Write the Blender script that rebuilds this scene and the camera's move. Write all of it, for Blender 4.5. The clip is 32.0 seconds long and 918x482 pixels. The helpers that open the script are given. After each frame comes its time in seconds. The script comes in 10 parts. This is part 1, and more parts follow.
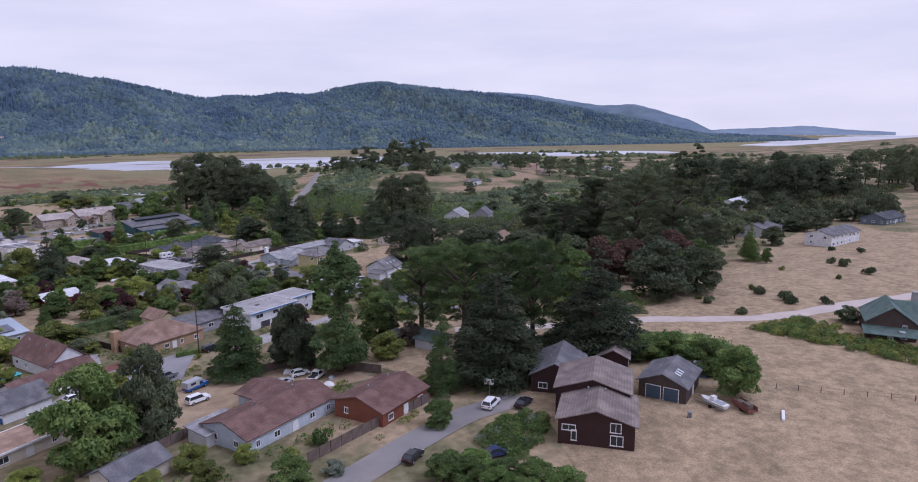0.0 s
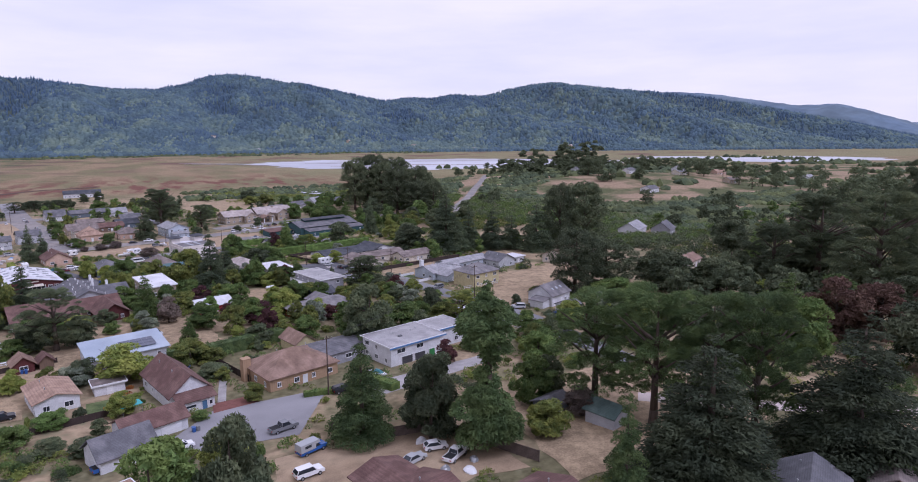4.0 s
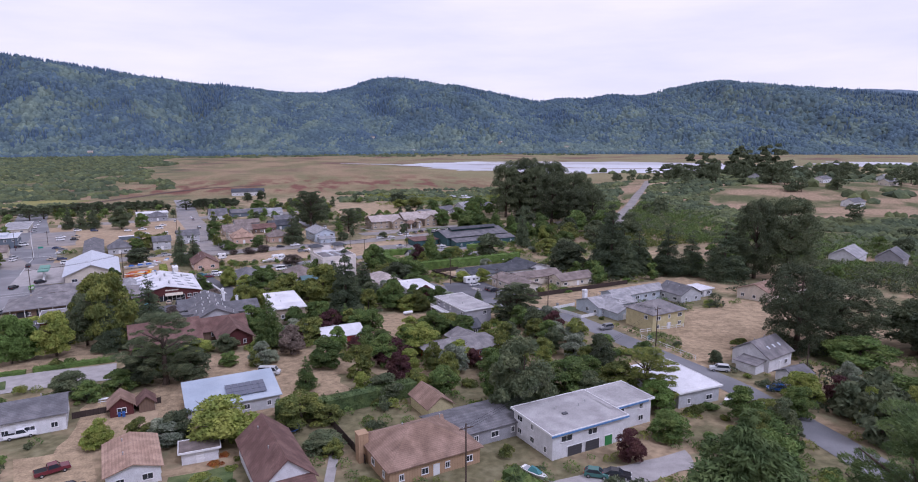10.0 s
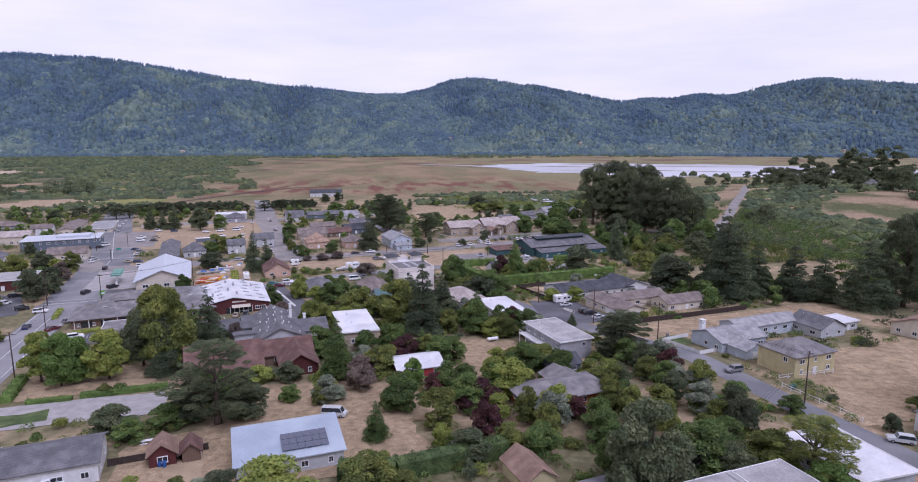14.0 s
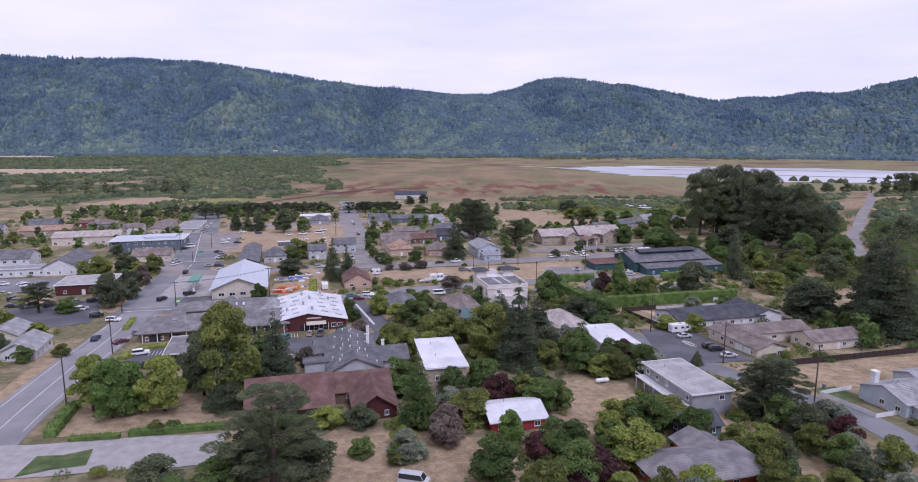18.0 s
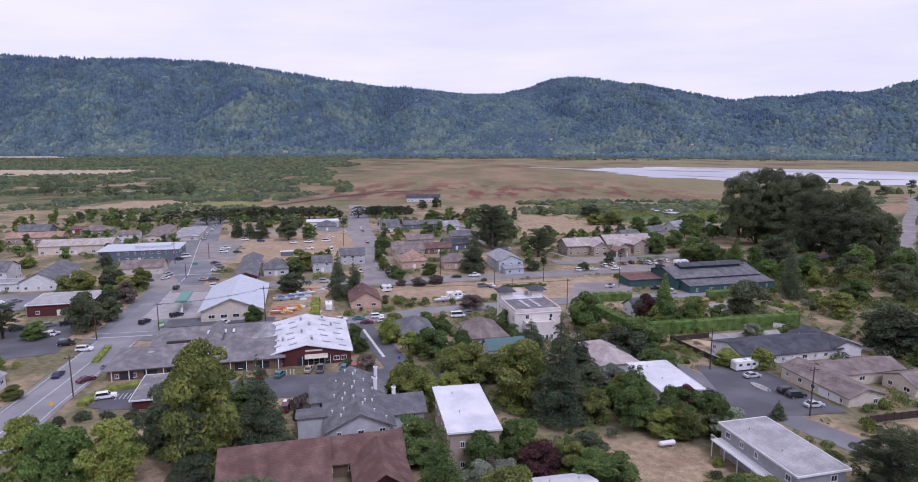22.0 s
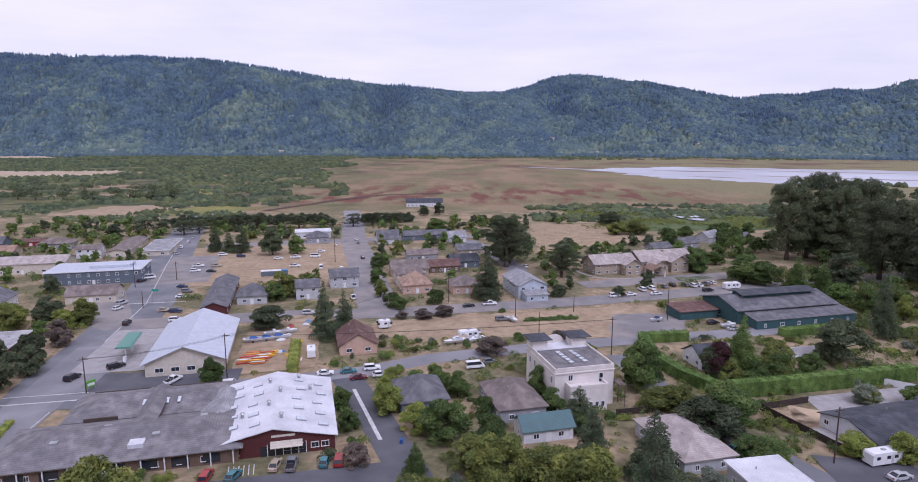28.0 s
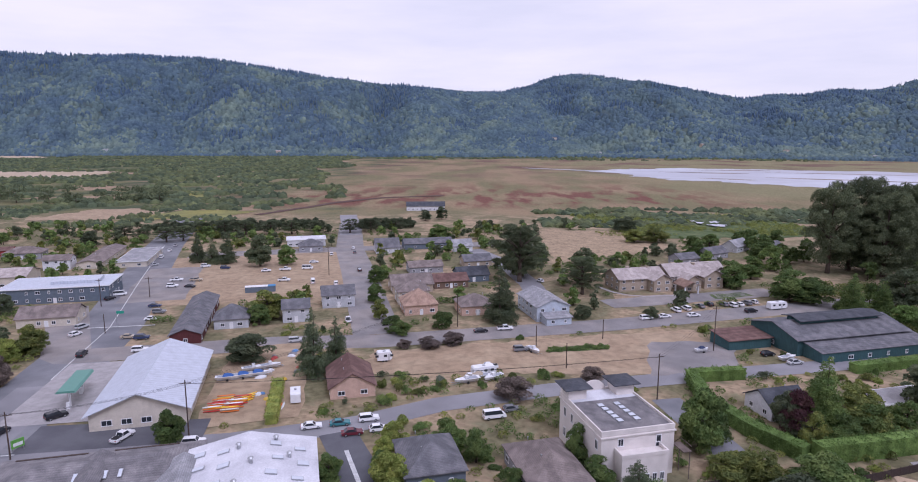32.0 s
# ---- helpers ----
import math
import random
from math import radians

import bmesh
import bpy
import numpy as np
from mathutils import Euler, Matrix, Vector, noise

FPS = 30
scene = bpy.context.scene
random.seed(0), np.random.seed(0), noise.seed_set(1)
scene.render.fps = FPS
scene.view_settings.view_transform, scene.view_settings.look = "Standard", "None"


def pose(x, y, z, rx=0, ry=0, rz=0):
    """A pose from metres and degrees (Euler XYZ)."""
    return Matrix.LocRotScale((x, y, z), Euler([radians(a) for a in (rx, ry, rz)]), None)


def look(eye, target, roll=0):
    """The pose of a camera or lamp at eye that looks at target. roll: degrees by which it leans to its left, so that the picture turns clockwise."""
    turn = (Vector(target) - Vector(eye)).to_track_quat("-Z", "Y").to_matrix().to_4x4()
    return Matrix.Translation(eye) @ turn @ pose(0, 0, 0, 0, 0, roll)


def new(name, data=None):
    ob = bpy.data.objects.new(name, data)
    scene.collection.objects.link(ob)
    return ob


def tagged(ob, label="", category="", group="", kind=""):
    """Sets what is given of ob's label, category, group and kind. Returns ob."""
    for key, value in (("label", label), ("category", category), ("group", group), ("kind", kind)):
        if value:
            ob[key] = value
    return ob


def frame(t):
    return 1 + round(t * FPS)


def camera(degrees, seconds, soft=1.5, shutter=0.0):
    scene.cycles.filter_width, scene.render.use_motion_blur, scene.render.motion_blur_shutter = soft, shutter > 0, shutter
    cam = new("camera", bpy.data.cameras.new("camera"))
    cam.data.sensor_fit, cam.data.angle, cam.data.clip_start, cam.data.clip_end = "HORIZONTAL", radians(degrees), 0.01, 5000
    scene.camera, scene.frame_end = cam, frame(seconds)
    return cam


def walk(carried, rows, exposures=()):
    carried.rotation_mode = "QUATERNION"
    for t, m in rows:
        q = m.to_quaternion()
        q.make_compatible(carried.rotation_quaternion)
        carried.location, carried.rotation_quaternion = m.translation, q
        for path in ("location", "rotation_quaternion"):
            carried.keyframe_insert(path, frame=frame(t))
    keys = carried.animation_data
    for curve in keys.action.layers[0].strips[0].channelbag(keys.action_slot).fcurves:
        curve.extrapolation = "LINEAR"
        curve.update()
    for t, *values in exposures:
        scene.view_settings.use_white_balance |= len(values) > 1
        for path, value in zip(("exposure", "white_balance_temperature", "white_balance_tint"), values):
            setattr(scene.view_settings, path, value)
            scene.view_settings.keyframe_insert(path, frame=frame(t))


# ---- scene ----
cam = camera(71.93, 32.0, 1.0)


def row(t, x, y, z, heading, down, lean):
    return t, pose(x, y, z, 90 - down, 0, -heading) @ pose(0, 0, 0, 0, 0, lean)


walk(cam, [
    row(0, -24.05, -203.84, 60.57, 43.694, 10.218, -0.321),
    row(0.5, -20.87, -200.15, 60.66, 42.783, 10.213, -0.304),
    row(1, -17.82, -196.50, 60.74, 41.687, 10.209, -0.288),
    row(1.5, -15.01, -192.84, 60.83, 39.025, 10.185, -0.275),
    row(2, -12.38, -189.33, 60.94, 35.467, 10.142, -0.240),
    row(2.5, -9.96, -185.87, 61.02, 33.307, 10.106, -0.206),
    row(3, -7.52, -182.45, 61.11, 31.419, 10.072, -0.171),
    row(3.5, -5.57, -179.08, 61.18, 29.929, 10.053, -0.151),
    row(5.5, 0.59, -165.54, 61.25, 25.238, 9.982, -0.113),
    row(6, 1.90, -162.27, 61.26, 23.897, 9.957, -0.105),
    row(6.5, 3.12, -159.00, 61.25, 22.293, 9.945, -0.100),
    row(7, 4.26, -155.54, 61.28, 20.753, 9.935, -0.086),
    row(7.5, 5.43, -152.06, 61.34, 19.473, 9.934, -0.070),
    row(8, 6.46, -148.63, 61.41, 18.335, 9.916, -0.046),
    row(8.5, 7.32, -145.18, 61.48, 17.585, 9.922, -0.037),
    row(9, 7.89, -141.90, 61.56, 16.706, 9.923, -0.048),
    row(9.5, 8.34, -138.65, 61.59, 15.915, 9.922, -0.067),
    row(10, 8.67, -135.30, 61.64, 15.227, 9.918, -0.068),
    row(10.5, 9.03, -131.97, 61.67, 14.549, 9.914, -0.055),
    row(11, 9.37, -128.63, 61.68, 13.756, 9.896, -0.046),
    row(11.5, 9.64, -125.26, 61.67, 12.818, 9.885, -0.041),
    row(12, 9.88, -121.88, 61.65, 11.807, 9.879, -0.056),
    row(12.5, 10.05, -118.33, 61.60, 10.763, 9.877, -0.084),
    row(13, 10.20, -114.75, 61.55, 9.899, 9.869, -0.087),
    row(13.5, 10.19, -111.24, 61.51, 9.032, 9.857, -0.068),
    row(14, 10.15, -107.91, 61.48, 8.397, 9.845, -0.035),
    row(14.5, 10.04, -104.52, 61.47, 7.637, 9.830, -0.021),
    row(16.5, 9.53, -90.45, 61.44, 2.992, 9.807, 0.035),
    row(17, 9.25, -86.91, 61.40, 1.992, 9.809, 0.046),
    row(17.5, 8.98, -83.30, 61.36, 1.271, 9.783, 0.051),
    row(18, 8.55, -79.68, 61.34, 0.873, 9.774, 0.059),
    row(18.5, 8.07, -75.96, 61.32, 0.550, 9.777, 0.073),
    row(19, 7.68, -72.19, 61.31, 0.340, 9.778, 0.073),
    row(19.5, 7.28, -68.38, 61.30, 0.187, 9.778, 0.074),
    row(20, 6.85, -64.59, 61.29, 0.081, 9.767, 0.078),
    row(20.5, 6.44, -60.73, 61.29, 0.000, 9.768, 0.071),
    row(21, 6.06, -56.90, 61.32, -0.047, 9.755, 0.063),
    row(21.5, 5.69, -53.04, 61.42, -0.050, 9.754, 0.042),
    row(22, 5.33, -49.11, 61.55, -0.131, 9.760, 0.037),
    row(22.5, 4.94, -45.05, 61.70, -0.144, 9.766, 0.038),
    row(23, 4.58, -40.94, 61.79, -0.155, 9.777, 0.032),
    row(23.5, 4.24, -36.81, 61.84, -0.145, 9.794, 0.030),
    row(24, 3.84, -32.63, 61.89, -0.144, 9.804, 0.040),
    row(24.5, 3.43, -28.49, 61.90, -0.129, 9.814, 0.038),
    row(25, 3.05, -24.35, 61.90, -0.134, 9.815, 0.014),
    row(25.5, 2.58, -20.27, 61.91, -0.116, 9.811, 0.004),
    row(27.5, 0.51, -3.92, 61.99, -0.019, 9.866, -0.025),
    row(28, -0.00, -0.00, 62.03, -0.000, 9.883, -0.025),
    row(28.5, -0.46, 3.89, 62.06, -0.021, 9.881, -0.019),
    row(29, -1.05, 7.87, 62.07, 0.025, 9.885, -0.020),
    row(29.5, -1.61, 11.87, 62.03, 0.028, 9.891, -0.009),
    row(30, -2.07, 15.93, 61.97, 0.068, 9.910, -0.007),
    row(30.5, -2.49, 19.94, 61.89, 0.070, 9.907, -0.003),
    row(31, -2.99, 24.02, 61.81, 0.102, 9.887, 0.018),
    row(31.5, -3.50, 28.06, 61.68, 0.115, 9.879, 0.041),
    row(32, -3.97, 32.05, 61.53, 0.117, 9.861, 0.062),
], exposures=[(0, -0.03, 5400, 24), (6, 0.17, 5490, 26), (32, 0.11, 5540, 25)])

# ---- sky and sun: a bright overcast day ----
world = bpy.data.worlds.new("overcast_sky")
scene.world = world
world.use_nodes = True
wn, wl = world.node_tree.nodes, world.node_tree.links
wn.clear()
w_out = wn.new("ShaderNodeOutputWorld")
w_bg = wn.new("ShaderNodeBackground")
w_sky = wn.new("ShaderNodeTexSky")
w_sky.sky_type, w_sky.sun_disc = "NISHITA", False
w_sky.sun_elevation, w_sky.sun_rotation = radians(50), radians(150)
w_scale = wn.new("ShaderNodeVectorMath")
w_scale.operation = "SCALE"
w_scale.inputs["Scale"].default_value = 0.10
wl.new(w_sky.outputs[0], w_scale.inputs[0])
# cloud deck: stretched noise on the direction of the sky
w_co = wn.new("ShaderNodeTexCoord")
w_map = wn.new("ShaderNodeMapping")
w_map.inputs["Scale"].default_value = (1.6, 1.6, 9.0)
wl.new(w_co.outputs["Generated"], w_map.inputs["Vector"])
w_noise = wn.new("ShaderNodeTexNoise")
w_noise.inputs["Scale"].default_value = 1.7
w_noise.inputs["Detail"].default_value = 5.0
w_noise.inputs["Roughness"].default_value = 0.55
wl.new(w_map.outputs[0], w_noise.inputs["Vector"])
w_ramp = wn.new("ShaderNodeValToRGB")
w_ramp.color_ramp.elements[0].position, w_ramp.color_ramp.elements[1].position = 0.32, 0.66
w_ramp.color_ramp.elements[0].color = (0.750, 0.715, 0.712, 1)
w_ramp.color_ramp.elements[1].color = (0.915, 0.838, 0.792, 1)
wl.new(w_noise.outputs["Fac"], w_ramp.inputs["Fac"])
w_mix = wn.new("ShaderNodeMix")
w_mix.data_type = "RGBA"
w_mix.inputs["Factor"].default_value = 0.93
wl.new(w_scale.outputs[0], w_mix.inputs["A"])
wl.new(w_ramp.outputs[0], w_mix.inputs["B"])
wl.new(w_mix.outputs["Result"], w_bg.inputs["Color"])
w_bg.inputs["Strength"].default_value = 1.0
wl.new(w_bg.outputs[0], w_out.inputs["Surface"])

sun_data = bpy.data.lights.new("sun", "SUN")
sun_data.energy, sun_data.angle, sun_data.color = 1.5, radians(25), (0.97, 0.96, 0.99)
sun = new("sun", sun_data)
sun.matrix_world = look((0, 0, 300), (-110, 190, 0))

# ---- materials ----
def material(name, colour, rough=0.8, spots=0.18, scale=3.0, fine=18.0, bump=0.3, metal=0.0, second=None,
             mix_scale=0.4, vary=0.0, island=False, stretch=(1, 1, 1), spec=0.3, reach=0.05):
    """A surface with large stains, fine grain and relief. second: another colour, mixed in patches; vary: by object."""
    m = bpy.data.materials.new(name)
    m.use_nodes = True
    n, l = m.node_tree.nodes, m.node_tree.links
    b = n["Principled BSDF"]
    b.inputs["Roughness"].default_value, b.inputs["Metallic"].default_value = rough, metal
    b.inputs["Specular IOR Level"].default_value = spec
    co = n.new("ShaderNodeTexCoord")
    mp = n.new("ShaderNodeMapping")
    mp.inputs["Scale"].default_value = stretch
    l.new(co.outputs["Object"], mp.inputs["Vector"])

    def noise_at(s, detail=4.0):
        t = n.new("ShaderNodeTexNoise")
        t.inputs["Scale"].default_value, t.inputs["Detail"].default_value = s, detail
        l.new(mp.outputs[0], t.inputs["Vector"])
        return t.outputs["Fac"]

    def mixed(kind, fac, a, c):
        x = n.new("ShaderNodeMix")
        x.data_type, x.blend_type = "RGBA", kind
        for sock, v in (("Factor", fac), ("A", a), ("B", c)):
            if isinstance(v, (int, float)):
                x.inputs[sock].default_value = v
            elif isinstance(v, tuple):
                x.inputs[sock].default_value = (*v[:3], 1)
            else:
                l.new(v, x.inputs[sock])
        return x.outputs["Result"]

    def ramp(fac, lo, hi, c0=(0, 0, 0), c1=(1, 1, 1)):
        r = n.new("ShaderNodeValToRGB")
        r.color_ramp.elements[0].position, r.color_ramp.elements[1].position = lo, hi
        r.color_ramp.elements[0].color, r.color_ramp.elements[1].color = (*c0, 1), (*c1, 1)
        l.new(fac, r.inputs["Fac"])
        return r.outputs["Color"]

    col = tuple(colour)
    if second is not None:
        col = mixed("MIX", ramp(noise_at(mix_scale, 6.0), 0.42, 0.6), col, tuple(second))
    g = 1 - spots
    col = mixed("MULTIPLY", 1.0, col, ramp(noise_at(scale), 0.3, 0.7, (g, g, g), (1 + spots * 0.4,) * 3))
    g = 1 - spots * 0.8
    col = mixed("MULTIPLY", 1.0, col, ramp(noise_at(fine, 2.0), 0.3, 0.7, (g, g, g), (1 + spots * 0.3,) * 3))
    if vary:
        src = n.new("ShaderNodeNewGeometry").outputs["Random Per Island"] if island else n.new("ShaderNodeObjectInfo").outputs["Random"]
        lo, hi = 1 - vary, 1 + vary
        col = mixed("MULTIPLY", 1.0, col, ramp(src, 0.0, 1.0, (lo, lo, lo * 0.95), (hi, hi * 0.97, hi * 0.85)))
    if isinstance(col, tuple):
        b.inputs["Base Color"].default_value = (*col, 1)
    else:
        l.new(col, b.inputs["Base Color"])
    if bump:
        bp = n.new("ShaderNodeBump")
        bp.inputs["Strength"].default_value, bp.inputs["Distance"].default_value = bump, reach
        l.new(noise_at(fine, 3.0), bp.inputs["Height"])
        l.new(bp.outputs[0], b.inputs["Normal"])
    return m


def shingles(name, colour, second=None, course=0.3, spots=0.25, rough=0.9):
    """A roof covering with courses that run along its slope's contour, and patches of wear."""
    m = material(name, colour, rough, spots, 0.5, 5.0, 0.25, second=second, mix_scale=0.25, reach=0.03)
    n, l = m.node_tree.nodes, m.node_tree.links
    b = n["Principled BSDF"]
    old = b.inputs["Base Color"].links[0].from_socket
    co = n.new("ShaderNodeTexCoord")
    wv = n.new("ShaderNodeTexWave")
    wv.wave_type, wv.bands_direction, wv.wave_profile = "BANDS", "Z", "SAW"
    wv.inputs["Scale"].default_value = 0.314 / course * 1.9
    wv.inputs["Distortion"].default_value = 0.5
    l.new(co.outputs["Object"], wv.inputs["Vector"])
    rp = n.new("ShaderNodeValToRGB")
    rp.color_ramp.elements[0].color, rp.color_ramp.elements[1].color = (0.8, 0.8, 0.8, 1), (1.05, 1.05, 1.05, 1)
    l.new(wv.outputs["Fac"], rp.inputs["Fac"])
    x = n.new("ShaderNodeMix")
    x.data_type, x.blend_type = "RGBA", "MULTIPLY"
    x.inputs["Factor"].default_value = 1.0
    l.new(old, x.inputs["A"])
    l.new(rp.outputs[0], x.inputs["B"])
    l.new(x.outputs["Result"], b.inputs["Base Color"])
    return m


def boards(name, colour, width=0.2, upright=False, spots=0.15, rough=0.75):
    """Painted or stained siding: dark joints between its boards."""
    m = material(name, colour, rough, spots, 0.7, 6.0, 0.2)
    n, l = m.node_tree.nodes, m.node_tree.links
    b = n["Principled BSDF"]
    old = b.inputs["Base Color"].links[0].from_socket
    co = n.new("ShaderNodeTexCoord")
    wv = n.new("ShaderNodeTexWave")
    wv.wave_type, wv.bands_direction, wv.wave_profile = "BANDS", "DIAGONAL" if upright else "Z", "SAW"
    if upright:
        mp = n.new("ShaderNodeMapping")
        mp.inputs["Scale"].default_value = (1, 1, 0)
        l.new(co.outputs["Object"], mp.inputs["Vector"])
        l.new(mp.outputs[0], wv.inputs["Vector"])
    else:
        l.new(co.outputs["Object"], wv.inputs["Vector"])
    wv.inputs["Scale"].default_value = 0.314 / width
    rp = n.new("ShaderNodeValToRGB")
    rp.color_ramp.elements[0].color, rp.color_ramp.elements[1].color = (0.72, 0.72, 0.72, 1), (1, 1, 1, 1)
    rp.color_ramp.elements[1].position = 0.22
    l.new(wv.outputs["Fac"], rp.inputs["Fac"])
    x = n.new("ShaderNodeMix")
    x.data_type, x.blend_type = "RGBA", "MULTIPLY"
    x.inputs["Factor"].default_value = 1.0
    l.new(old, x.inputs["A"])
    l.new(rp.outputs[0], x.inputs["B"])
    l.new(x.outputs["Result"], b.inputs["Base Color"])
    return m


def leaf_material(name, colour, second, vary=0.3, island=False):
    def haze_veil(c):   # a veil of haze put into the foliage: part of its colour is a cool grey
        g = 0.3 * c[0] + 0.6 * c[1] + 0.1 * c[2]
        return tuple(0.93 * q + 0.07 * g * k * 1.15 for q, k in zip(c, (0.92, 1.0, 1.1)))
    colour, second = haze_veil(colour), haze_veil(second)
    m = material(name, colour, 0.75, 0.35, 0.35, 3.0, 0.0, second=second, mix_scale=0.5, vary=vary, island=island, spec=0.2)
    n, l = m.node_tree.nodes, m.node_tree.links
    out, b = n["Material Output"], n["Principled BSDF"]
    tr, mx = n.new("ShaderNodeBsdfTranslucent"), n.new("ShaderNodeMixShader")
    mx.inputs["Fac"].default_value = 0.3
    l.new(b.inputs["Base Color"].links[0].from_socket, tr.inputs["Color"])
    l.new(b.outputs[0], mx.inputs[1])
    l.new(tr.outputs[0], mx.inputs[2])
    l.new(mx.outputs[0], out.inputs["Surface"])
    return m


MAT = dict(
    glass=material("window_glass", (0.03, 0.035, 0.045), 0.08, 0.1, 0.3, 2, 0.0, spec=0.6),
    white=material("white_paint", (0.72, 0.72, 0.74), 0.6, 0.08, 0.8, 9, 0.1),
    concrete=material("concrete", (0.36, 0.34, 0.34), 0.9, 0.2, 0.5, 8, 0.2),
    asphalt=material("asphalt", (0.225, 0.22, 0.235), 0.9, 0.16, 0.12, 14, 0.2, second=(0.27, 0.265, 0.28), mix_scale=0.05),
    asphalt_mid=material("asphalt_mid", (0.175, 0.178, 0.195), 0.9, 0.18, 0.12, 14, 0.2, second=(0.215, 0.215, 0.23), mix_scale=0.06),
    asphalt_dark=material("asphalt_dark", (0.10, 0.10, 0.115), 0.9, 0.16, 0.12, 14, 0.2, second=(0.13, 0.13, 0.145), mix_scale=0.1),
    gravel=material("gravel", (0.235, 0.222, 0.222), 0.95, 0.2, 0.15, 12, 0.3, second=(0.285, 0.258, 0.245), mix_scale=0.08),
    dirt=material("dirt", (0.34, 0.25, 0.165), 0.95, 0.25, 0.4, 6, 0.3, second=(0.395, 0.30, 0.20), mix_scale=0.12),
    straw=material("dry_grass", (0.40, 0.30, 0.192), 0.95, 0.34, 0.6, 3.0, 0.5, second=(0.325, 0.243, 0.155), mix_scale=0.16, reach=0.15),
    lawn=material("green_lawn", (0.075, 0.115, 0.04), 0.95, 0.3, 0.4, 8, 0.4, second=(0.12, 0.15, 0.06), mix_scale=0.2, reach=0.1),
    line=material("road_paint", (0.6, 0.6, 0.6), 0.8, 0.25, 1.0, 9, 0.0),
    wood=material("weathered_wood", (0.16, 0.125, 0.11), 0.9, 0.3, 0.8, 8, 0.3),
    darkwood=material("dark_wood", (0.055, 0.04, 0.036), 0.85, 0.25, 0.8, 8, 0.3),
    bark=material("bark", (0.10, 0.075, 0.06), 0.95, 0.35, 1.0, 8, 0.5, stretch=(3, 3, 0.6)),
    pole=material("pole_wood", (0.085, 0.06, 0.05), 0.9, 0.25, 1, 8, 0.3, stretch=(3, 3, 0.5)),
    metal=material("galvanised_steel", (0.45, 0.46, 0.48), 0.45, 0.15, 1, 8, 0.05, metal=0.7),
    tyre=material("tyre_rubber", (0.02, 0.02, 0.022), 0.85, 0.1, 2, 9, 0.0),
    # water: the sky's pale reflection is painted into its base colour
    water=material("sky_toned_water", (0.50, 0.51, 0.58), 0.4, 0.1, 0.01, 0.05, 0.0, second=(0.38, 0.38, 0.44), mix_scale=0.004, spec=0.5),
)
LEAF = dict(
    broad=leaf_material("broad_leaves", (0.112, 0.186, 0.056), (0.180, 0.250, 0.070)),
    olive=leaf_material("olive_leaves", (0.160, 0.204, 0.058), (0.272, 0.298, 0.068)),
    lime=leaf_material("lime_leaves", (0.246, 0.320, 0.066), (0.358, 0.395, 0.085), 0.2),
    dark=leaf_material("dark_leaves", (0.110, 0.146, 0.086), (0.160, 0.190, 0.106)),
    fir=leaf_material("fir_needles", (0.098, 0.138, 0.086), (0.148, 0.188, 0.106)),
    cypress=leaf_material("cypress_sprays", (0.094, 0.152, 0.060), (0.148, 0.212, 0.076), 0.2),
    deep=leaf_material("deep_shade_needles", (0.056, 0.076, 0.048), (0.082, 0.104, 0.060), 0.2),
    brown=leaf_material("brown_leaves", (0.150, 0.084, 0.070), (0.215, 0.130, 0.096), 0.2),
    plum=leaf_material("plum_leaves", (0.104, 0.042, 0.056), (0.160, 0.075, 0.075), 0.2),
    grey=leaf_material("grey_leaves", (0.246, 0.302, 0.226), (0.358, 0.395, 0.320), 0.2),
    bare=leaf_material("bare_twigs", (0.189, 0.151, 0.142), (0.282, 0.226, 0.208), 0.2),
    gum=leaf_material("gum_leaves", (0.108, 0.138, 0.082), (0.160, 0.190, 0.108)),
    bloom=leaf_material("orange_blooms", (0.46, 0.12, 0.03), (0.50, 0.36, 0.06), 0.3),
    hedge=leaf_material("hedge_leaves", (0.15, 0.25, 0.06), (0.20, 0.32, 0.08), 0.15),
)
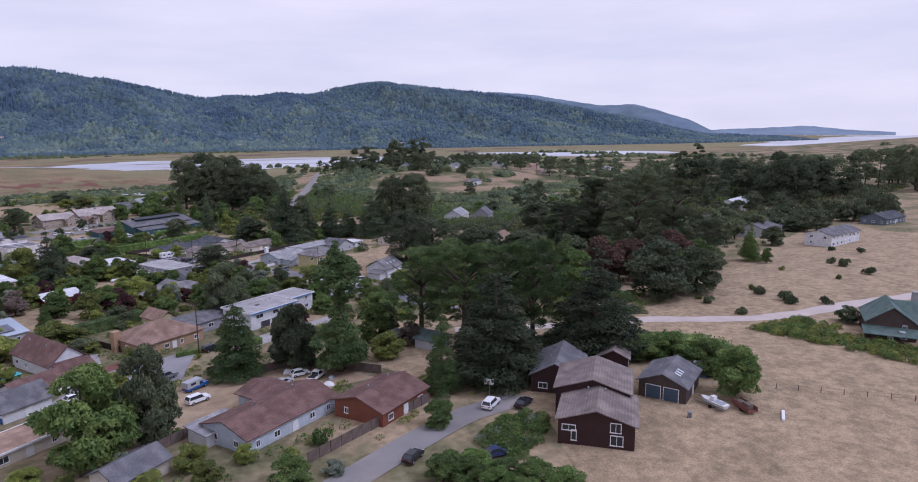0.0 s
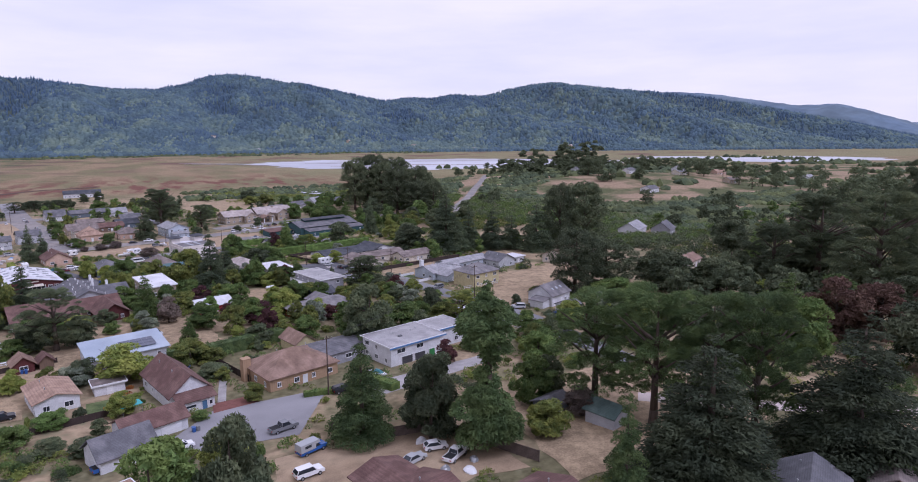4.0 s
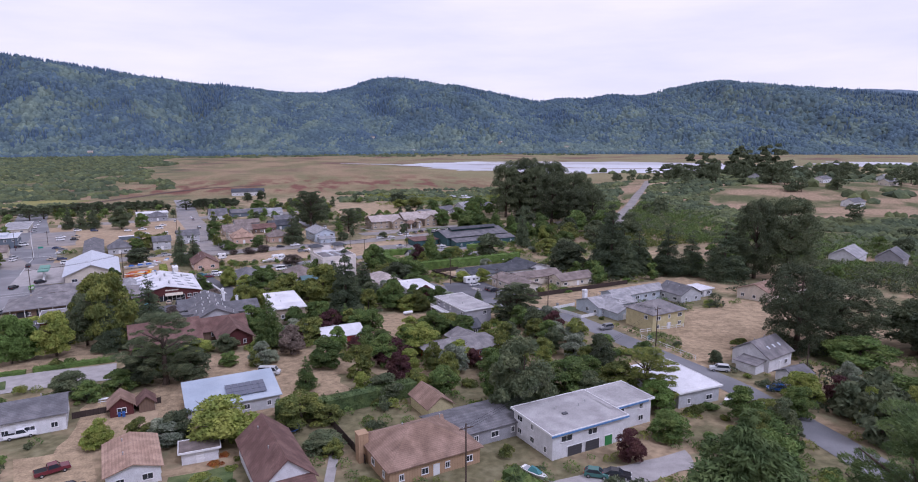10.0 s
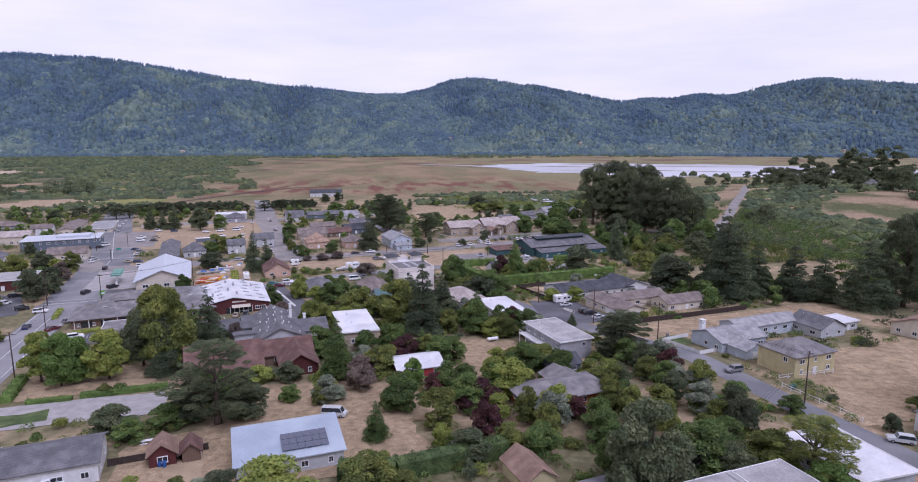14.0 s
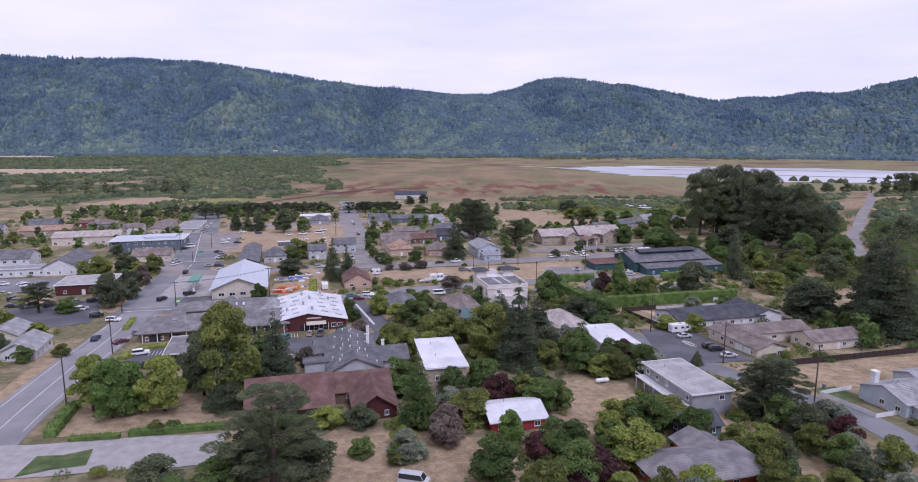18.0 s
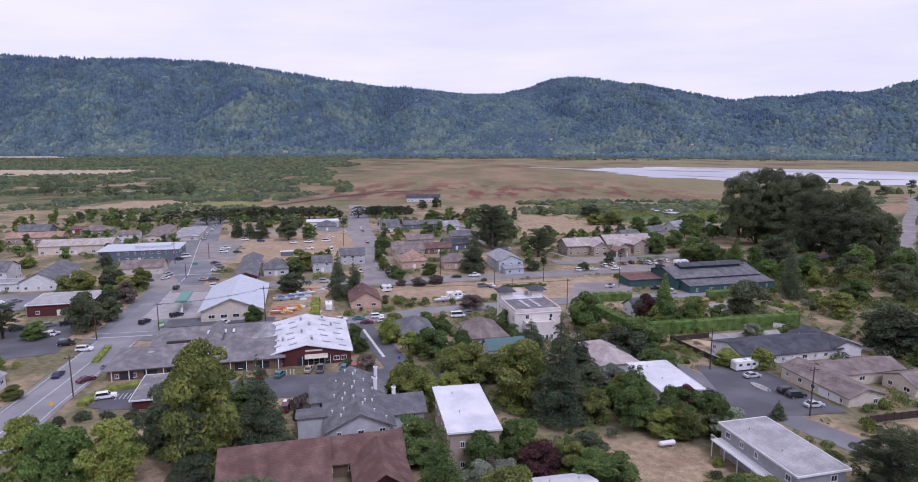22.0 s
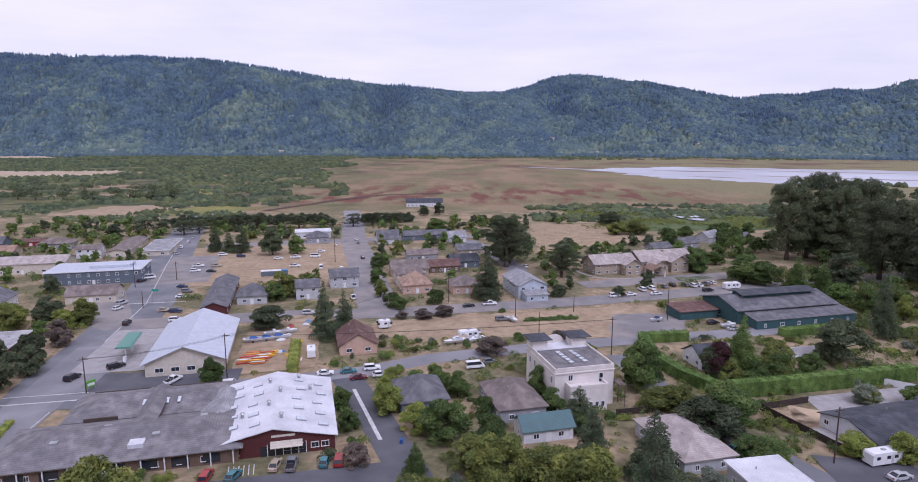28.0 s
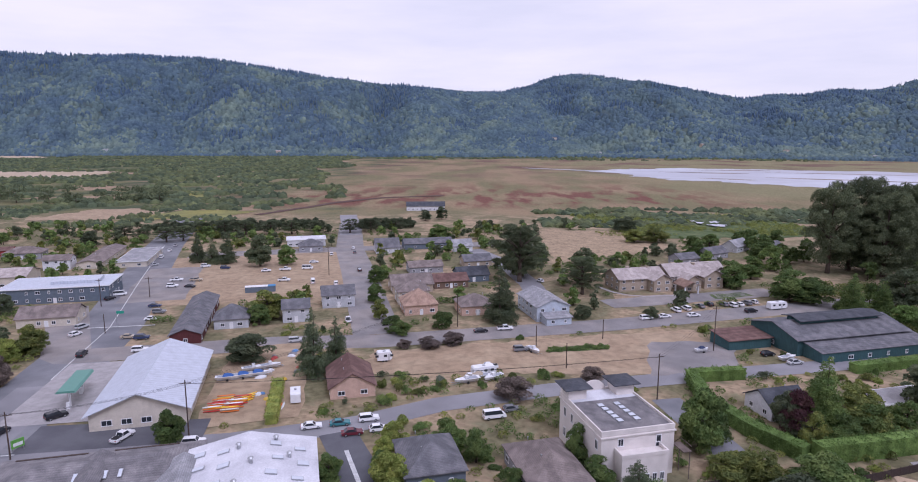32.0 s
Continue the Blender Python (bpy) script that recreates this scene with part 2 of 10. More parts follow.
ROOF = dict(
    brown=shingles("brown_shingles", (0.15, 0.085, 0.075), (0.19, 0.115, 0.10)),
    tan=shingles("tan_shingles", (0.36, 0.24, 0.18), (0.42, 0.29, 0.22)),
    tanbrown=shingles("tan_brown_shingles", (0.25, 0.165, 0.125), (0.31, 0.21, 0.165)),
    grey=shingles("grey_shingles", (0.14, 0.14, 0.155), (0.185, 0.18, 0.195)),
    palegrey=shingles("pale_grey_shingles", (0.31, 0.31, 0.33), (0.37, 0.365, 0.38)),
    dark=shingles("dark_shingles", (0.065, 0.07, 0.085), (0.09, 0.095, 0.11)),
    midgrey=shingles("mid_grey_shingles", (0.195, 0.185, 0.195), (0.25, 0.235, 0.24)),
    paletan=shingles("pale_tan_shingles", (0.42, 0.365, 0.345), (0.48, 0.42, 0.40)),
    taupe=shingles("taupe_shingles", (0.20, 0.165, 0.155), (0.26, 0.215, 0.20)),
    white=material("white_roofing", (0.66, 0.66, 0.70), 0.6, 0.14, 0.25, 3, 0.1, second=(0.54, 0.54, 0.58), mix_scale=0.15),
    metal=boards("pale_metal_roof", (0.50, 0.53, 0.60), 0.6, True, 0.12, 0.4),
    green=shingles("green_shingles", (0.10, 0.15, 0.14), (0.13, 0.18, 0.165)),
    gravel=material("gravel_roof", (0.42, 0.41, 0.42), 0.9, 0.25, 0.25, 4, 0.2, second=(0.32, 0.31, 0.32), mix_scale=0.2),
    bluegrey=material("blue_grey_roofing", (0.33, 0.385, 0.465), 0.6, 0.12, 0.2, 4, 0.1, second=(0.38, 0.43, 0.50), mix_scale=0.15),
    teal=boards("teal_metal_roof", (0.09, 0.16, 0.17), 0.5, True, 0.12, 0.4),
)
WALL = dict(
    white=boards("white_siding", (0.66, 0.66, 0.69), 0.2),
    cream=boards("cream_siding", (0.60, 0.54, 0.46), 0.22),
    stucco=material("pale_stucco", (0.68, 0.63, 0.60), 0.9, 0.12, 0.4, 8, 0.15),
    grey=boards("grey_siding", (0.33, 0.33, 0.36), 0.2),
    palegrey=boards("pale_grey_siding", (0.48, 0.49, 0.52), 0.2),
    beige=boards("beige_siding", (0.40, 0.33, 0.26), 0.2),
    yellow=boards("yellow_siding", (0.52, 0.46, 0.27), 0.2),
    darkred=boards("dark_red_siding", (0.10, 0.03, 0.03), 0.25, True),
    maroon=boards("dark_maroon_siding", (0.045, 0.021, 0.021), 0.25, True),
    red=boards("red_siding", (0.33, 0.045, 0.05), 0.2),
    redbrown=boards("red_brown_siding", (0.21, 0.075, 0.045), 0.25, True),
    orange=boards("orange_siding", (0.42, 0.115, 0.04), 0.2),
    brown=boards("brown_siding", (0.17, 0.115, 0.085), 0.25, True),
    tan=boards("tan_siding", (0.40, 0.27, 0.17), 0.25, True),
    teal=boards("teal_siding", (0.045, 0.10, 0.11), 0.3, True),
    blue=boards("blue_siding", (0.47, 0.52, 0.59), 0.2),
    olive=boards("olive_siding", (0.34, 0.30, 0.20), 0.2),
    pink=boards("pink_siding", (0.55, 0.38, 0.30), 0.2),
    darkbrown=boards("dark_brown_siding", (0.075, 0.055, 0.048), 0.25),
    greyblue=boards("grey_blue_siding", (0.13, 0.16, 0.20), 0.2),
)
TINT = {}


def paint(name, colour, rough=0.35):
    """A glossy paint, one material for each colour."""
    if name not in TINT:
        TINT[name] = material(name, colour, rough, 0.05, 1, 9, 0.0, spec=0.5)
    return TINT[name]


# ---- ground ----
KNOT_Y = (-400, -150, -120, -85, -45, 0, 50, 100, 150, 300, 450, 620, 5000)
KNOT_Z = (11, 11, 10, 8, 4.8, 3.4, 1.8, -1.2, -2.8, -4.6, -6.5, -9, -9)


def ground_z(x, y):
    """Height of the land: a terrace that falls to the marsh, and a low mesa to the east."""
    z = np.interp(y, KNOT_Y, KNOT_Z)
    z = z + 13 * np.exp(-(((x - 560) / 190) ** 2 + ((y - 470) / 150) ** 2) ** 2)
    return z


# ---- mesh tools ----
PAVED, LANES = [], []

class Shape:
    """Collects the faces of one part."""

    def __init__(self):
        self.v, self.f = [], []

    def face(self, *pts):
        i = len(self.v)
        self.v.extend(tuple(p) for p in pts)
        self.f.append(tuple(range(i, i + len(pts))))
        return self

    def box(self, x0, y0, z0, x1, y1, z1):
        i = len(self.v)
        self.v.extend([(x0, y0, z0), (x1, y0, z0), (x1, y1, z0), (x0, y1, z0), (x0, y0, z1), (x1, y0, z1), (x1, y1, z1), (x0, y1, z1)])
        self.f.extend([tuple(i + k for k in q) for q in ((0, 3, 2, 1), (4, 5, 6, 7), (0, 1, 5, 4), (1, 2, 6, 5), (2, 3, 7, 6), (3, 0, 4, 7))])
        return self

    def prism(self, base, top):
        """Closes two rings of the same number of points."""
        n, i = len(base), len(self.v)
        self.v.extend(tuple(p) for p in base)
        self.v.extend(tuple(p) for p in top)
        self.f.append(tuple(i + n - 1 - k for k in range(n)))
        self.f.append(tuple(i + n + k for k in range(n)))
        for k in range(n):
            m = (k + 1) % n
            self.f.append((i + k, i + m, i + n + m, i + n + k))
        return self

    def tube(self, a, b, r0, r1, n=8):
        a, b = Vector(a), Vector(b)
        q = (b - a).to_track_quat("Z", "Y")
        ring = [Vector((math.cos(k * math.tau / n), math.sin(k * math.tau / n), 0)) for k in range(n)]
        return self.prism([a + q @ (p * r0) for p in ring], [b + q @ (p * r1) for p in ring])

    def slab(self, a, b, c, d, thick):
        """A sloping plate: its top's four corners, counter-clockwise."""
        low = [(p[0], p[1], p[2] - thick) for p in (a, b, c, d)]
        return self.prism(low, (a, b, c, d))

    def mesh(self, name, smooth=False):
        me = bpy.data.meshes.new(name)
        me.from_pydata(self.v, [], self.f)
        if smooth:
            me.polygons.foreach_set("use_smooth", [True] * len(me.polygons))
        me.update()
        return me


def part(name, shape, mat, parent=None, label="", at=None, smooth=False):
    """Links a shape (or a mesh that is shared) as one object under a thing or a part."""
    me = shape.mesh(name, smooth) if isinstance(shape, Shape) else shape
    if mat is not None and not me.materials:
        me.materials.append(mat)
    ob = new(name, me)
    if parent is not None:
        ob.parent = parent
    if at is not None:
        ob.matrix_basis = at
    if label:
        ob["label"] = label
    return ob


def thing(name, x, y, rot, label, category, group="", z=None):
    ob = new(name)
    ob.matrix_basis = pose(x, y, ground_z(x, y) if z is None else z, 0, 0, rot)
    return tagged(ob, label, category, group)


def big_mesh(name, verts, tris, mat):
    me = bpy.data.meshes.new(name)
    verts, tris = np.asarray(verts, dtype=np.float32), np.asarray(tris, dtype=np.int32)
    n = tris.shape[1]
    me.vertices.add(len(verts))
    me.vertices.foreach_set("co", verts.ravel())
    me.loops.add(tris.size)
    me.loops.foreach_set("vertex_index", tris.ravel())
    me.polygons.add(len(tris))
    me.polygons.foreach_set("loop_start", np.arange(0, tris.size, n, dtype=np.int32))
    me.update(calc_edges=True)
    me.materials.append(mat)
    return me


def grid_mesh(name, xs, ys, zfun, mat, smooth=True):
    X, Y = np.meshgrid(xs, ys)
    Z = zfun(X, Y)
    nx, ny = len(xs), len(ys)
    i = (np.arange(ny - 1)[:, None] * nx + np.arange(nx - 1)[None]).ravel()
    me = big_mesh(name, np.stack([X.ravel(), Y.ravel(), Z.ravel()], 1), np.stack([i, i + 1, i + nx + 1, i + nx], 1), mat)
    me.polygons.foreach_set("use_smooth", np.full(len(me.polygons), smooth))
    return me


def sheet(name, a, b, c, d, mat, lift=0.07, step=4.0, ragged=0.0, label=""):
    """A draped piece of ground between four corners, counter-clockwise."""
    a, b, c, d = (np.array(p, float) for p in (a, b, c, d))
    nu = max(1, int(max(np.linalg.norm(b - a), np.linalg.norm(c - d)) / step))
    nv = max(1, int(max(np.linalg.norm(d - a), np.linalg.norm(c - b)) / step))
    rng = np.random.RandomState(int(abs(a[0] * 7 + a[1] * 13)) % 9999)
    U, V = np.meshgrid(np.linspace(0, 1, nu + 1), np.linspace(0, 1, nv + 1))
    P = (1 - U)[..., None] * (1 - V)[..., None] * a + U[..., None] * (1 - V)[..., None] * b + U[..., None] * V[..., None] * c + (1 - U)[..., None] * V[..., None] * d
    PAVED.append((a, b, c, d, name))
    if ragged:
        edge = ((U == 0) | (U == 1) | (V == 0) | (V == 1))[..., None]
        P = P + edge * rng.uniform(-ragged, ragged, P.shape)
    Z = ground_z(P[..., 0], P[..., 1]) + lift
    i = (np.arange(nv)[:, None] * (nu + 1) + np.arange(nu)[None]).ravel()
    me = big_mesh(name, np.concatenate([P.reshape(-1, 2), Z.reshape(-1, 1)], 1), np.stack([i, i + 1, i + nu + 2, i + nu + 1], 1), mat)
    return tagged(part(name, me, None), label or name.replace("_", " "), name.split("_")[0], kind="structure")


def ribbon(name, pts, width, mat, lift=0.1, step=4.0, label="", kind="structure", ragged=0.0):
    """A draped band along a line of points."""
    p = np.array(pts, float)
    LANES.append((p, width))
    seg = np.concatenate([[0], np.cumsum(np.linalg.norm(np.diff(p, axis=0), axis=1))])
    s = np.linspace(0, seg[-1], max(2, int(seg[-1] / step) + 1))
    c = np.stack([np.interp(s, seg, p[:, 0]), np.interp(s, seg, p[:, 1])], 1)
    t = np.gradient(c, axis=0)
    t /= np.linalg.norm(t, axis=1)[:, None]
    nrm = np.stack([-t[:, 1], t[:, 0]], 1)
    rng = np.random.RandomState(int(abs(p[0, 0] * 7 + p[0, 1] * 13)) % 9999)
    cols = [-0.5, -0.17, 0.17, 0.5]
    V = []
    for k in cols:
        w = width * k * (1 + (rng.uniform(-ragged, ragged, len(c)) if abs(k) == 0.5 else 0))
        q = c + nrm * np.reshape(w, (-1, 1))
        V.append(np.concatenate([q, (ground_z(q[:, 0], q[:, 1]) + lift)[:, None]], 1))
    V = np.stack(V, 1)
    n, m = len(c), len(cols)
    i = (np.arange(n - 1)[:, None] * m + np.arange(m - 1)[None]).ravel()
    me = big_mesh(name, V.reshape(-1, 3), np.stack([i + 1, i, i + m, i + m + 1], 1), mat)
    ob = part(name, me, None)
    return tagged(ob, label or name.replace("_", " "), name.split("_")[0], kind=kind)

# ---- the land ----
def land_material():
    m = bpy.data.materials.new("land")
    m.use_nodes = True
    n, l = m.node_tree.nodes, m.node_tree.links
    b = n["Principled BSDF"]
    b.inputs["Roughness"].default_value, b.inputs["Specular IOR Level"].default_value = 0.95, 0.1
    co = n.new("ShaderNodeTexCoord")
    sep = n.new("ShaderNodeSeparateXYZ")
    l.new(co.outputs["Object"], sep.inputs[0])

    def nz(scale, detail=5.0, stretch=(1, 1, 1)):
        mp = n.new("ShaderNodeMapping")
        mp.inputs["Scale"].default_value = stretch
        l.new(co.outputs["Object"], mp.inputs[0])
        t = n.new("ShaderNodeTexNoise")
        t.inputs["Scale"].default_value, t.inputs["Detail"].default_value = scale, detail
        l.new(mp.outputs[0], t.inputs["Vector"])
        return t.outputs["Fac"]

    def span(src, lo, hi, t0=0.0, t1=1.0):
        r = n.new("ShaderNodeMapRange")
        for k, v in (("From Min", lo), ("From Max", hi), ("To Min", t0), ("To Max", t1)):
            r.inputs[k].default_value = v
        l.new(src, r.inputs["Value"])
        return r.outputs["Result"]

    def op(kind, a, c):
        o = n.new("ShaderNodeMath")
        o.operation = kind
        for k, v in enumerate((a, c)):
            if isinstance(v, (int, float)):
                o.inputs[k].default_value = v
            else:
                l.new(v, o.inputs[k])
        return o.outputs[0]

    def mix(fac, a, c, kind="MIX"):
        x = n.new("ShaderNodeMix")
        x.data_type, x.blend_type = "RGBA", kind
        for s, v in (("Factor", fac), ("A", a), ("B", c)):
            if isinstance(v, tuple):
                x.inputs[s].default_value = (*v, 1)
            elif isinstance(v, (int, float)):
                x.inputs[s].default_value = v
            else:
                l.new(v, x.inputs[s])
        return x.outputs["Result"]

    # gardens and yards: straw, bare soil and rough green growth
    town = mix(span(nz(0.06), 0.40, 0.57), (0.35, 0.265, 0.175), (0.165, 0.15, 0.085))
    town = mix(span(nz(0.3), 0.54, 0.68), town, (0.18, 0.165, 0.10))
    # the marsh: tan, rust-red and olive drifts, stretched along it
    marsh = mix(span(nz(0.011, 12, (1.4, 0.6, 1)), 0.42, 0.58), (0.268, 0.200, 0.125), (0.180, 0.160, 0.088))
    olive_x = op("MULTIPLY", span(op("ADD", sep.outputs["X"], span(nz(0.008, 7), 0.2, 0.8, -150, 150)), 150, 330), span(sep.outputs["Y"], 680, 730))
    marsh = mix(op("MULTIPLY", olive_x, 0.8), marsh, (0.225, 0.205, 0.115))
    rust_y = op("MULTIPLY", span(sep.outputs["Y"], 600, 650), span(sep.outputs["Y"], 940, 740))
    rust_y = op("MULTIPLY", rust_y, span(sep.outputs["X"], 340, 200))
    rust = op("MULTIPLY", span(nz(0.03, 12, (1.6, 0.55, 1)), 0.46, 0.58), rust_y)
    marsh = mix(rust, marsh, (0.165, 0.078, 0.06))
    far = op("MULTIPLY", span(nz(0.009, 9), 0.50, 0.64), span(sep.outputs["Y"], 900, 1150))
    marsh = mix(far, marsh, (0.16, 0.10, 0.08))
    # bushy lowland: west of the marsh, and round the east side
    west = span(op("ADD", sep.outputs["X"], span(nz(0.012, 5), 0.2, 0.8, -260, 260)), -100, -330)
    west = op("MULTIPLY", west, span(sep.outputs["Y"], 480, 560))
    bushy = mix(span(nz(0.03, 8), 0.42, 0.62), (0.075, 0.092, 0.052), (0.165, 0.155, 0.078))
    bushy = mix(span(nz(0.008, 5, (1, 2, 1)), 0.57, 0.63), bushy, (0.30, 0.22, 0.15))
    wet = mix(west, marsh, bushy)
    fringe = span(op("ADD", sep.outputs["Y"], span(nz(0.02, 4), 0.2, 0.8, -40, 40)), 1640, 1720)
    wet = mix(fringe, wet, (0.07, 0.085, 0.05))
    east = span(op("ADD", sep.outputs["X"], span(nz(0.015, 5), 0.2, 0.8, -60, 60)), 215, 260)
    east = op("MULTIPLY", east, span(op("ADD", sep.outputs["Y"], span(nz(0.02, 4), 0.2, 0.8, -50, 50)), 60, 110))
    scrub = mix(span(nz(0.02, 6), 0.44, 0.56), (0.095, 0.105, 0.05), (0.30, 0.22, 0.15))
    edge = span(op("ADD", sep.outputs["Y"], span(nz(0.02, 4), 0.2, 0.8, -40, 40)), 535, 590)
    col = mix(edge, mix(east, town, scrub), wet)
    grain = span(nz(0.6, 8), 0.3, 0.7, 0.66, 1.2)
    gcol = n.new("ShaderNodeCombineColor")
    for k in range(3):
        l.new(grain, gcol.inputs[k])
    col = mix(1.0, col, gcol.outputs[0], "MULTIPLY")
    l.new(col, b.inputs["Base Color"])
    bp = n.new("ShaderNodeBump")
    bp.inputs["Strength"].default_value, bp.inputs["Distance"].default_value = 0.5, 0.2
    l.new(nz(1.6, 4), bp.inputs["Height"])
    l.new(bp.outputs[0], b.inputs["Normal"])
    return m


land_xs = np.concatenate([[-4500, -3000, -2000, -1400, -1000], np.arange(-800, 901, 10), [1050, 1300, 1700, 2200, 3000, 4000, 4800]])
land_ys = np.concatenate([[-1500, -900, -600], np.arange(-400, 721, 5), [760, 820, 900, 1000, 1200, 1500, 1900, 2400, 3200, 4000, 4800]])
land = tagged(part("ground", grid_mesh("ground", land_xs, land_ys, ground_z, land_material()), None),
              "dry coastal land with gardens, marsh and scrub", "ground", kind="structure")

# hills behind the marsh: foot line and crest line
HILL = np.array([
    (-2700, 1900, -3100, 2700), (-1400, 1850, -1924, 2650), (-1050, 1850, -1433, 2650), (-820, 1850, -1114, 2650),
    (-480, 1850, -648, 2650), (-150, 1850, -206, 2650), (60, 1845, 76, 2650), (210, 1835, 285, 2650),
    (360, 1815, 493, 2650), (660, 1740, 898, 2650), (850, 1680, 1168, 2560), (1080, 1590, 1512, 2600),
    (1400, 1470, 1972, 2585), (1750, 1340, 2377, 2288), (2150, 1180, 2732, 1850), (2600, 1010, 2970, 1436),
    (3300, 850, 3500, 1100)], float)
# height of the tree tops along the crest
CREST_U = (0, 1.17, 2.19, 2.92, 3.15, 3.45, 3.7, 3.95, 4.27, 4.65, 5.03, 5.45, 5.83, 6.42, 6.87, 7.19, 7.63, 8.05, 8.28, 8.51,
           8.78, 9.1, 9.54, 9.86, 10.22, 10.57, 10.95, 11.34, 11.66, 12.1, 12.58, 13.1, 13.6, 14.19, 14.81, 15.26, 16)
CREST_H = (400, 374, 363, 354, 356, 341, 318, 301, 275, 257, 246, 231, 214, 217, 236, 260, 286, 292, 275, 260,
           252, 232, 205, 195, 212, 208, 222, 231, 266, 297, 275, 252, 211, 149, 90, 30, 5)


def patches(x, y, cell, seed):
    """Smooth random values from 0 to 1 over the plan, in patches of one size."""
    r = np.random.RandomState(seed).rand(64, 64)
    u, v = np.asarray(x) / cell + 500.0, np.asarray(y) / cell + 500.0
    i, j = np.floor(u).astype(int), np.floor(v).astype(int)
    f, g = u - i, v - j
    f, g = f * f * (3 - 2 * f), g * g * (3 - 2 * g)
    at = lambda a, b: r[a % 64, b % 64]
    return (at(i, j) * (1 - f) + at(i + 1, j) * f) * (1 - g) + (at(i, j + 1) * (1 - f) + at(i + 1, j + 1) * f) * g


def hill_point(u, v):
    """Place on the hills: u along them, v from the foot (0) over the crest (1) and down behind."""
    k = np.arange(len(HILL))
    fx, fy, cx, cy = (np.interp(u, k, HILL[:, j]) for j in range(4))
    ch = np.maximum(np.interp(u, CREST_U, CREST_H) - 11, -8)
    x, y = fx + (cx - fx) * v, fy + (cy - fy) * v
    w = np.clip(v, 0, 1)
    rise = np.where(v < 1, 0.55 * w + 0.45 * np.sin(w * math.pi / 2) ** 1.6, 1 - 2 * (v - 1) ** 2)
    body = np.sin(w * math.pi) ** 0.8
    along = x + 260 * (patches(x, y, 420, 5) - 0.5)
    big = np.abs(np.sin(along / 210 + 0.9 + 0.5 * np.sin(v * 2.2))) - 0.62
    mid = np.abs(np.sin(along / 95 + v * 1.4 + 2.0)) - 0.62
    small = patches(x, y, 70, 6) - 0.5
    z = -9 + (ch + 9) * rise + body * np.clip(ch / 200, 0.1, 1.2) * (62 * big + 26 * mid + 26 * small)
    z = z + np.clip((v - 0.75) * 4, 0, 1) * 9 * (patches(x, y, 38, 7) - 0.5)
    return x, y, np.maximum(z, -9.5)


# the blue haze of distance is put into the hill's ground colour
hazed_forest_floor = material("hazed_forest_floor", (0.075, 0.11, 0.125), 0.95, 0.25, 0.02, 0.12, 0.0, second=(0.085, 0.115, 0.10), mix_scale=0.008)
run = np.concatenate([[0], np.cumsum(np.hypot(*np.diff(HILL[:, 2:], axis=0).T))])
hu = np.interp(np.linspace(0, run[-1], 820), run, np.arange(len(HILL)))
hv = np.concatenate([np.linspace(0, 1.0, 80), np.linspace(1.02, 1.4, 12)])
HU, HV = np.meshgrid(hu, hv)
hx, hy, hz = hill_point(HU, HV)
hi = (np.arange(len(hv) - 1)[:, None] * 820 + np.arange(819)[None]).ravel()
hill_mesh = big_mesh("hills", np.stack([hx.ravel(), hy.ravel(), hz.ravel()], 1), np.stack([hi, hi + 1, hi + 821, hi + 820], 1), hazed_forest_floor)
hill_mesh.polygons.foreach_set("use_smooth", [True] * len(hill_mesh.polygons))
tagged(part("backdrop_hills", hill_mesh, None), "long wooded coastal hills behind the marsh", "hills", kind="structure")


def far_ridge(name, bearings, heights, distance, mat, label, seed):
    """A ridge beyond the hills: its crest by bearing and height, its near flank in spurs."""
    b, w = np.linspace(bearings[0], bearings[-1], 300), np.linspace(0, 1.3, 26)
    B, W = np.meshgrid(b, w)
    q = np.clip(W, 0, 1)
    D = distance * (0.80 + 0.2 * W)
    X, Y = -24 + D * np.sin(np.radians(B)), -204 + D * np.cos(np.radians(B))
    H = np.interp(B, bearings, heights)
    spur = np.abs(np.sin(X / 170 + 2.5 * patches(X, Y, 500, seed))) - 0.6
    Z = -10 + (H + 10) * np.where(W < 1, np.sin(q * math.pi / 2), 1 - 2 * (W - 1) ** 2) + np.sin(q * math.pi) * H * 0.25 * spur
    Z = Z + 7 * (patches(X, Y, 45, seed + 1) - 0.5) * np.clip(H / 60, 0, 1)
    i = (np.arange(25)[:, None] * 300 + np.arange(299)[None]).ravel()
    me = big_mesh(name, np.stack([X.ravel(), Y.ravel(), Z.ravel()], 1), np.stack([i, i + 1, i + 301, i + 300], 1), mat)
    me.polygons.foreach_set("use_smooth", [True] * len(me.polygons))
    return tagged(part(name, me, None), label, "ridge", kind="structure")


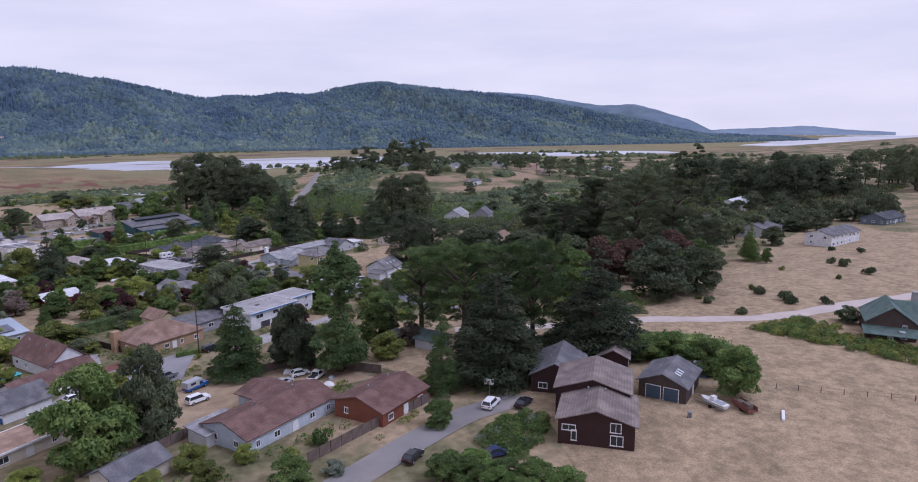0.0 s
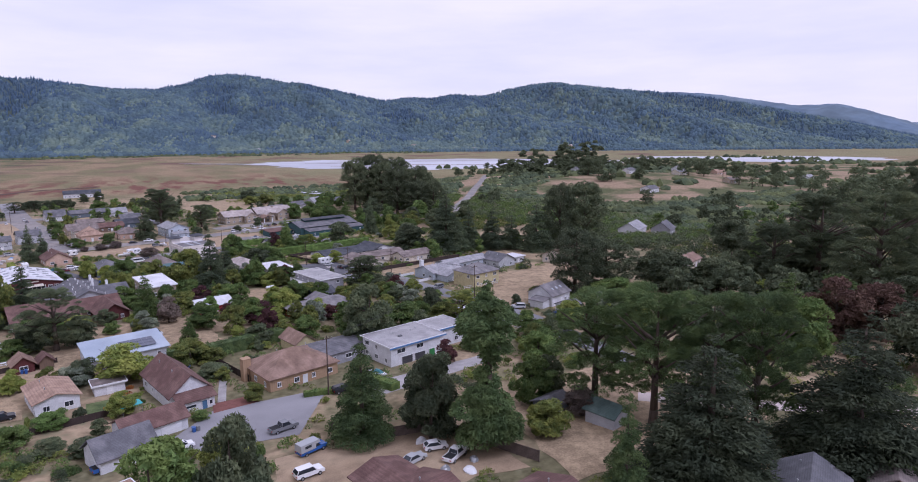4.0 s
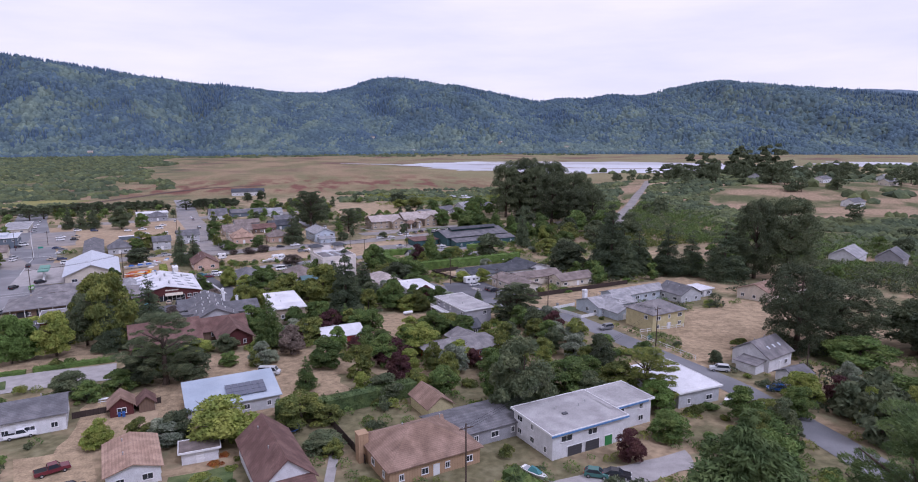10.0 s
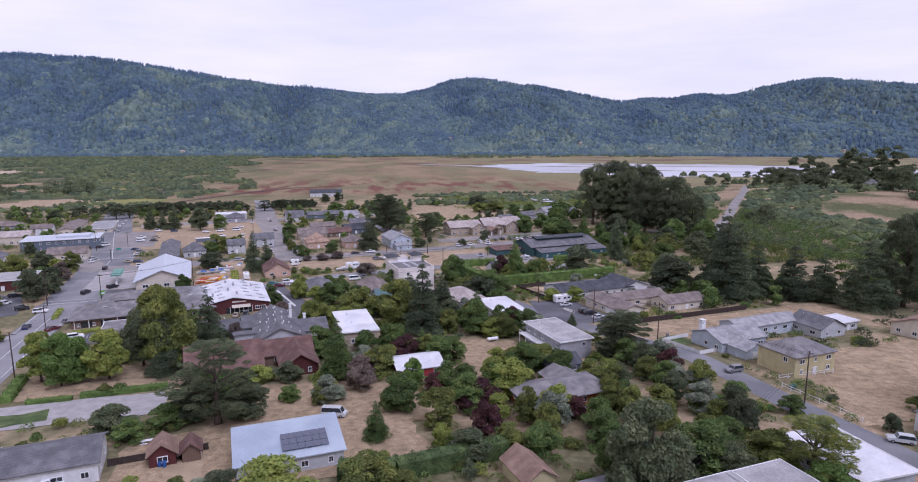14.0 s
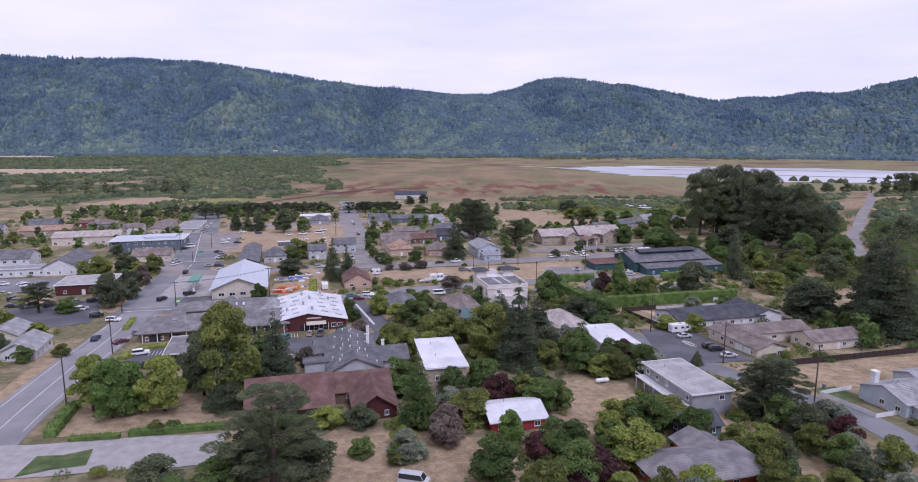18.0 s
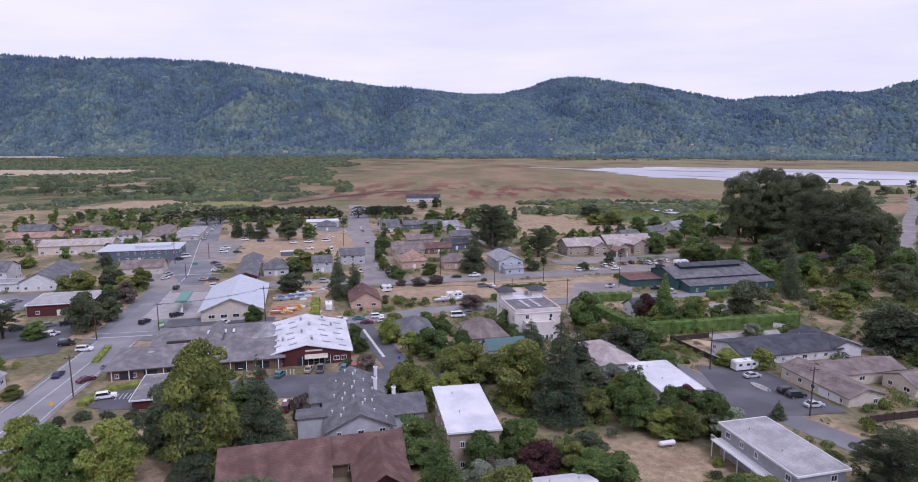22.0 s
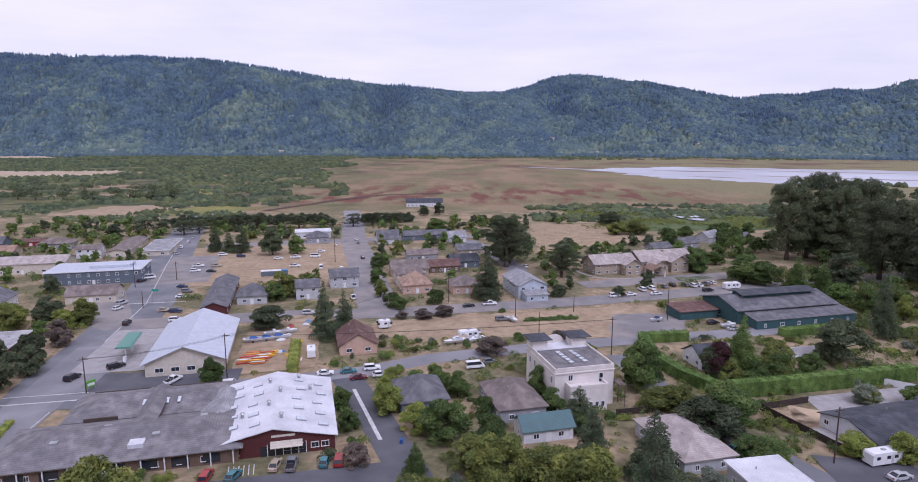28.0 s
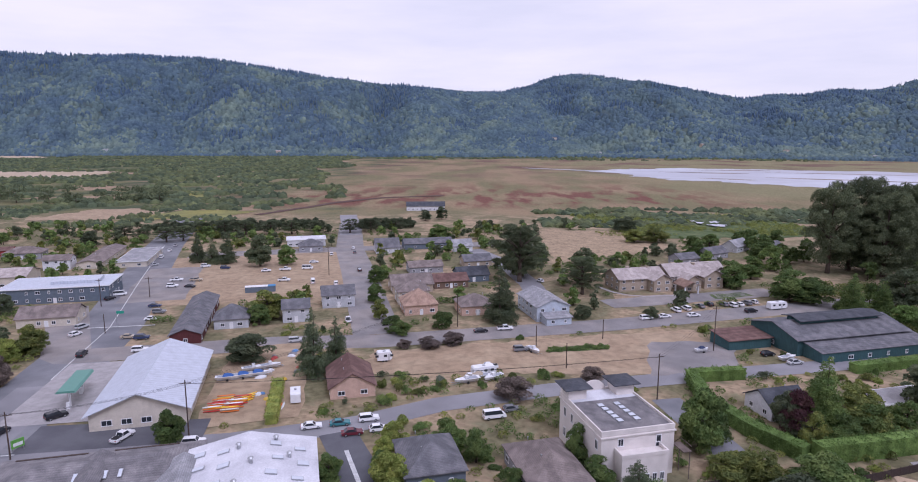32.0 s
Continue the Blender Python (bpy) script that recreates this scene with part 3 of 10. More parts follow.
# aerial haze painted into both ridge colours: the farther one paler and bluer
hazed_ridge_mat = material("far_ridge", (0.115, 0.165, 0.235), 0.95, 0.25, 0.004, 0.02, 0.0, second=(0.14, 0.19, 0.245), mix_scale=0.003)
hazed_headland_mat = material("hazed_farther_ridge", (0.17, 0.225, 0.31), 0.95, 0.2, 0.003, 0.015, 0.0, second=(0.19, 0.245, 0.32), mix_scale=0.002)
far_ridge("backdrop_far_ridge", (36, 42, 47.2, 49.7, 52.8, 56.3, 58.8, 61.2, 63.6, 65.5), (250, 285, 278, 262, 223, 183, 188, 150, 92, 20), 4200, hazed_ridge_mat,
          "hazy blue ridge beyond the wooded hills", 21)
far_ridge("backdrop_far_headland", (56, 60, 64.5, 66.7, 68.9, 72.2, 74.6, 78), (90, 100, 112, 136, 97, 79, 40, 2), 6500, hazed_headland_mat,
          "hazy pale blue headland far beyond the bay", 23)


def shore(name, corners, label, seed, lift=0.25, rough=0.035):
    """A sheet of water inside rounded corners, with a ragged edge."""
    rng = np.random.RandomState(seed)
    c = np.array(corners, float)
    for _ in range(4):
        nxt = np.roll(c, -1, 0)
        c = np.stack([c * 0.75 + nxt * 0.25, c * 0.25 + nxt * 0.75], 1).reshape(-1, 2)
    mid = c.mean(0)
    k = np.arange(len(c)) / len(c) * math.tau
    r = 1 + rough * (np.sin(k * 13 + rng.rand() * 6) + 0.7 * np.sin(k * 29 + rng.rand() * 6) + 0.5 * np.sin(k * 53 + rng.rand() * 6))
    c = mid + (c - mid) * r[:, None]
    s = Shape()
    s.face(*[(x, y, -9 + lift) for x, y in c])
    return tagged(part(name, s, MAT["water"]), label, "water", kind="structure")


def pond(name, cx, cy, rx, ry, rot, seed, label, lift=0.25):
    """A sheet of water with an uneven shore."""
    rng = np.random.RandomState(seed)
    ph = rng.uniform(0, 6.28, 6)
    s = Shape()
    ring = []
    for k in range(90):
        a = k * math.tau / 90
        r = 1 + 0.16 * math.sin(2 * a + ph[0]) + 0.12 * math.sin(3 * a + ph[1]) + 0.09 * math.sin(5 * a + ph[2]) + 0.06 * math.sin(9 * a + ph[3]) + 0.04 * math.sin(17 * a + ph[4])
        x, y = rx * r * math.cos(a), ry * r * math.sin(a)
        c, d = math.cos(radians(rot)), math.sin(radians(rot))
        ring.append((cx + x * c - y * d, cy + x * d + y * c, -9 + lift))
    s.face(*ring)
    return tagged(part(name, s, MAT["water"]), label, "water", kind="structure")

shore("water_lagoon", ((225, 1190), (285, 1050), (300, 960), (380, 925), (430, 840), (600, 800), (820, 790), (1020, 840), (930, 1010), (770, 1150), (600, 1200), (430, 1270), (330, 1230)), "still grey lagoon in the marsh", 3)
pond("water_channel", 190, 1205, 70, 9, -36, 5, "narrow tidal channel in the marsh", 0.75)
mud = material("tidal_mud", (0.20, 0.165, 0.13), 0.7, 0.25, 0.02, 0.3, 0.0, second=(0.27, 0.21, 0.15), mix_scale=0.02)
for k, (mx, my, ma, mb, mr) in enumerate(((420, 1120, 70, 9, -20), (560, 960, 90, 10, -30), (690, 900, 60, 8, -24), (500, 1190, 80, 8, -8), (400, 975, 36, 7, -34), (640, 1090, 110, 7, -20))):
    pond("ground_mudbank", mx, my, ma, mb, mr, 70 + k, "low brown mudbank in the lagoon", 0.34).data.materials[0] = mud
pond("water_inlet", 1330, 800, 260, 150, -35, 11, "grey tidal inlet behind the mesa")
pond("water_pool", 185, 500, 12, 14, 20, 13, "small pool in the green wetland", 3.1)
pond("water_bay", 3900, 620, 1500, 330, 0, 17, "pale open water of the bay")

# ---- trees ----
def leaves(rng, centres, radii, count, size, flat=0.8, squash=1.0, droop=0.0, aim=None, plume=False):
    """Small two-triangle sprays on the surface of many lobes. Returns vertices and triangles."""
    centres, radii = np.asarray(centres, float), np.asarray(radii, float)
    pick = rng.choice(len(centres), count, p=radii ** 2 / np.sum(radii ** 2))
    d = rng.normal(size=(count, 3))
    d[:, 2] = np.abs(d[:, 2]) * 0.9 + d[:, 2] * 0.35
    d /= np.linalg.norm(d, axis=1)[:, None]
    p = centres[pick] + d * (radii[pick] * rng.uniform(0.72, 1.08, count))[:, None] * (1, 1, squash)
    nrm = d + rng.normal(size=(count, 3)) * (1 - flat) * 1.6
    nrm /= np.linalg.norm(nrm, axis=1)[:, None]
    t = np.cross(nrm, rng.normal(size=(count, 3)))
    t /= np.linalg.norm(t, axis=1)[:, None] + 1e-9
    wide, far = 0.6, 1.2
    if aim is not None:   # long sprays that point out from the trunk and up
        t = p * (1, 1, 0)
        t /= np.linalg.norm(t, axis=1)[:, None] + 0.3
        t = t + (0, 0, aim) + rng.normal(size=(count, 3)) * (0.35 if plume else 0.8)
        t /= np.linalg.norm(t, axis=1)[:, None] + 1e-9
        wide, far = (0.3, 2.1) if plume else (0.5, 1.35)
    b = np.cross(nrm, t)
    b /= np.linalg.norm(b, axis=1)[:, None] + 1e-9
    s = (size * rng.uniform(0.6, 1.35, count))[:, None]
    tip = t * s + (0, 0, -droop) * s
    v = np.stack([p - tip - b * s * wide, p - tip + b * s * wide, p + tip * far + nrm * s * 0.2], 1).reshape(-1, 3)
    return v, np.arange(count * 3).reshape(-1, 3)


def crown_round(rng, h, r, n, size):
    low = h * rng.uniform(0.0, 0.06)
    m = 38
    a = rng.uniform(0, math.tau, m)
    zz = rng.uniform(0, 1, m) ** 1.1
    rad = np.sin(np.clip(zz * 0.72 + 0.25, 0, 1) * math.pi) ** 0.5 * r * rng.uniform(0.3, 0.78, m)
    c = np.stack([np.cos(a) * rad, np.sin(a) * rad, low + (h - low) * (0.07 + 0.79 * zz)], 1)
    return leaves(rng, c, r * rng.uniform(0.18, 0.40, m), n, size, 0.35, 0.9)


def crown_cone(rng, h, r, n, size, bare=0.08, rough=1.0):
    """Tiers of drooping boughs round a pole."""
    c, rr = [], []
    tiers = 18
    for i in range(tiers):
        f = i / (tiers - 1)
        z = h * (bare + (0.97 - bare) * f)
        reach = r * (1 - f) ** 0.85 * (0.9 + 0.1 * rng.rand()) + 0.25
        for j in range(max(3, int(11 * (1 - f) + 3))):
            a = rng.uniform(0, math.tau)
            k = reach * rng.uniform(0.35, 0.85) * rough
            c.append((math.cos(a) * k, math.sin(a) * k, z - k * 0.2 + h * rng.uniform(-0.035, 0.035)))
            rr.append((0.3 * reach + 0.34) * rng.uniform(0.7, 1.2))
    return leaves(rng, c, rr, n, size, 0.55, 0.75, 0.1, aim=-0.15)


def crown_column(rng, h, r, n, size):
    c, rr = [], []
    for i in range(46):
        f = i / 45
        w = r * (0.62 + 0.38 * math.sin(f * 9 + rng.rand())) * (1 if f < 0.72 else max(0.12, (1 - f) / 0.28))
        a = rng.uniform(0, math.tau)
        c.append((math.cos(a) * w * 0.55, math.sin(a) * w * 0.55, h * (0.05 + 0.92 * f)))
        rr.append(w * 0.52 + 0.25)
    return leaves(rng, c, rr, n, size, 0.5, 1.0, 0.2, aim=-0.1)


def crown_layers(rng, h, r, n, size):
    """A coast cypress: flat plates of foliage at the ends of wide limbs."""
    c, rr = [], []
    for i in range(120):
        f = rng.rand() ** 0.9
        reach = r * (0.3 + 0.7 * math.sin((0.28 + 0.64 * f) * math.pi)) * rng.uniform(0.15, 0.95)
        a = rng.choice(11) * 0.571 + rng.normal() * 0.16
        c.append((math.cos(a) * reach, math.sin(a) * reach, h * (0.2 + 0.74 * f) + reach * 0.12))
        rr.append(r * rng.uniform(0.08, 0.19))
    return leaves(rng, c, rr, n, size, 0.6, 0.5, 0.0, aim=0.3, plume=True)


def crown_tall(rng, h, r, n, size):
    """A gum tree: a high ragged mass of soft clumps, with gaps at its edge."""
    c, rr = [], []
    for i in range(190):
        f = rng.rand() ** 0.9
        reach = r * math.sin((0.14 + 0.72 * f) * math.pi) ** 0.65 * math.sqrt(rng.uniform(0.02, 0.8))
        a = rng.uniform(0, math.tau)
        c.append((math.cos(a) * reach, math.sin(a) * reach, h * (0.06 + 0.86 * f) + rng.normal() * 0.6))
        rr.append(r * rng.uniform(0.10, 0.22))
    return leaves(rng, c, rr, n, size, 0.35, 1.25)


def trunk_shape(rng, h, r, top, limbs, spread):
    s = Shape()
    lean = Vector((rng.uniform(-0.3, 0.3), rng.uniform(-0.3, 0.3), 0))
    mid = Vector((0, 0, h * 0.45)) + lean
    s.tube((0, 0, -0.6), (0, 0, h * 0.12), r * 1.25, r * 0.92)
    s.tube((0, 0, h * 0.12), mid, r * 0.92, r * 0.62)
    s.tube(mid, (lean.x * 1.6, lean.y * 1.6, h * top), r * 0.62, r * 0.12)
    for k in range(limbs):
        a, z = k * 2.4 + rng.uniform(0, 1), h * rng.uniform(0.28, 0.62)
        e = (math.cos(a) * spread * rng.uniform(0.5, 0.8), math.sin(a) * spread * rng.uniform(0.5, 0.8), z + h * rng.uniform(0.12, 0.28))
        s.tube((lean.x * z / h, lean.y * z / h, z), e, r * 0.36, r * 0.08, 6)
    return s


TREE = {}
TREE_KINDS = dict(   # crown maker, reference height, radius, sprays, spray size, limbs, trunk radius, shapes
    round=(crown_round, 9.0, 4.2, 8800, 0.215, 6, 0.28, 3),
    fine=(crown_round, 12.0, 5.6, 13000, 0.25, 7, 0.34, 2),
    cone=(crown_cone, 14.0, 3.8, 15000, 0.165, 0, 0.30, 2),
    fir=(crown_cone, 22.0, 5.4, 36000, 0.165, 0, 0.45, 2),
    column=(crown_column, 22.0, 3.4, 30000, 0.17, 0, 0.45, 1),
    cypress=(crown_layers, 18.0, 10.0, 46000, 0.16, 12, 0.75, 2),
    gum=(crown_tall, 30.0, 10.5, 52000, 0.20, 8, 0.8, 2),
)


def tree(x, y, h, r, kind="round", leaf="broad", label="", turn=None):
    """One tree: a tapered trunk with limbs, and a crown."""
    make, h0, r0, n, size, limbs, tr, shapes = TREE_KINDS[kind]
    k = int(abs(x * 3.1 + y * 7.7)) % shapes
    key = (kind, k, leaf)
    if key not in TREE:
        rng = np.random.RandomState(k * 17 + len(kind) * 3)
        v, f = make(rng, h0, r0, n, size)
        crown = big_mesh("crown", v, f, LEAF[leaf])
        tkey = (kind, k)
        if tkey not in TREE:
            TREE[tkey] = trunk_shape(rng, h0, tr, 0.9 if make is not crown_round else 0.8, limbs, r0).mesh("trunk", True)
            TREE[tkey].materials.append(MAT["bark"])
        TREE[key] = (TREE[tkey], crown)
    names = dict(round="broadleaf_tree", fine="broadleaf_tree", cone="conifer", fir="fir_tree", column="redwood_tree", cypress="cypress_tree", gum="gum_tree")
    words = dict(broad="leafy green", olive="olive-green", lime="bright yellow-green", dark="dark green", fir="dark blue-green",
                 cypress="deep green", deep="very dark green", gum="grey-green", plum="dark purple-leaved", grey="silvery grey-green", bare="bare twiggy", hedge="fresh green")
    forms = dict(round="garden tree with a rounded crown", fine="broad tree with a spreading crown", cone="conifer with drooping boughs", fir="tall fir with tiered boughs",
                 column="tall narrow redwood, shaggy all the way down", cypress="coast cypress with flat layered boughs", gum="tall gum tree with heavy clumps")
    for cx, cy, a, hl, hw in TAKEN:   # keep trunks clear of the walls
        u, v = (x - cx) * math.cos(a) + (y - cy) * math.sin(a), -(x - cx) * math.sin(a) + (y - cy) * math.cos(a)
        if abs(u) < hl + 0.5 and abs(v) < hw + 0.5:
            if hl - abs(u) < hw - abs(v):
                u = math.copysign(hl + 0.6 + 0.3 * r, u)
            else:
                v = math.copysign(hw + 0.6 + 0.3 * r, v)
            x, y = cx + u * math.cos(a) - v * math.sin(a), cy + u * math.sin(a) + v * math.cos(a)
    ob = thing(names[kind], x, y, (x * 37 + y * 91) % 360 if turn is None else turn, label or words[leaf] + " " + forms[kind], "tree")
    ob.scale = (r / r0, r / r0, h / h0)
    part("trunk", TREE[key][0], None, ob)
    part("crown", TREE[key][1], None, ob)
    return ob


def trees(kind, leaf, h, r, places):
    """Trees of one kind at many places; each differs in size."""
    for i, (x, y) in enumerate(places):
        k = 0.8 + 0.45 * ((i * 0.618 + x * 0.13) % 1.0)
        tree(x, y, h * k, r * (0.85 + 0.3 * ((i * 0.37 + y * 0.11) % 1.0)), kind, leaf)


SHRUB = {}


def shrub(x, y, r, h, leaf="broad", label=""):
    k = int(abs(x * 5 + y * 3)) % 4
    if (k, leaf) not in SHRUB:
        rng = np.random.RandomState(40 + k)
        m = 9
        a, d = rng.uniform(0, math.tau, m), rng.uniform(0.1, 0.62, m)
        c = np.stack([np.cos(a) * d, np.sin(a) * d, rng.uniform(0.2, 0.62, m)], 1)
        v, f = leaves(rng, c, rng.uniform(0.28, 0.44, m), 1100, 0.085, 0.6)
        SHRUB[k, leaf] = big_mesh("foliage", v, f, LEAF[leaf])
    words = dict(broad="leafy green", olive="olive-green", lime="bright yellow-green", dark="dark green", plum="dark purple", grey="silvery grey", bare="bare twiggy", hedge="fresh green", gum="grey-green", bloom="orange-flowered", fir="dark", cypress="deep green")
    ob = part("shrub", SHRUB[k, leaf], None)
    ob.matrix_basis = pose(x, y, ground_z(x, y) - 0.15 - 0.12 * h, 0, 0, (x * 53 + y * 17) % 360)
    ob.scale = (r, r, h)
    return tagged(ob, label or words[leaf] + " garden shrub beside the houses", "shrub", "garden shrubs")


def shrubs(leaf, r, h, places):
    for i, (x, y) in enumerate(places):
        k = 0.75 + 0.5 * ((i * 0.618 + x * 0.17) % 1.0)
        shrub(x, y, r * k, h * (0.8 + 0.4 * ((i * 0.41) % 1.0)), leaf)


def hedge(pts, width, height, label="neatly clipped green garden hedge", leaf="hedge"):
    """A clipped hedge along a line: a solid bank with leaves on its faces."""
    rng = np.random.RandomState(int(abs(pts[0][0] * 11 + pts[0][1])) % 999)
    V, F, off = [], [], 0
    core = Shape()
    for (x0, y0), (x1, y1) in zip(pts, pts[1:]):
        L = math.hypot(x1 - x0, y1 - y0)
        ux, uy = (x1 - x0) / L, (y1 - y0) / L
        n = int(L * (width + 2 * height) * 22)
        s, side = rng.uniform(0, L, n), rng.rand(n)
        per = width + 2 * height
        w = side * per
        off_w = np.where(w < height, -width / 2, np.where(w < height + width, w - height - width / 2, width / 2))
        z = np.where(w < height, w, np.where(w < height + width, height, per - w))
        bulge = 0.12 * np.sin(s * 1.7 + 2) + 0.08 * np.sin(s * 4.1)
        z = z * (1 + bulge * 0.5)
        px, py = x0 + ux * s - uy * off_w * (1 + bulge), y0 + uy * s + ux * off_w * (1 + bulge)
        p = np.stack([px, py, ground_z(px, py) + z], 1) + rng.normal(size=(n, 3)) * 0.07
        t, b = rng.normal(size=(n, 3)) * 0.16, rng.normal(size=(n, 3)) * 0.16
        V.append(np.stack([p, p + t, p + b], 1).reshape(-1, 3))
        F.append(np.arange(n * 3).reshape(-1, 3) + off)
        off += n * 3
        steps = max(1, int(L / 6))
        for k in range(steps):
            q = []
            for f in (k / steps, (k + 1) / steps):
                cx, cy = x0 + ux * L * f, y0 + uy * L * f
                g = float(ground_z(cx, cy))
                hw = width / 2 - 0.08
                q.append([(cx - uy * hw, cy + ux * hw, g - 0.3), (cx + uy * hw, cy - ux * hw, g - 0.3), (cx + uy * hw, cy - ux * hw, g + height - 0.08), (cx - uy * hw, cy + ux * hw, g + height - 0.08)])
            core.prism(q[0], q[1])
    cx, cy = pts[0]
    root = part("hedge", core, LEAF[leaf])
    tagged(root, label, "hedge", "hedges")
    part("foliage", big_mesh("foliage", np.concatenate(V), np.concatenate(F), LEAF[leaf]), None, root)
    return root


def grove(name, spots, mat, label, seed, sprays=420):
    """Far trees in one object: each a crown of lobes on a trunk."""
    rng = np.random.RandomState(seed)
    C, R, T = [], [], Shape()
    for x, y, h, r in spots:
        z = float(ground_z(x, y))
        T.tube((x, y, z - 0.5), (x, y, z + h * 0.6), 0.05 * r + 0.1, 0.05, 5)
        for k in range(13):
            f, a = rng.rand(), rng.uniform(0, math.tau)
            w = r * math.sin((0.25 + 0.66 * f) * math.pi) ** 0.6 * rng.uniform(0.15, 0.72)
            C.append((x + math.cos(a) * w, y + math.sin(a) * w, z + h * (0.1 + 0.78 * f)))
            R.append(min(r, h) * rng.uniform(0.26, 0.42))
    v, f = leaves(rng, C, R, int(len(spots) * sprays * 1.6), 0.62, 0.6, 0.85)
    ob = tagged(part(name, big_mesh(name, v, f, mat), None), label, "woods", kind="stuff")
    part("trunks", T, MAT["bark"], ob)
    return ob


# ---- buildings ----
WIN = {}
TAKEN = []


def window(parent, w, h, m, frame_mat="white", mullion=True):
    """A window on a wall: frame, and its pane set back in it. m: its middle, x along the wall, y outwards."""
    key = (round(w, 1), round(h, 1), frame_mat, mullion)
    if key not in WIN:
        f, t = Shape(), 0.11
        f.box(-w / 2, -0.04, -h / 2, -w / 2 + t, 0.09, h / 2).box(w / 2 - t, -0.04, -h / 2, w / 2, 0.09, h / 2)
        f.box(-w / 2, -0.04, h / 2 - t, w / 2, 0.092, h / 2 + 0.03).box(-w / 2 - 0.06, -0.04, -h / 2 - 0.06, w / 2 + 0.06, 0.13, -h / 2 + t * 0.7)
        if mullion:
            f.box(-0.035, -0.04, -h / 2, 0.035, 0.075, h / 2)
        g = Shape().box(-w / 2 + 0.04, -0.05, -h / 2 + 0.04, w / 2 - 0.04, 0.035, h / 2 - 0.04)
        WIN[key] = (f.mesh("window"), g.mesh("pane"))
        WIN[key][0].materials.append(MAT[frame_mat] if frame_mat in MAT else WALL[frame_mat])
        WIN[key][1].materials.append(MAT["glass"])
    fr = part("window", WIN[key][0], None, parent, at=m)
    part("pane", WIN[key][1], None, fr)
    return fr


def door(parent, m, w=1.0, h=2.1, mat=None, name="door", label=""):
    s = Shape().box(-w / 2, -0.04, 0, w / 2, 0.06, h)
    if w > 1.8:
        for k in range(1, 4):
            s.box(-w / 2 + 0.1, 0.06, h * k / 4 - 0.03, w / 2 - 0.1, 0.085, h * k / 4 + 0.02)
    else:
        s.box(-w / 2 + 0.15, 0.06, 0.2, w / 2 - 0.15, 0.085, h * 0.42).box(-w / 2 + 0.15, 0.06, h * 0.5, w / 2 - 0.15, 0.085, h - 0.2)
    t = Shape().box(-w / 2 - 0.1, -0.04, 0, -w / 2, 0.1, h + 0.1).box(w / 2, -0.04, 0, w / 2 + 0.1, 0.1, h + 0.1).box(-w / 2, -0.04, h, w / 2, 0.1, h + 0.1)
    d = part(name, s, mat or MAT["white"], parent, label, at=m)
    part("door_frame", t, MAT["white"], d)
    return d


def side_pose(L, W, side, s, z):
    """A place on a wall: side s, e, n or w of the plan; s along it."""
    if side == "s":
        return pose(s, -W / 2, z, 0, 0, 180)
    if side == "n":
        return pose(s, W / 2, z, 0, 0, 0)
    if side == "e":
        return pose(L / 2, s, z, 0, 0, -90)
    return pose(-L / 2, s, z, 0, 0, 90)


def gable_walls(L, W, e, rise, base=1.2, t=0.2):
    s = Shape()
    for sg in (-1, 1):
        y0, y1 = sorted((sg * W / 2, sg * (W / 2 - t)))
        s.box(-L / 2, y0, -base, L / 2, y1, e)
        x0, x1 = sorted((sg * L / 2, sg * (L / 2 - t)))
        ring = [(x0, -W / 2 + t, -base), (x0, W / 2 - t, -base), (x0, W / 2 - t, e), (x0, 0, e + rise * (1 - 2 * t / W)), (x0, -W / 2 + t, e)]
        s.prism(ring, [(x1, p[1], p[2]) for p in ring])
    return s


def gable_roof(L, W, e, rise, over=0.5, t=0.18, lift=0.03):
    s = Shape()
    sl = rise / (W / 2)
    zo = e - over * sl + t + lift
    zr = e + rise + t + lift
    x = L / 2 + over
    s.slab((-x, -W / 2 - over, zo), (x, -W / 2 - over, zo), (x, -0.001, zr), (-x, -0.001, zr), t)
    s.slab((-x, 0.001, zr), (x, 0.001, zr), (x, W / 2 + over, zo), (-x, W / 2 + over, zo), t)
    return s


def hip_roof(L, W, e, rise, over=0.5, t=0.2, lift=0.03):
    s = Shape()
    x, y, zo = L / 2 + over, W / 2 + over, e + lift
    r = max(0.05, L / 2 - W / 2)
    z = zo + t
    zr = z + rise
    c = [(-x, -y, z), (x, -y, z), (x, y, z), (-x, y, z)]
    s.face(c[0], c[1], (r, 0, zr), (-r, 0, zr)).face(c[2], c[3], (-r, 0, zr), (r, 0, zr))
    s.face(c[1], c[2], (r, 0, zr)).face(c[3], c[0], (-r, 0, zr))
    lo = [(p[0], p[1], zo) for p in c]
    s.face(*reversed(lo))
    for k in range(4):
        s.face(lo[k], lo[(k + 1) % 4], c[(k + 1) % 4], c[k])
    return s


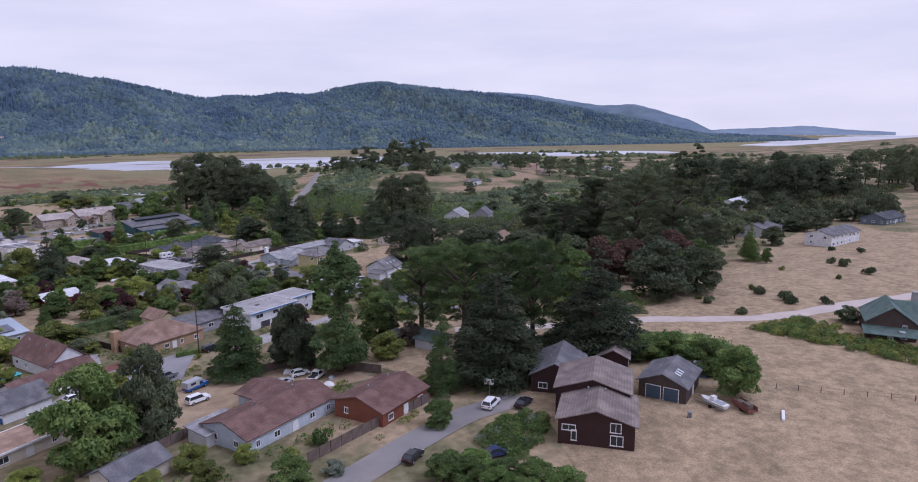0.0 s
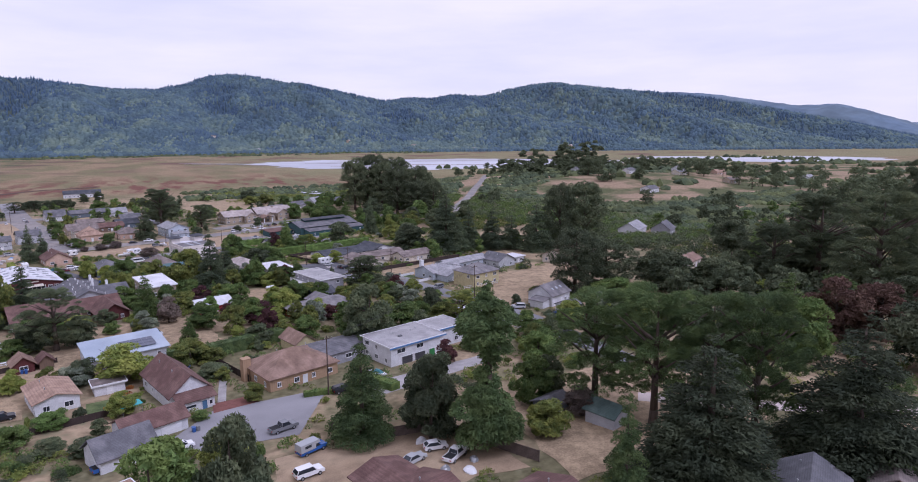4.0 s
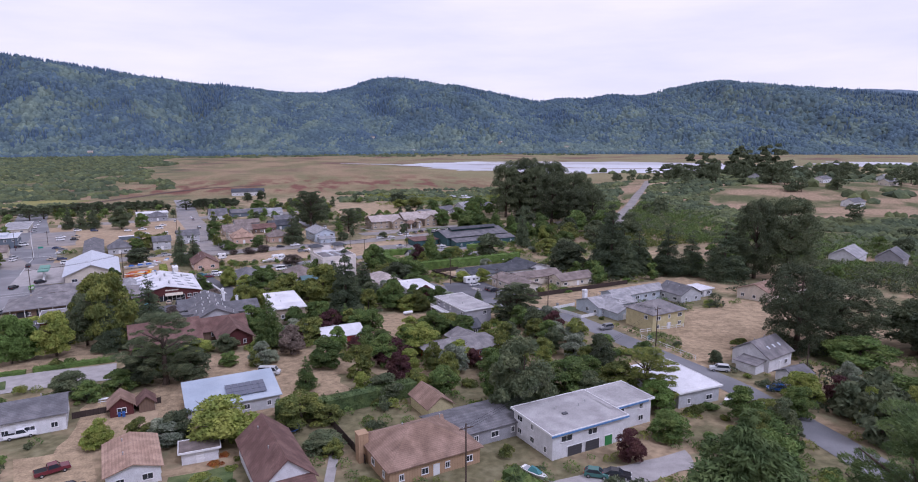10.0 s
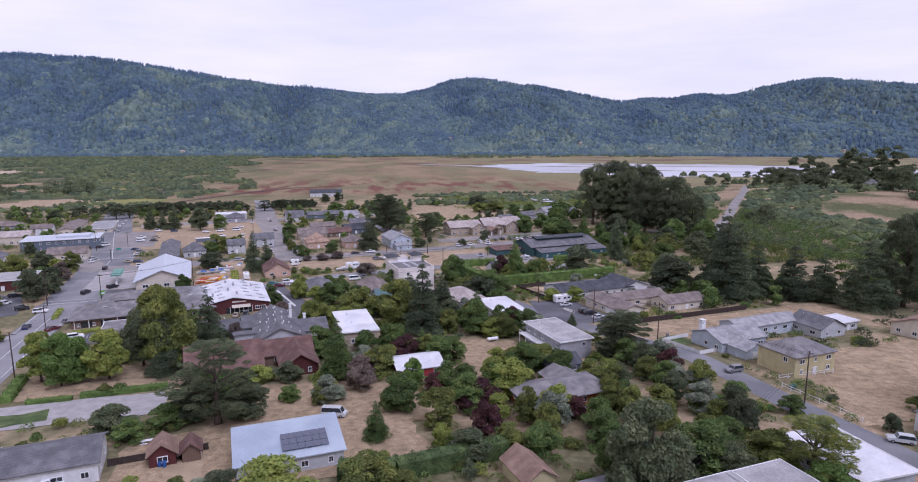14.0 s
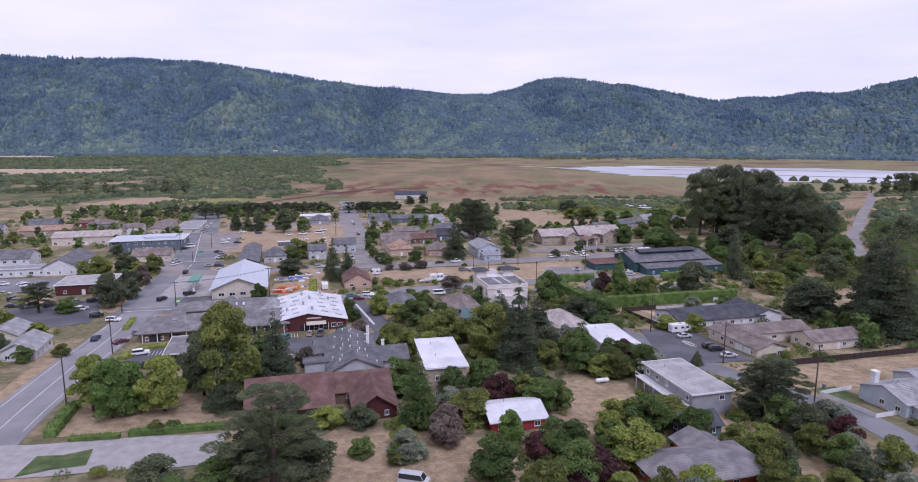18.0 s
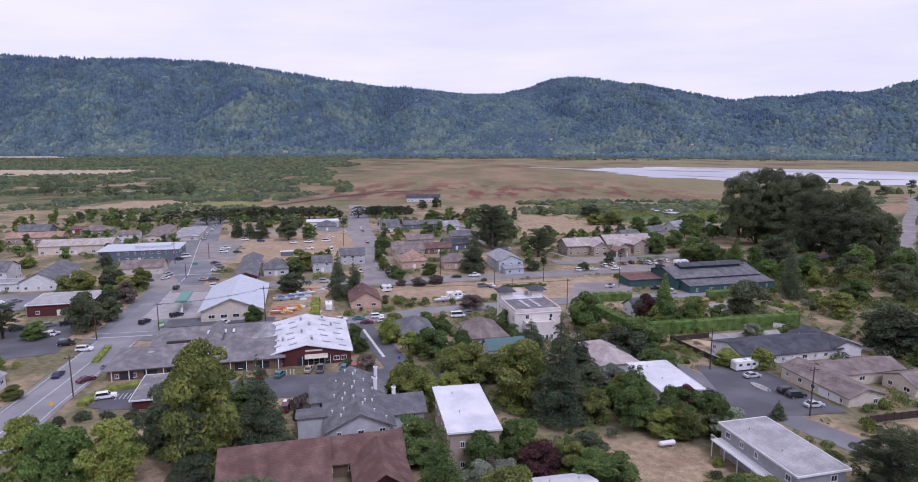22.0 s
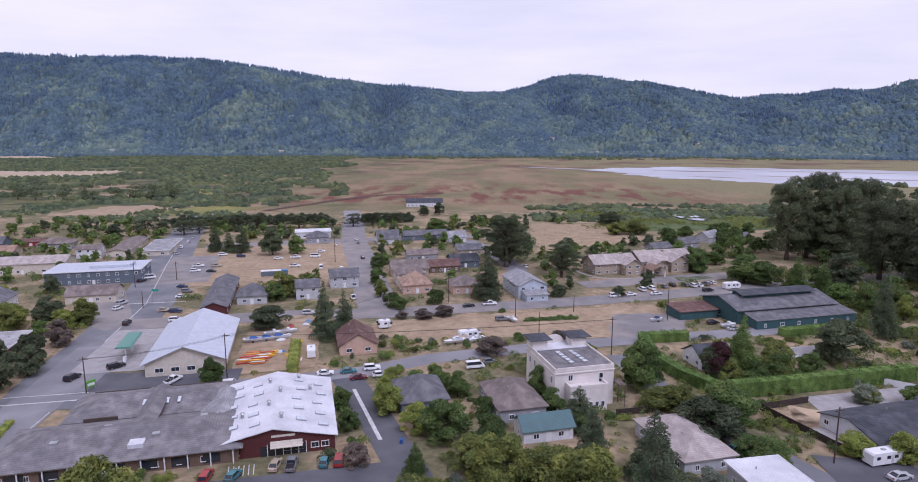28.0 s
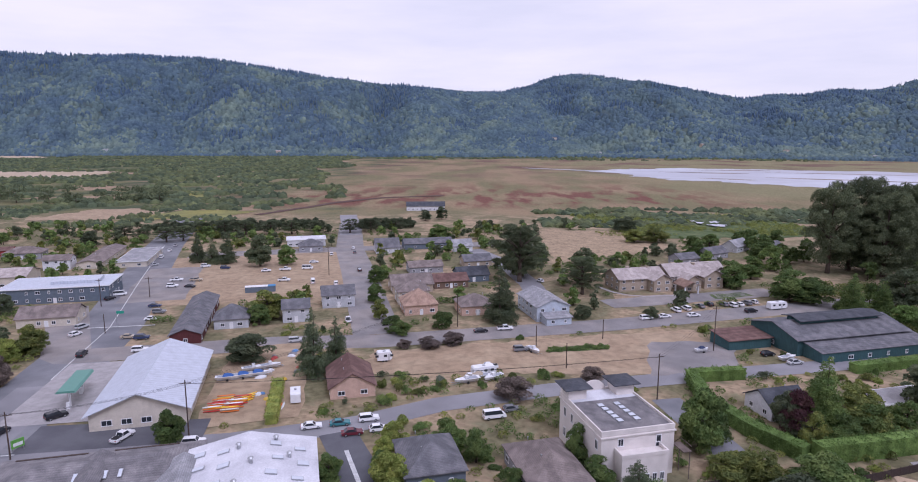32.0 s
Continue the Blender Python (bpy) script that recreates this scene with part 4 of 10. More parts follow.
def block(parent, L, W, e, roof, rise, wall, cover, m=None, over=0.5, base=1.2, storeys=1, windows="snew", skip=(), win=(1.3, 1.15), step=3.4, trim=True):
    """One volume of a house: walls, roof, windows in rows, fascia. Returns its walls."""
    mw = parent.matrix_basis @ (m or Matrix())
    TAKEN.append((mw.translation.x, mw.translation.y, mw.to_euler().z, L / 2 + 1.0, W / 2 + 1.0))
    if roof == "gable":
        ws = gable_walls(L, W, e, rise, base)
    else:
        ws, t = Shape(), 0.2
        for sg in (-1, 1):
            y0, y1 = sorted((sg * W / 2, sg * (W / 2 - t)))
            ws.box(-L / 2, y0, -base, L / 2, y1, e)
            x0, x1 = sorted((sg * L / 2, sg * (L / 2 - t)))
            ws.box(x0, -W / 2 + t, -base, x1, W / 2 - t, e)
    walls = part("wall", ws, WALL[wall], parent, at=m)
    if roof == "gable":
        part("roof", gable_roof(L, W, e, rise, over), ROOF[cover], parent, at=m)
    elif roof == "hip":
        part("roof", hip_roof(L, W, e, rise, over), ROOF[cover], parent, at=m)
    elif roof == "shed":
        s = Shape()
        x, y = L / 2 + over, W / 2 + over
        s.slab((-x, -y, e + 0.2), (x, -y, e + 0.2), (x, y, e + 0.2 + rise), (-x, y, e + 0.2 + rise), 0.18)
        part("roof", s, ROOF[cover], parent, at=m)
        w2 = Shape()
        k = rise / (W + 2 * over)
        w2.box(-L / 2, W / 2 - 0.2, e, L / 2, W / 2, e + rise * 0.9)
        for sg in (-1, 1):
            x0, x1 = sorted((sg * L / 2, sg * (L / 2 - 0.2)))
            ring = [(x0, -W / 2 + 0.2, e), (x0, W / 2 - 0.2, e), (x0, W / 2 - 0.2, e + rise * 0.88)]
            w2.prism(ring, [(x1, p[1], p[2]) for p in ring])
        part("wall", w2, WALL[wall], parent, at=m)
    else:
        x, y = L / 2 + over, W / 2 + over
        s = Shape().box(-x, -y, e + 0.02, x, y, e + 0.24)
        part("roof", s, ROOF[cover], parent, at=m)
        if trim:
            f = Shape()
            f.box(-x - 0.04, -y - 0.04, e - 0.02, x + 0.04, -y + 0.1, e + 0.34).box(-x - 0.04, y - 0.1, e - 0.02, x + 0.04, y + 0.04, e + 0.34)
            f.box(-x - 0.04, -y + 0.1, e - 0.02, -x + 0.1, y - 0.1, e + 0.34).box(x - 0.1, -y + 0.1, e - 0.02, x + 0.04, y - 0.1, e + 0.34)
            part("fascia", f, MAT["white"], parent, at=m)
    rng = random.Random(int(L * 31 + W * 17 + e * 7))
    for side in windows:
        if (mw.to_3x3() @ Vector(dict(s=(0, -1, 0), n=(0, 1, 0), e=(1, 0, 0), w=(-1, 0, 0))[side])).y > 0.5:   # blind walls away from the walk
            continue
        run = L if side in "sn" else W
        n = max(1, int((run - 1.2) / step))
        for fl in range(storeys):
            zc = (e / storeys) * fl + min(1.55, e / storeys * 0.58)
            for k in range(n):
                if (side, k) in skip or rng.random() < 0.12:
                    continue
                s = (k + 0.5 - n / 2) * run / n
                w = win[0] * rng.choice((0.7, 1.0, 1.0, 1.35))
                mm = side_pose(L, W, side, s, zc)
                window(walls, w, win[1], mm)
    return walls


def chimney(parent, x, y, z0, z1, mat=None, w=0.8):
    s = Shape().box(-w / 2, -w / 2, 0, w / 2, w / 2, z1 - z0).box(-w / 2 - 0.08, -w / 2 - 0.08, z1 - z0, w / 2 + 0.08, w / 2 + 0.08, z1 - z0 + 0.12)
    return part("chimney", s, mat or MAT["concrete"], parent, at=pose(x, y, z0))


def roof_vent(parent, x, y, z):
    if "vent" not in WIN:
        WIN["vent"] = Shape().tube((0, 0, -0.15), (0, 0, 0.45), 0.09, 0.09, 6).tube((0, 0, 0.45), (0, 0, 0.55), 0.16, 0.1, 6).mesh("vent_pipe")
        WIN["vent"].materials.append(MAT["metal"])
    return part("vent_pipe", WIN["vent"], None, parent, at=pose(x, y, z))


def skylight(parent, x, y, z, tilt=0.0, w=0.8, l=1.4, axis=1):
    key = ("sky", w, l)
    if key not in WIN:
        f = Shape().box(-w / 2, -l / 2, -0.05, w / 2, l / 2, 0.16)
        g = Shape().box(-w / 2 + 0.08, -l / 2 + 0.08, 0.1, w / 2 - 0.08, l / 2 - 0.08, 0.19)
        WIN[key] = (f.mesh("skylight"), g.mesh("pane"))
        WIN[key][0].materials.append(MAT["metal"])
        WIN[key][1].materials.append(paint("skylight_dome", (0.55, 0.58, 0.64), 0.25))
    s = part("skylight", WIN[key][0], None, parent, at=pose(x, y, z, tilt, 0, 0))
    part("pane", WIN[key][1], None, s)
    return s


def house(x, y, rot, L, W, e, wall, cover, label, roof="gable", pitch=0.45, name="house", category="house", door_side="s", door_at=0.0, vents=2,
          group="houses of the town", z=None, **kw):
    """A plain house of one volume. Returns its Empty, to which more volumes can be added."""
    ob = thing(name, x, y, rot, label, category, group, z)
    rise = W / 2 * pitch if roof in ("gable", "hip") else (W * pitch if roof == "shed" else 0)
    walls = block(ob, L, W, e, roof, rise, wall, cover, **kw)
    if door_side:
        door(walls, side_pose(L, W, door_side, door_at, 0.0) @ pose(0, 0.01, 0.05), label="panelled door")
    for k in range(vents):
        vx, vy = L * (0.12 + 0.2 * k) * (1 if k % 2 else -1), W * 0.16
        vz = e + 0.2 + (rise * (1 - 2 * abs(vy) / W) if roof in ("gable", "hip") else 0)
        roof_vent(ob, vx, vy, vz)
    return ob


# ---- vehicles ----
CAR = {}
CAR_FORM = dict(  # length, width, body outline (x, z), cabin outline (x, z)
    sedan=(4.6, 1.8, ((-2.3, 0.35), (2.3, 0.35), (2.3, 0.62), (2.15, 0.78), (0.9, 0.92), (-1.6, 0.95), (-2.25, 0.86)), ((0.95, 0.9), (0.25, 1.4), (-1.0, 1.42), (-1.75, 0.92))),
    hatch=(4.1, 1.75, ((-2.0, 0.35), (2.05, 0.35), (2.05, 0.65), (1.9, 0.82), (0.95, 0.95), (-1.9, 0.98), (-2.0, 0.8)), ((1.0, 0.93), (0.3, 1.48), (-1.3, 1.48), (-1.9, 0.95))),
    suv=(4.7, 1.9, ((-2.3, 0.42), (2.3, 0.42), (2.3, 0.8), (2.15, 0.98), (0.95, 1.08), (-2.25, 1.1), (-2.3, 0.9)), ((1.0, 1.05), (0.45, 1.68), (-1.95, 1.68), (-2.27, 1.08))),
    van=(5.2, 2.0, ((-2.6, 0.4), (2.6, 0.4), (2.6, 0.9), (2.3, 1.1), (1.9, 1.2), (-2.55, 1.2), (-2.6, 0.9)), ((2.0, 1.15), (1.4, 2.05), (-2.45, 2.05), (-2.57, 1.18))),
    pickup=(5.4, 1.95, ((-2.7, 0.48), (2.65, 0.48), (2.65, 0.85), (2.5, 1.02), (1.2, 1.1), (-2.65, 1.1), (-2.7, 0.9)), ((1.25, 1.07), (0.7, 1.75), (-0.55, 1.75), (-0.75, 1.08))),
)
PAINTS = dict(white=(0.75, 0.75, 0.77), silver=(0.45, 0.46, 0.48), grey=(0.18, 0.185, 0.2), black=(0.02, 0.02, 0.025), blue=(0.03, 0.10, 0.32), red=(0.30, 0.03, 0.03),
              green=(0.05, 0.14, 0.13), teal=(0.05, 0.18, 0.2), tan=(0.40, 0.33, 0.25), navy=(0.025, 0.04, 0.10), yellow=(0.75, 0.42, 0.03), maroon=(0.12, 0.02, 0.03))


def car(x, y, rot, form="sedan", colour="white", z=None, state="parked"):
    """A vehicle of several parts; x is its nose."""
    L, W, body, cab = CAR_FORM[form]
    key = (form, colour)
    if key not in CAR:
        def extrude(outline, w0, w1, zs):
            base = [(px, -w0 / 2 if pz < zs else -w1 / 2, pz) for px, pz in outline]
            return Shape().prism(base, [(px, -py, pz) for px, py, pz in base])
        b = extrude(body, W, W * 0.93, 0.75)
        roof = Shape()
        t0, t1 = cab[1], cab[2]
        roof.slab((t1[0] - 0.05, -W * 0.38, t1[1] + 0.03), (t0[0] + 0.05, -W * 0.38, t0[1] + 0.03), (t0[0] + 0.05, W * 0.38, t0[1] + 0.03), (t1[0] - 0.05, W * 0.38, t1[1] + 0.03), 0.07)
        for px in ((cab[1], cab[0]), (cab[2], cab[3])):
            for sg in (-1, 1):
                roof.tube((px[0][0], sg * W * 0.38, px[0][1]), (px[1][0], sg * W * 0.455, px[1][1]), 0.055, 0.07, 5)
        glass = Shape().prism([(cab[0][0], -W * 0.46, cab[0][1]), (cab[1][0], -W * 0.385, cab[1][1]), (cab[2][0], -W * 0.385, cab[2][1]), (cab[3][0], -W * 0.46, cab[3][1])],
                              [(cab[0][0], W * 0.46, cab[0][1]), (cab[1][0], W * 0.385, cab[1][1]), (cab[2][0], W * 0.385, cab[2][1]), (cab[3][0], W * 0.46, cab[3][1])])
        tyre = Shape().tube((0, -0.1, 0), (0, 0.1, 0), 0.34, 0.34, 14)
        rim = Shape().tube((0, -0.115, 0), (0, 0.115, 0), 0.19, 0.19, 10)
        lamp = Shape().box(-0.05, -0.18, -0.07, 0.04, 0.18, 0.07)
        bed = Shape().box(-2.6, -W * 0.42, 0.75, -0.8, W * 0.42, 1.108) if form == "pickup" else None
        CAR[key] = [s.mesh(nm) if s else None for s, nm in ((b, "body"), (roof, "roof"), (glass, "window"), (tyre, "tyre"), (rim, "rim"), (lamp, "headlight"), (bed, "load_bed"))]
        p = paint("car_paint_" + colour, PAINTS[colour], 0.25)
        for me, mt in zip(CAR[key], (p, p, MAT["glass"], MAT["tyre"], MAT["metal"], paint("lamp_lens", (0.7, 0.7, 0.7), 0.15), MAT["tyre"])):
            if me:
                me.materials.append(mt)
        tail = CAR[key][5].copy()
        tail.name = "taillight"
        tail.materials.clear()
        tail.materials.append(paint("tail_lens", (0.35, 0.02, 0.02), 0.2))
        CAR[key].append(tail)
    names = dict(sedan="car", hatch="car", suv="car", van="van", pickup="pickup_truck")
    words = dict(sedan="saloon car", hatch="hatchback car", suv="estate car with a high body", van="van with a long roof", pickup="pickup truck with an open bed")
    ob = thing(names[form], x, y, rot, f"{colour} {words[form]}, {state} on the ground", "truck" if form == "pickup" else names[form], "parked vehicles", z)
    ob.location.z += 0.1
    me = CAR[key]
    part("body", me[0], None, ob)
    part("roof", me[1], None, ob)
    part("window", me[2], None, ob)
    for sx in (-1, 1):
        for sy in (-1, 1):
            w = part("wheel", me[3], None, ob, at=pose(sx * L * 0.31, sy * (W / 2 - 0.1), 0.34))
            part("rim", me[4], None, w)
    for sy in (-1, 1):
        part("headlight", me[5], None, ob, at=pose(L / 2 - 0.03, sy * W * 0.33, 0.72))
        part("taillight", me[7], None, ob, at=pose(-L / 2 + 0.02, sy * W * 0.36, 0.82))
    if me[6]:
        part("load_bed", me[6], None, ob)
    return ob

# ---- roads, yards and fields ----
G14 = 14.0
ROAD = MAT["asphalt"]
ribbon("road_main", [(-68, -20), (-82, 40), (-93, 90), (-101, 138), (-110, 186)], 13, ROAD, 0.10, label="grey asphalt main road with faded lines")
ribbon("road_main_wide", [(-101, 138), (-110, 186), (-121, 237), (-146, 308), (-178, 402), (-205, 493), (-222, 545)], 21, MAT["asphalt_mid"], 0.085, label="wide grey asphalt main street")
ribbon("road_side", [(-100, 148), (-52, 156), (-27, 164), (-8, 175), (24, 185), (60, 193), (120, 205)], 8, ROAD, 0.095, label="narrow asphalt side street")
ribbon("road_cross", [(-150, 262), (-118, 208), (-60, 221), (-29, 223), (50, 241), (135, 266), (260, 300)], 13, MAT["gravel"], 0.09, label="pale worn cross street")
ribbon("road_avenue", [(-84, 500), (-66, 390), (-52, 330), (-30, 230)], 16, MAT["gravel"], 0.08, label="wide unmarked side avenue")
ribbon("road_avenue_far", [(-96, 560), (-84, 500), (-75, 446)], 14, ROAD, 0.12, label="asphalt avenue")
ribbon("road_upper", [(-150, 370), (-66, 392), (40, 415)], 16, MAT["gravel"], 0.09, label="gravelly upper street")
ribbon("road_inn", [(30, 246), (28, 300), (20, 350), (5, 390)], 10, ROAD, 0.11, label="asphalt street by the inn")
ribbon("road_lane", [(47, 178), (53, 140), (69, 100), (78, 78), (96, 42), (101, 5), (105, -20), (104, -45), (100, -70)], 7.5, MAT["asphalt_mid"], 0.09, label="asphalt lane between the gardens")
ribbon("road_alley", [(-30, 160), (-20, 137), (-10, 112), (-6, 98)], 8, MAT["asphalt_dark"], 0.105, label="asphalt alley with a pale line")
ribbon("road_paint_alley", [(-26.7, 152), (-16.5, 123.6)], 0.9, MAT["line"], 0.14, label="pale painted alley line")
ribbon("road_drive", [(-20, -150), (12, -134), (35, -130), (48.6, -128.5), (62, -131)], 6, MAT["gravel"], 0.1, label="pale gravel driveway")
ribbon("road_track", [(85, -88), (108, -110), (125, -123), (133, -132.6), (142.6, -142.6), (155, -149.4), (172, -155), (210, -172)], 5.0, material("pale_track", (0.50, 0.43, 0.40), 0.95, 0.12, 0.3, 8, 0.2), 0.09, label="pale dirt track over the field", ragged=0.15)
ribbon("road_mesa", [(226, 240), (237, 266), (264, 313), (300, 362), (343, 424), (385, 478), (428, 540), (480, 625)], 8, MAT["gravel"], 0.3, step=6, label="pale road up to the mesa")
ribbon("road_dirt_marsh", [(-172, 560), (-150, 610), (-125, 660), (-86, 706), (-20, 730)], 9, material("dark_levee", (0.10, 0.06, 0.05), 0.95, 0.2, 0.1, 1, 0.2), 0.3, step=8, label="dark levee track through the marsh", ragged=0.3)
# lane lines
ribbon("road_paint_main", [(-75, 5), (-82, 40), (-93, 90), (-100, 132)], 0.25, MAT["line"], 0.16, label="painted centre line")
ribbon("road_paint_main_far", [(-111, 190), (-121, 237), (-146, 308), (-178, 402)], 0.3, MAT["line"], 0.16, label="painted centre line")
for side in (-1, 1):
    ribbon("road_paint_edge", [(-82 + side * 5.2, 40), (-93 + side * 5.4, 90), (-101 + side * 6, 138)], 0.2, MAT["line"], 0.16, label="painted edge line")
ribbon("road_paint_stop", [(-111, 141), (-93, 145)], 0.6, MAT["line"], 0.17, label="painted stop line")
ribbon("road_paint_crossing", [(-112, 146), (-93, 150)], 0.35, MAT["line"], 0.17, label="painted crossing line")
ribbon("road_paint_far", [(-128, 236), (-107, 240)], 0.7, MAT["line"], 0.17, label="painted crossing line")
# verges, lots, fields
sheet("ground_verge", (-118, 140), (-111, 140), (-124, 192), (-129, 190), MAT["straw"], 0.12, ragged=0.5, label="dry straw verge")
sheet("ground_verge_south", (-88, 20), (-82.5, 20), (-99, 92), (-104, 92), MAT["straw"], 0.075, ragged=0.8, label="dry straw verge")
sheet("road_market_lot", (-156, 143), (-126, 119), (-112, 127), (-127, 164), MAT["asphalt_dark"], 0.1, ragged=0.4, label="dark asphalt car park of the market")
sheet("road_shops_lot", (-193, 197), (-172, 168), (-154, 178), (-162, 201), MAT["asphalt_mid"], 0.1, ragged=0.4, label="grey asphalt car park before the shops")
sheet("pavement_forecourt", (-106, 162), (-84, 166), (-92, 206), (-113, 202), MAT["concrete"], 0.13, label="pale concrete filling-station forecourt")
sheet("road_store_lot", (-94, 150), (-58, 156), (-60, 167), (-96, 163), MAT["asphalt_dark"], 0.11, label="dark asphalt car park")
sheet("ground_boat_yard", (-62, 162), (-40, 168), (-50, 222), (-72, 216), MAT["dirt"], 0.1, ragged=0.6, label="bare dirt boat yard")
sheet("road_creamery_lot", (-76, 84), (-8, 99), (-11, 115), (-78, 99), MAT["asphalt_dark"], 0.1, label="dark asphalt car park")
sheet("ground_common", (-34, 196), (64, 194), (76, 236), (-28, 214), MAT["dirt"], 0.07, ragged=1.5, label="bare dirt common")
sheet("ground_common_lot", (48, 194), (74, 196), (82, 222), (56, 222), MAT["gravel"], 0.12, ragged=1.0, label="pale gravel lot")
sheet("ground_square", (-128, 262), (-45, 285), (-66, 384), (-156, 360), MAT["dirt"], 0.07, ragged=1.5, label="dusty town square car park")
sheet("road_square_lot", (-136, 268), (-112, 275), (-130, 340), (-154, 334), MAT["gravel"], 0.11, ragged=0.6, label="pale parking strip")
sheet("road_inn_lot", (55, 262), (130, 282), (126, 294), (52, 274), MAT["gravel"], 0.12, ragged=0.5, label="pale gravel parking by the inn")
sheet("ground_inn_field", (46, 352), (126, 394), (112, 464), (52, 468), MAT["straw"], 0.12, ragged=2, label="dry open field")
sheet("road_court", (67, 80), (92, 84), (87, 113), (70, 117), MAT["asphalt_dark"], 0.12, label="dark asphalt court between the houses")
sheet("ground_field_east", (97, 61), (172, 70), (172, 97), (93.5, 77), MAT["straw"], 0.08, ragged=0.8, label="dry straw field")
sheet("ground_field_fenced", (106, -4), (160, 4), (172, 44), (124, 40), MAT["straw"], 0.08, ragged=0.8, label="dry straw paddock")
sheet("road_church_lot", (-78, 20), (-33, 26), (-36, 39), (-80, 33), MAT["concrete"], 0.12, ragged=0.4, label="pale gravel car park")
sheet("ground_church_yard", (-70, 37), (-36, 44), (-42, 62), (-74, 56), MAT["straw"], 0.1, ragged=0.6, label="dry straw yard")
sheet("ground_island", (-66, 22), (-57, 25), (-58, 31), (-67, 29), MAT["lawn"], 0.2, ragged=0.9, label="green planted island")
sheet("ground_solar_yard", (-34, -14), (22, -4), (16, 24), (-36, 12), MAT["straw"], 0.08, ragged=1.0, label="dry straw yard")
sheet("ground_tank_yard", (30, 42), (46, 44), (52, 66), (34, 64), MAT["straw"], 0.08, ragged=0.8, label="dry straw yard")
sheet("road_south_lot", (-4, -64), (22, -68), (34, -46), (10, -46), MAT["asphalt"], 0.1, label="grey asphalt court")
sheet("ground_work_yard", (10, -96), (50, -100), (48, -76), (16, -76), MAT["dirt"], 0.08, ragged=1.0, label="dirt yard with parked trucks")
sheet("ground_field_house", (18, -196), (43, -196), (113, -118.5), (66, -128), MAT["straw"], 0.07, ragged=0.6, step=6, label="dry grass round the dark red house")
sheet("ground_church_side", (-24, 14), (24, 14), (16, 36), (-16, 39), MAT["straw"], 0.085, ragged=1.5, label="dry straw yard beside the church")
sheet("ground_field_south", (42, -195), (330, -270), (330, -95), (112, -118), MAT["straw"], 0.075, ragged=1.0, step=6, label="wide dry grass field")
sheet("ground_meadow", (52, -108), (100, -108), (112, -66), (62, -70), MAT["straw"], 0.075, ragged=1.0, label="dry straw clearing under the trees")
sheet("ground_mesa_slope", (352, 424), (420, 440), (455, 545), (415, 535), MAT["dirt"], 0.25, step=8, ragged=5, label="bare tan slope of the mesa beside the road")
sheet("ground_wetland", (120, 430), (260, 440), (240, 560), (90, 560), MAT["lawn"], 0.15, ragged=4, label="green wetland")
pale_field = material("pale_dry_field", (0.46, 0.36, 0.27), 0.95, 0.15, 0.02, 0.4, 0.0, second=(0.40, 0.32, 0.22), mix_scale=0.01)
yellow_meadow = material("yellow_green_meadow", (0.20, 0.20, 0.07), 0.95, 0.3, 0.05, 0.6, 0.0, second=(0.26, 0.24, 0.07), mix_scale=0.03)
sheet("ground_far_field", (-1000, 965), (-570, 985), (-600, 1160), (-1000, 1110), pale_field, 0.5, step=25, ragged=6, label="pale dry field beyond the thickets")
sheet("ground_far_field_west", (-1700, 1680), (-1060, 1680), (-1220, 1860), (-1700, 1850), pale_field, 0.9, step=25, ragged=6, label="pale dry field under the hills")
sheet("ground_meadow_west", (-330, 690), (-270, 680), (-280, 770), (-330, 785), yellow_meadow, 0.3, step=8, ragged=8, label="yellow-green flowering meadow in the thickets")
sheet("ground_meadow_levee", (-270, 515), (-195, 540), (-180, 592), (-250, 590), yellow_meadow, 0.3, step=8, ragged=6, label="yellow-green meadow before the levee")
sheet("ground_sand_flat", (-345, 520), (-265, 530), (-250, 620), (-330, 600), MAT["dirt"], 0.2, step=10, ragged=5, label="bare tan clearing at the town's edge")
brick_red = material("red_brick_paving", (0.20, 0.085, 0.07), 0.9, 0.25, 0.8, 6, 0.3)
sheet("pavement_patio", (10, -47.5), (19, -46), (18, -41.5), (10.5, -42), brick_red, 0.13, label="red brick patio")
sheet("pavement_path", (11.5, -42), (13.2, -42), (15.5, -28), (13.8, -28), MAT["concrete"], 0.12, label="pale concrete garden path")
sheet("ground_beds", (-12, -37), (-2, -35), (-2.5, -27), (-12.5, -28), MAT["lawn"], 0.11, ragged=0.5, label="green vegetable beds")
sheet("pavement_walk", (-24, -8), (-18, -6), (-22, 12), (-28, 10), MAT["dirt"], 0.12, ragged=0.4, label="worn bare dirt walk")
sheet("ground_yard_west", (-36, -32), (-24, -30), (-28, -12), (-40, -14), MAT["straw"], 0.1, ragged=0.8, label="dry yellow lawn")
sheet("road_west_drive", (-40, -46), (-24, -42), (-25, -33), (-41, -37), MAT["concrete"], 0.11, ragged=0.2, label="pale concrete drive")
sheet("pavement_court", (74, 126), (88, 121), (92, 134), (78, 142), material("sandy_paving", (0.50, 0.38, 0.26), 0.9, 0.15, 0.3, 6, 0.2), 0.13, ragged=0.3, label="sandy paved court")
sheet("road_big_white", (38, -58), (74, -50), (76, -44), (46, -48), MAT["concrete"], 0.1, ragged=0.3, label="pale drive before the white house")
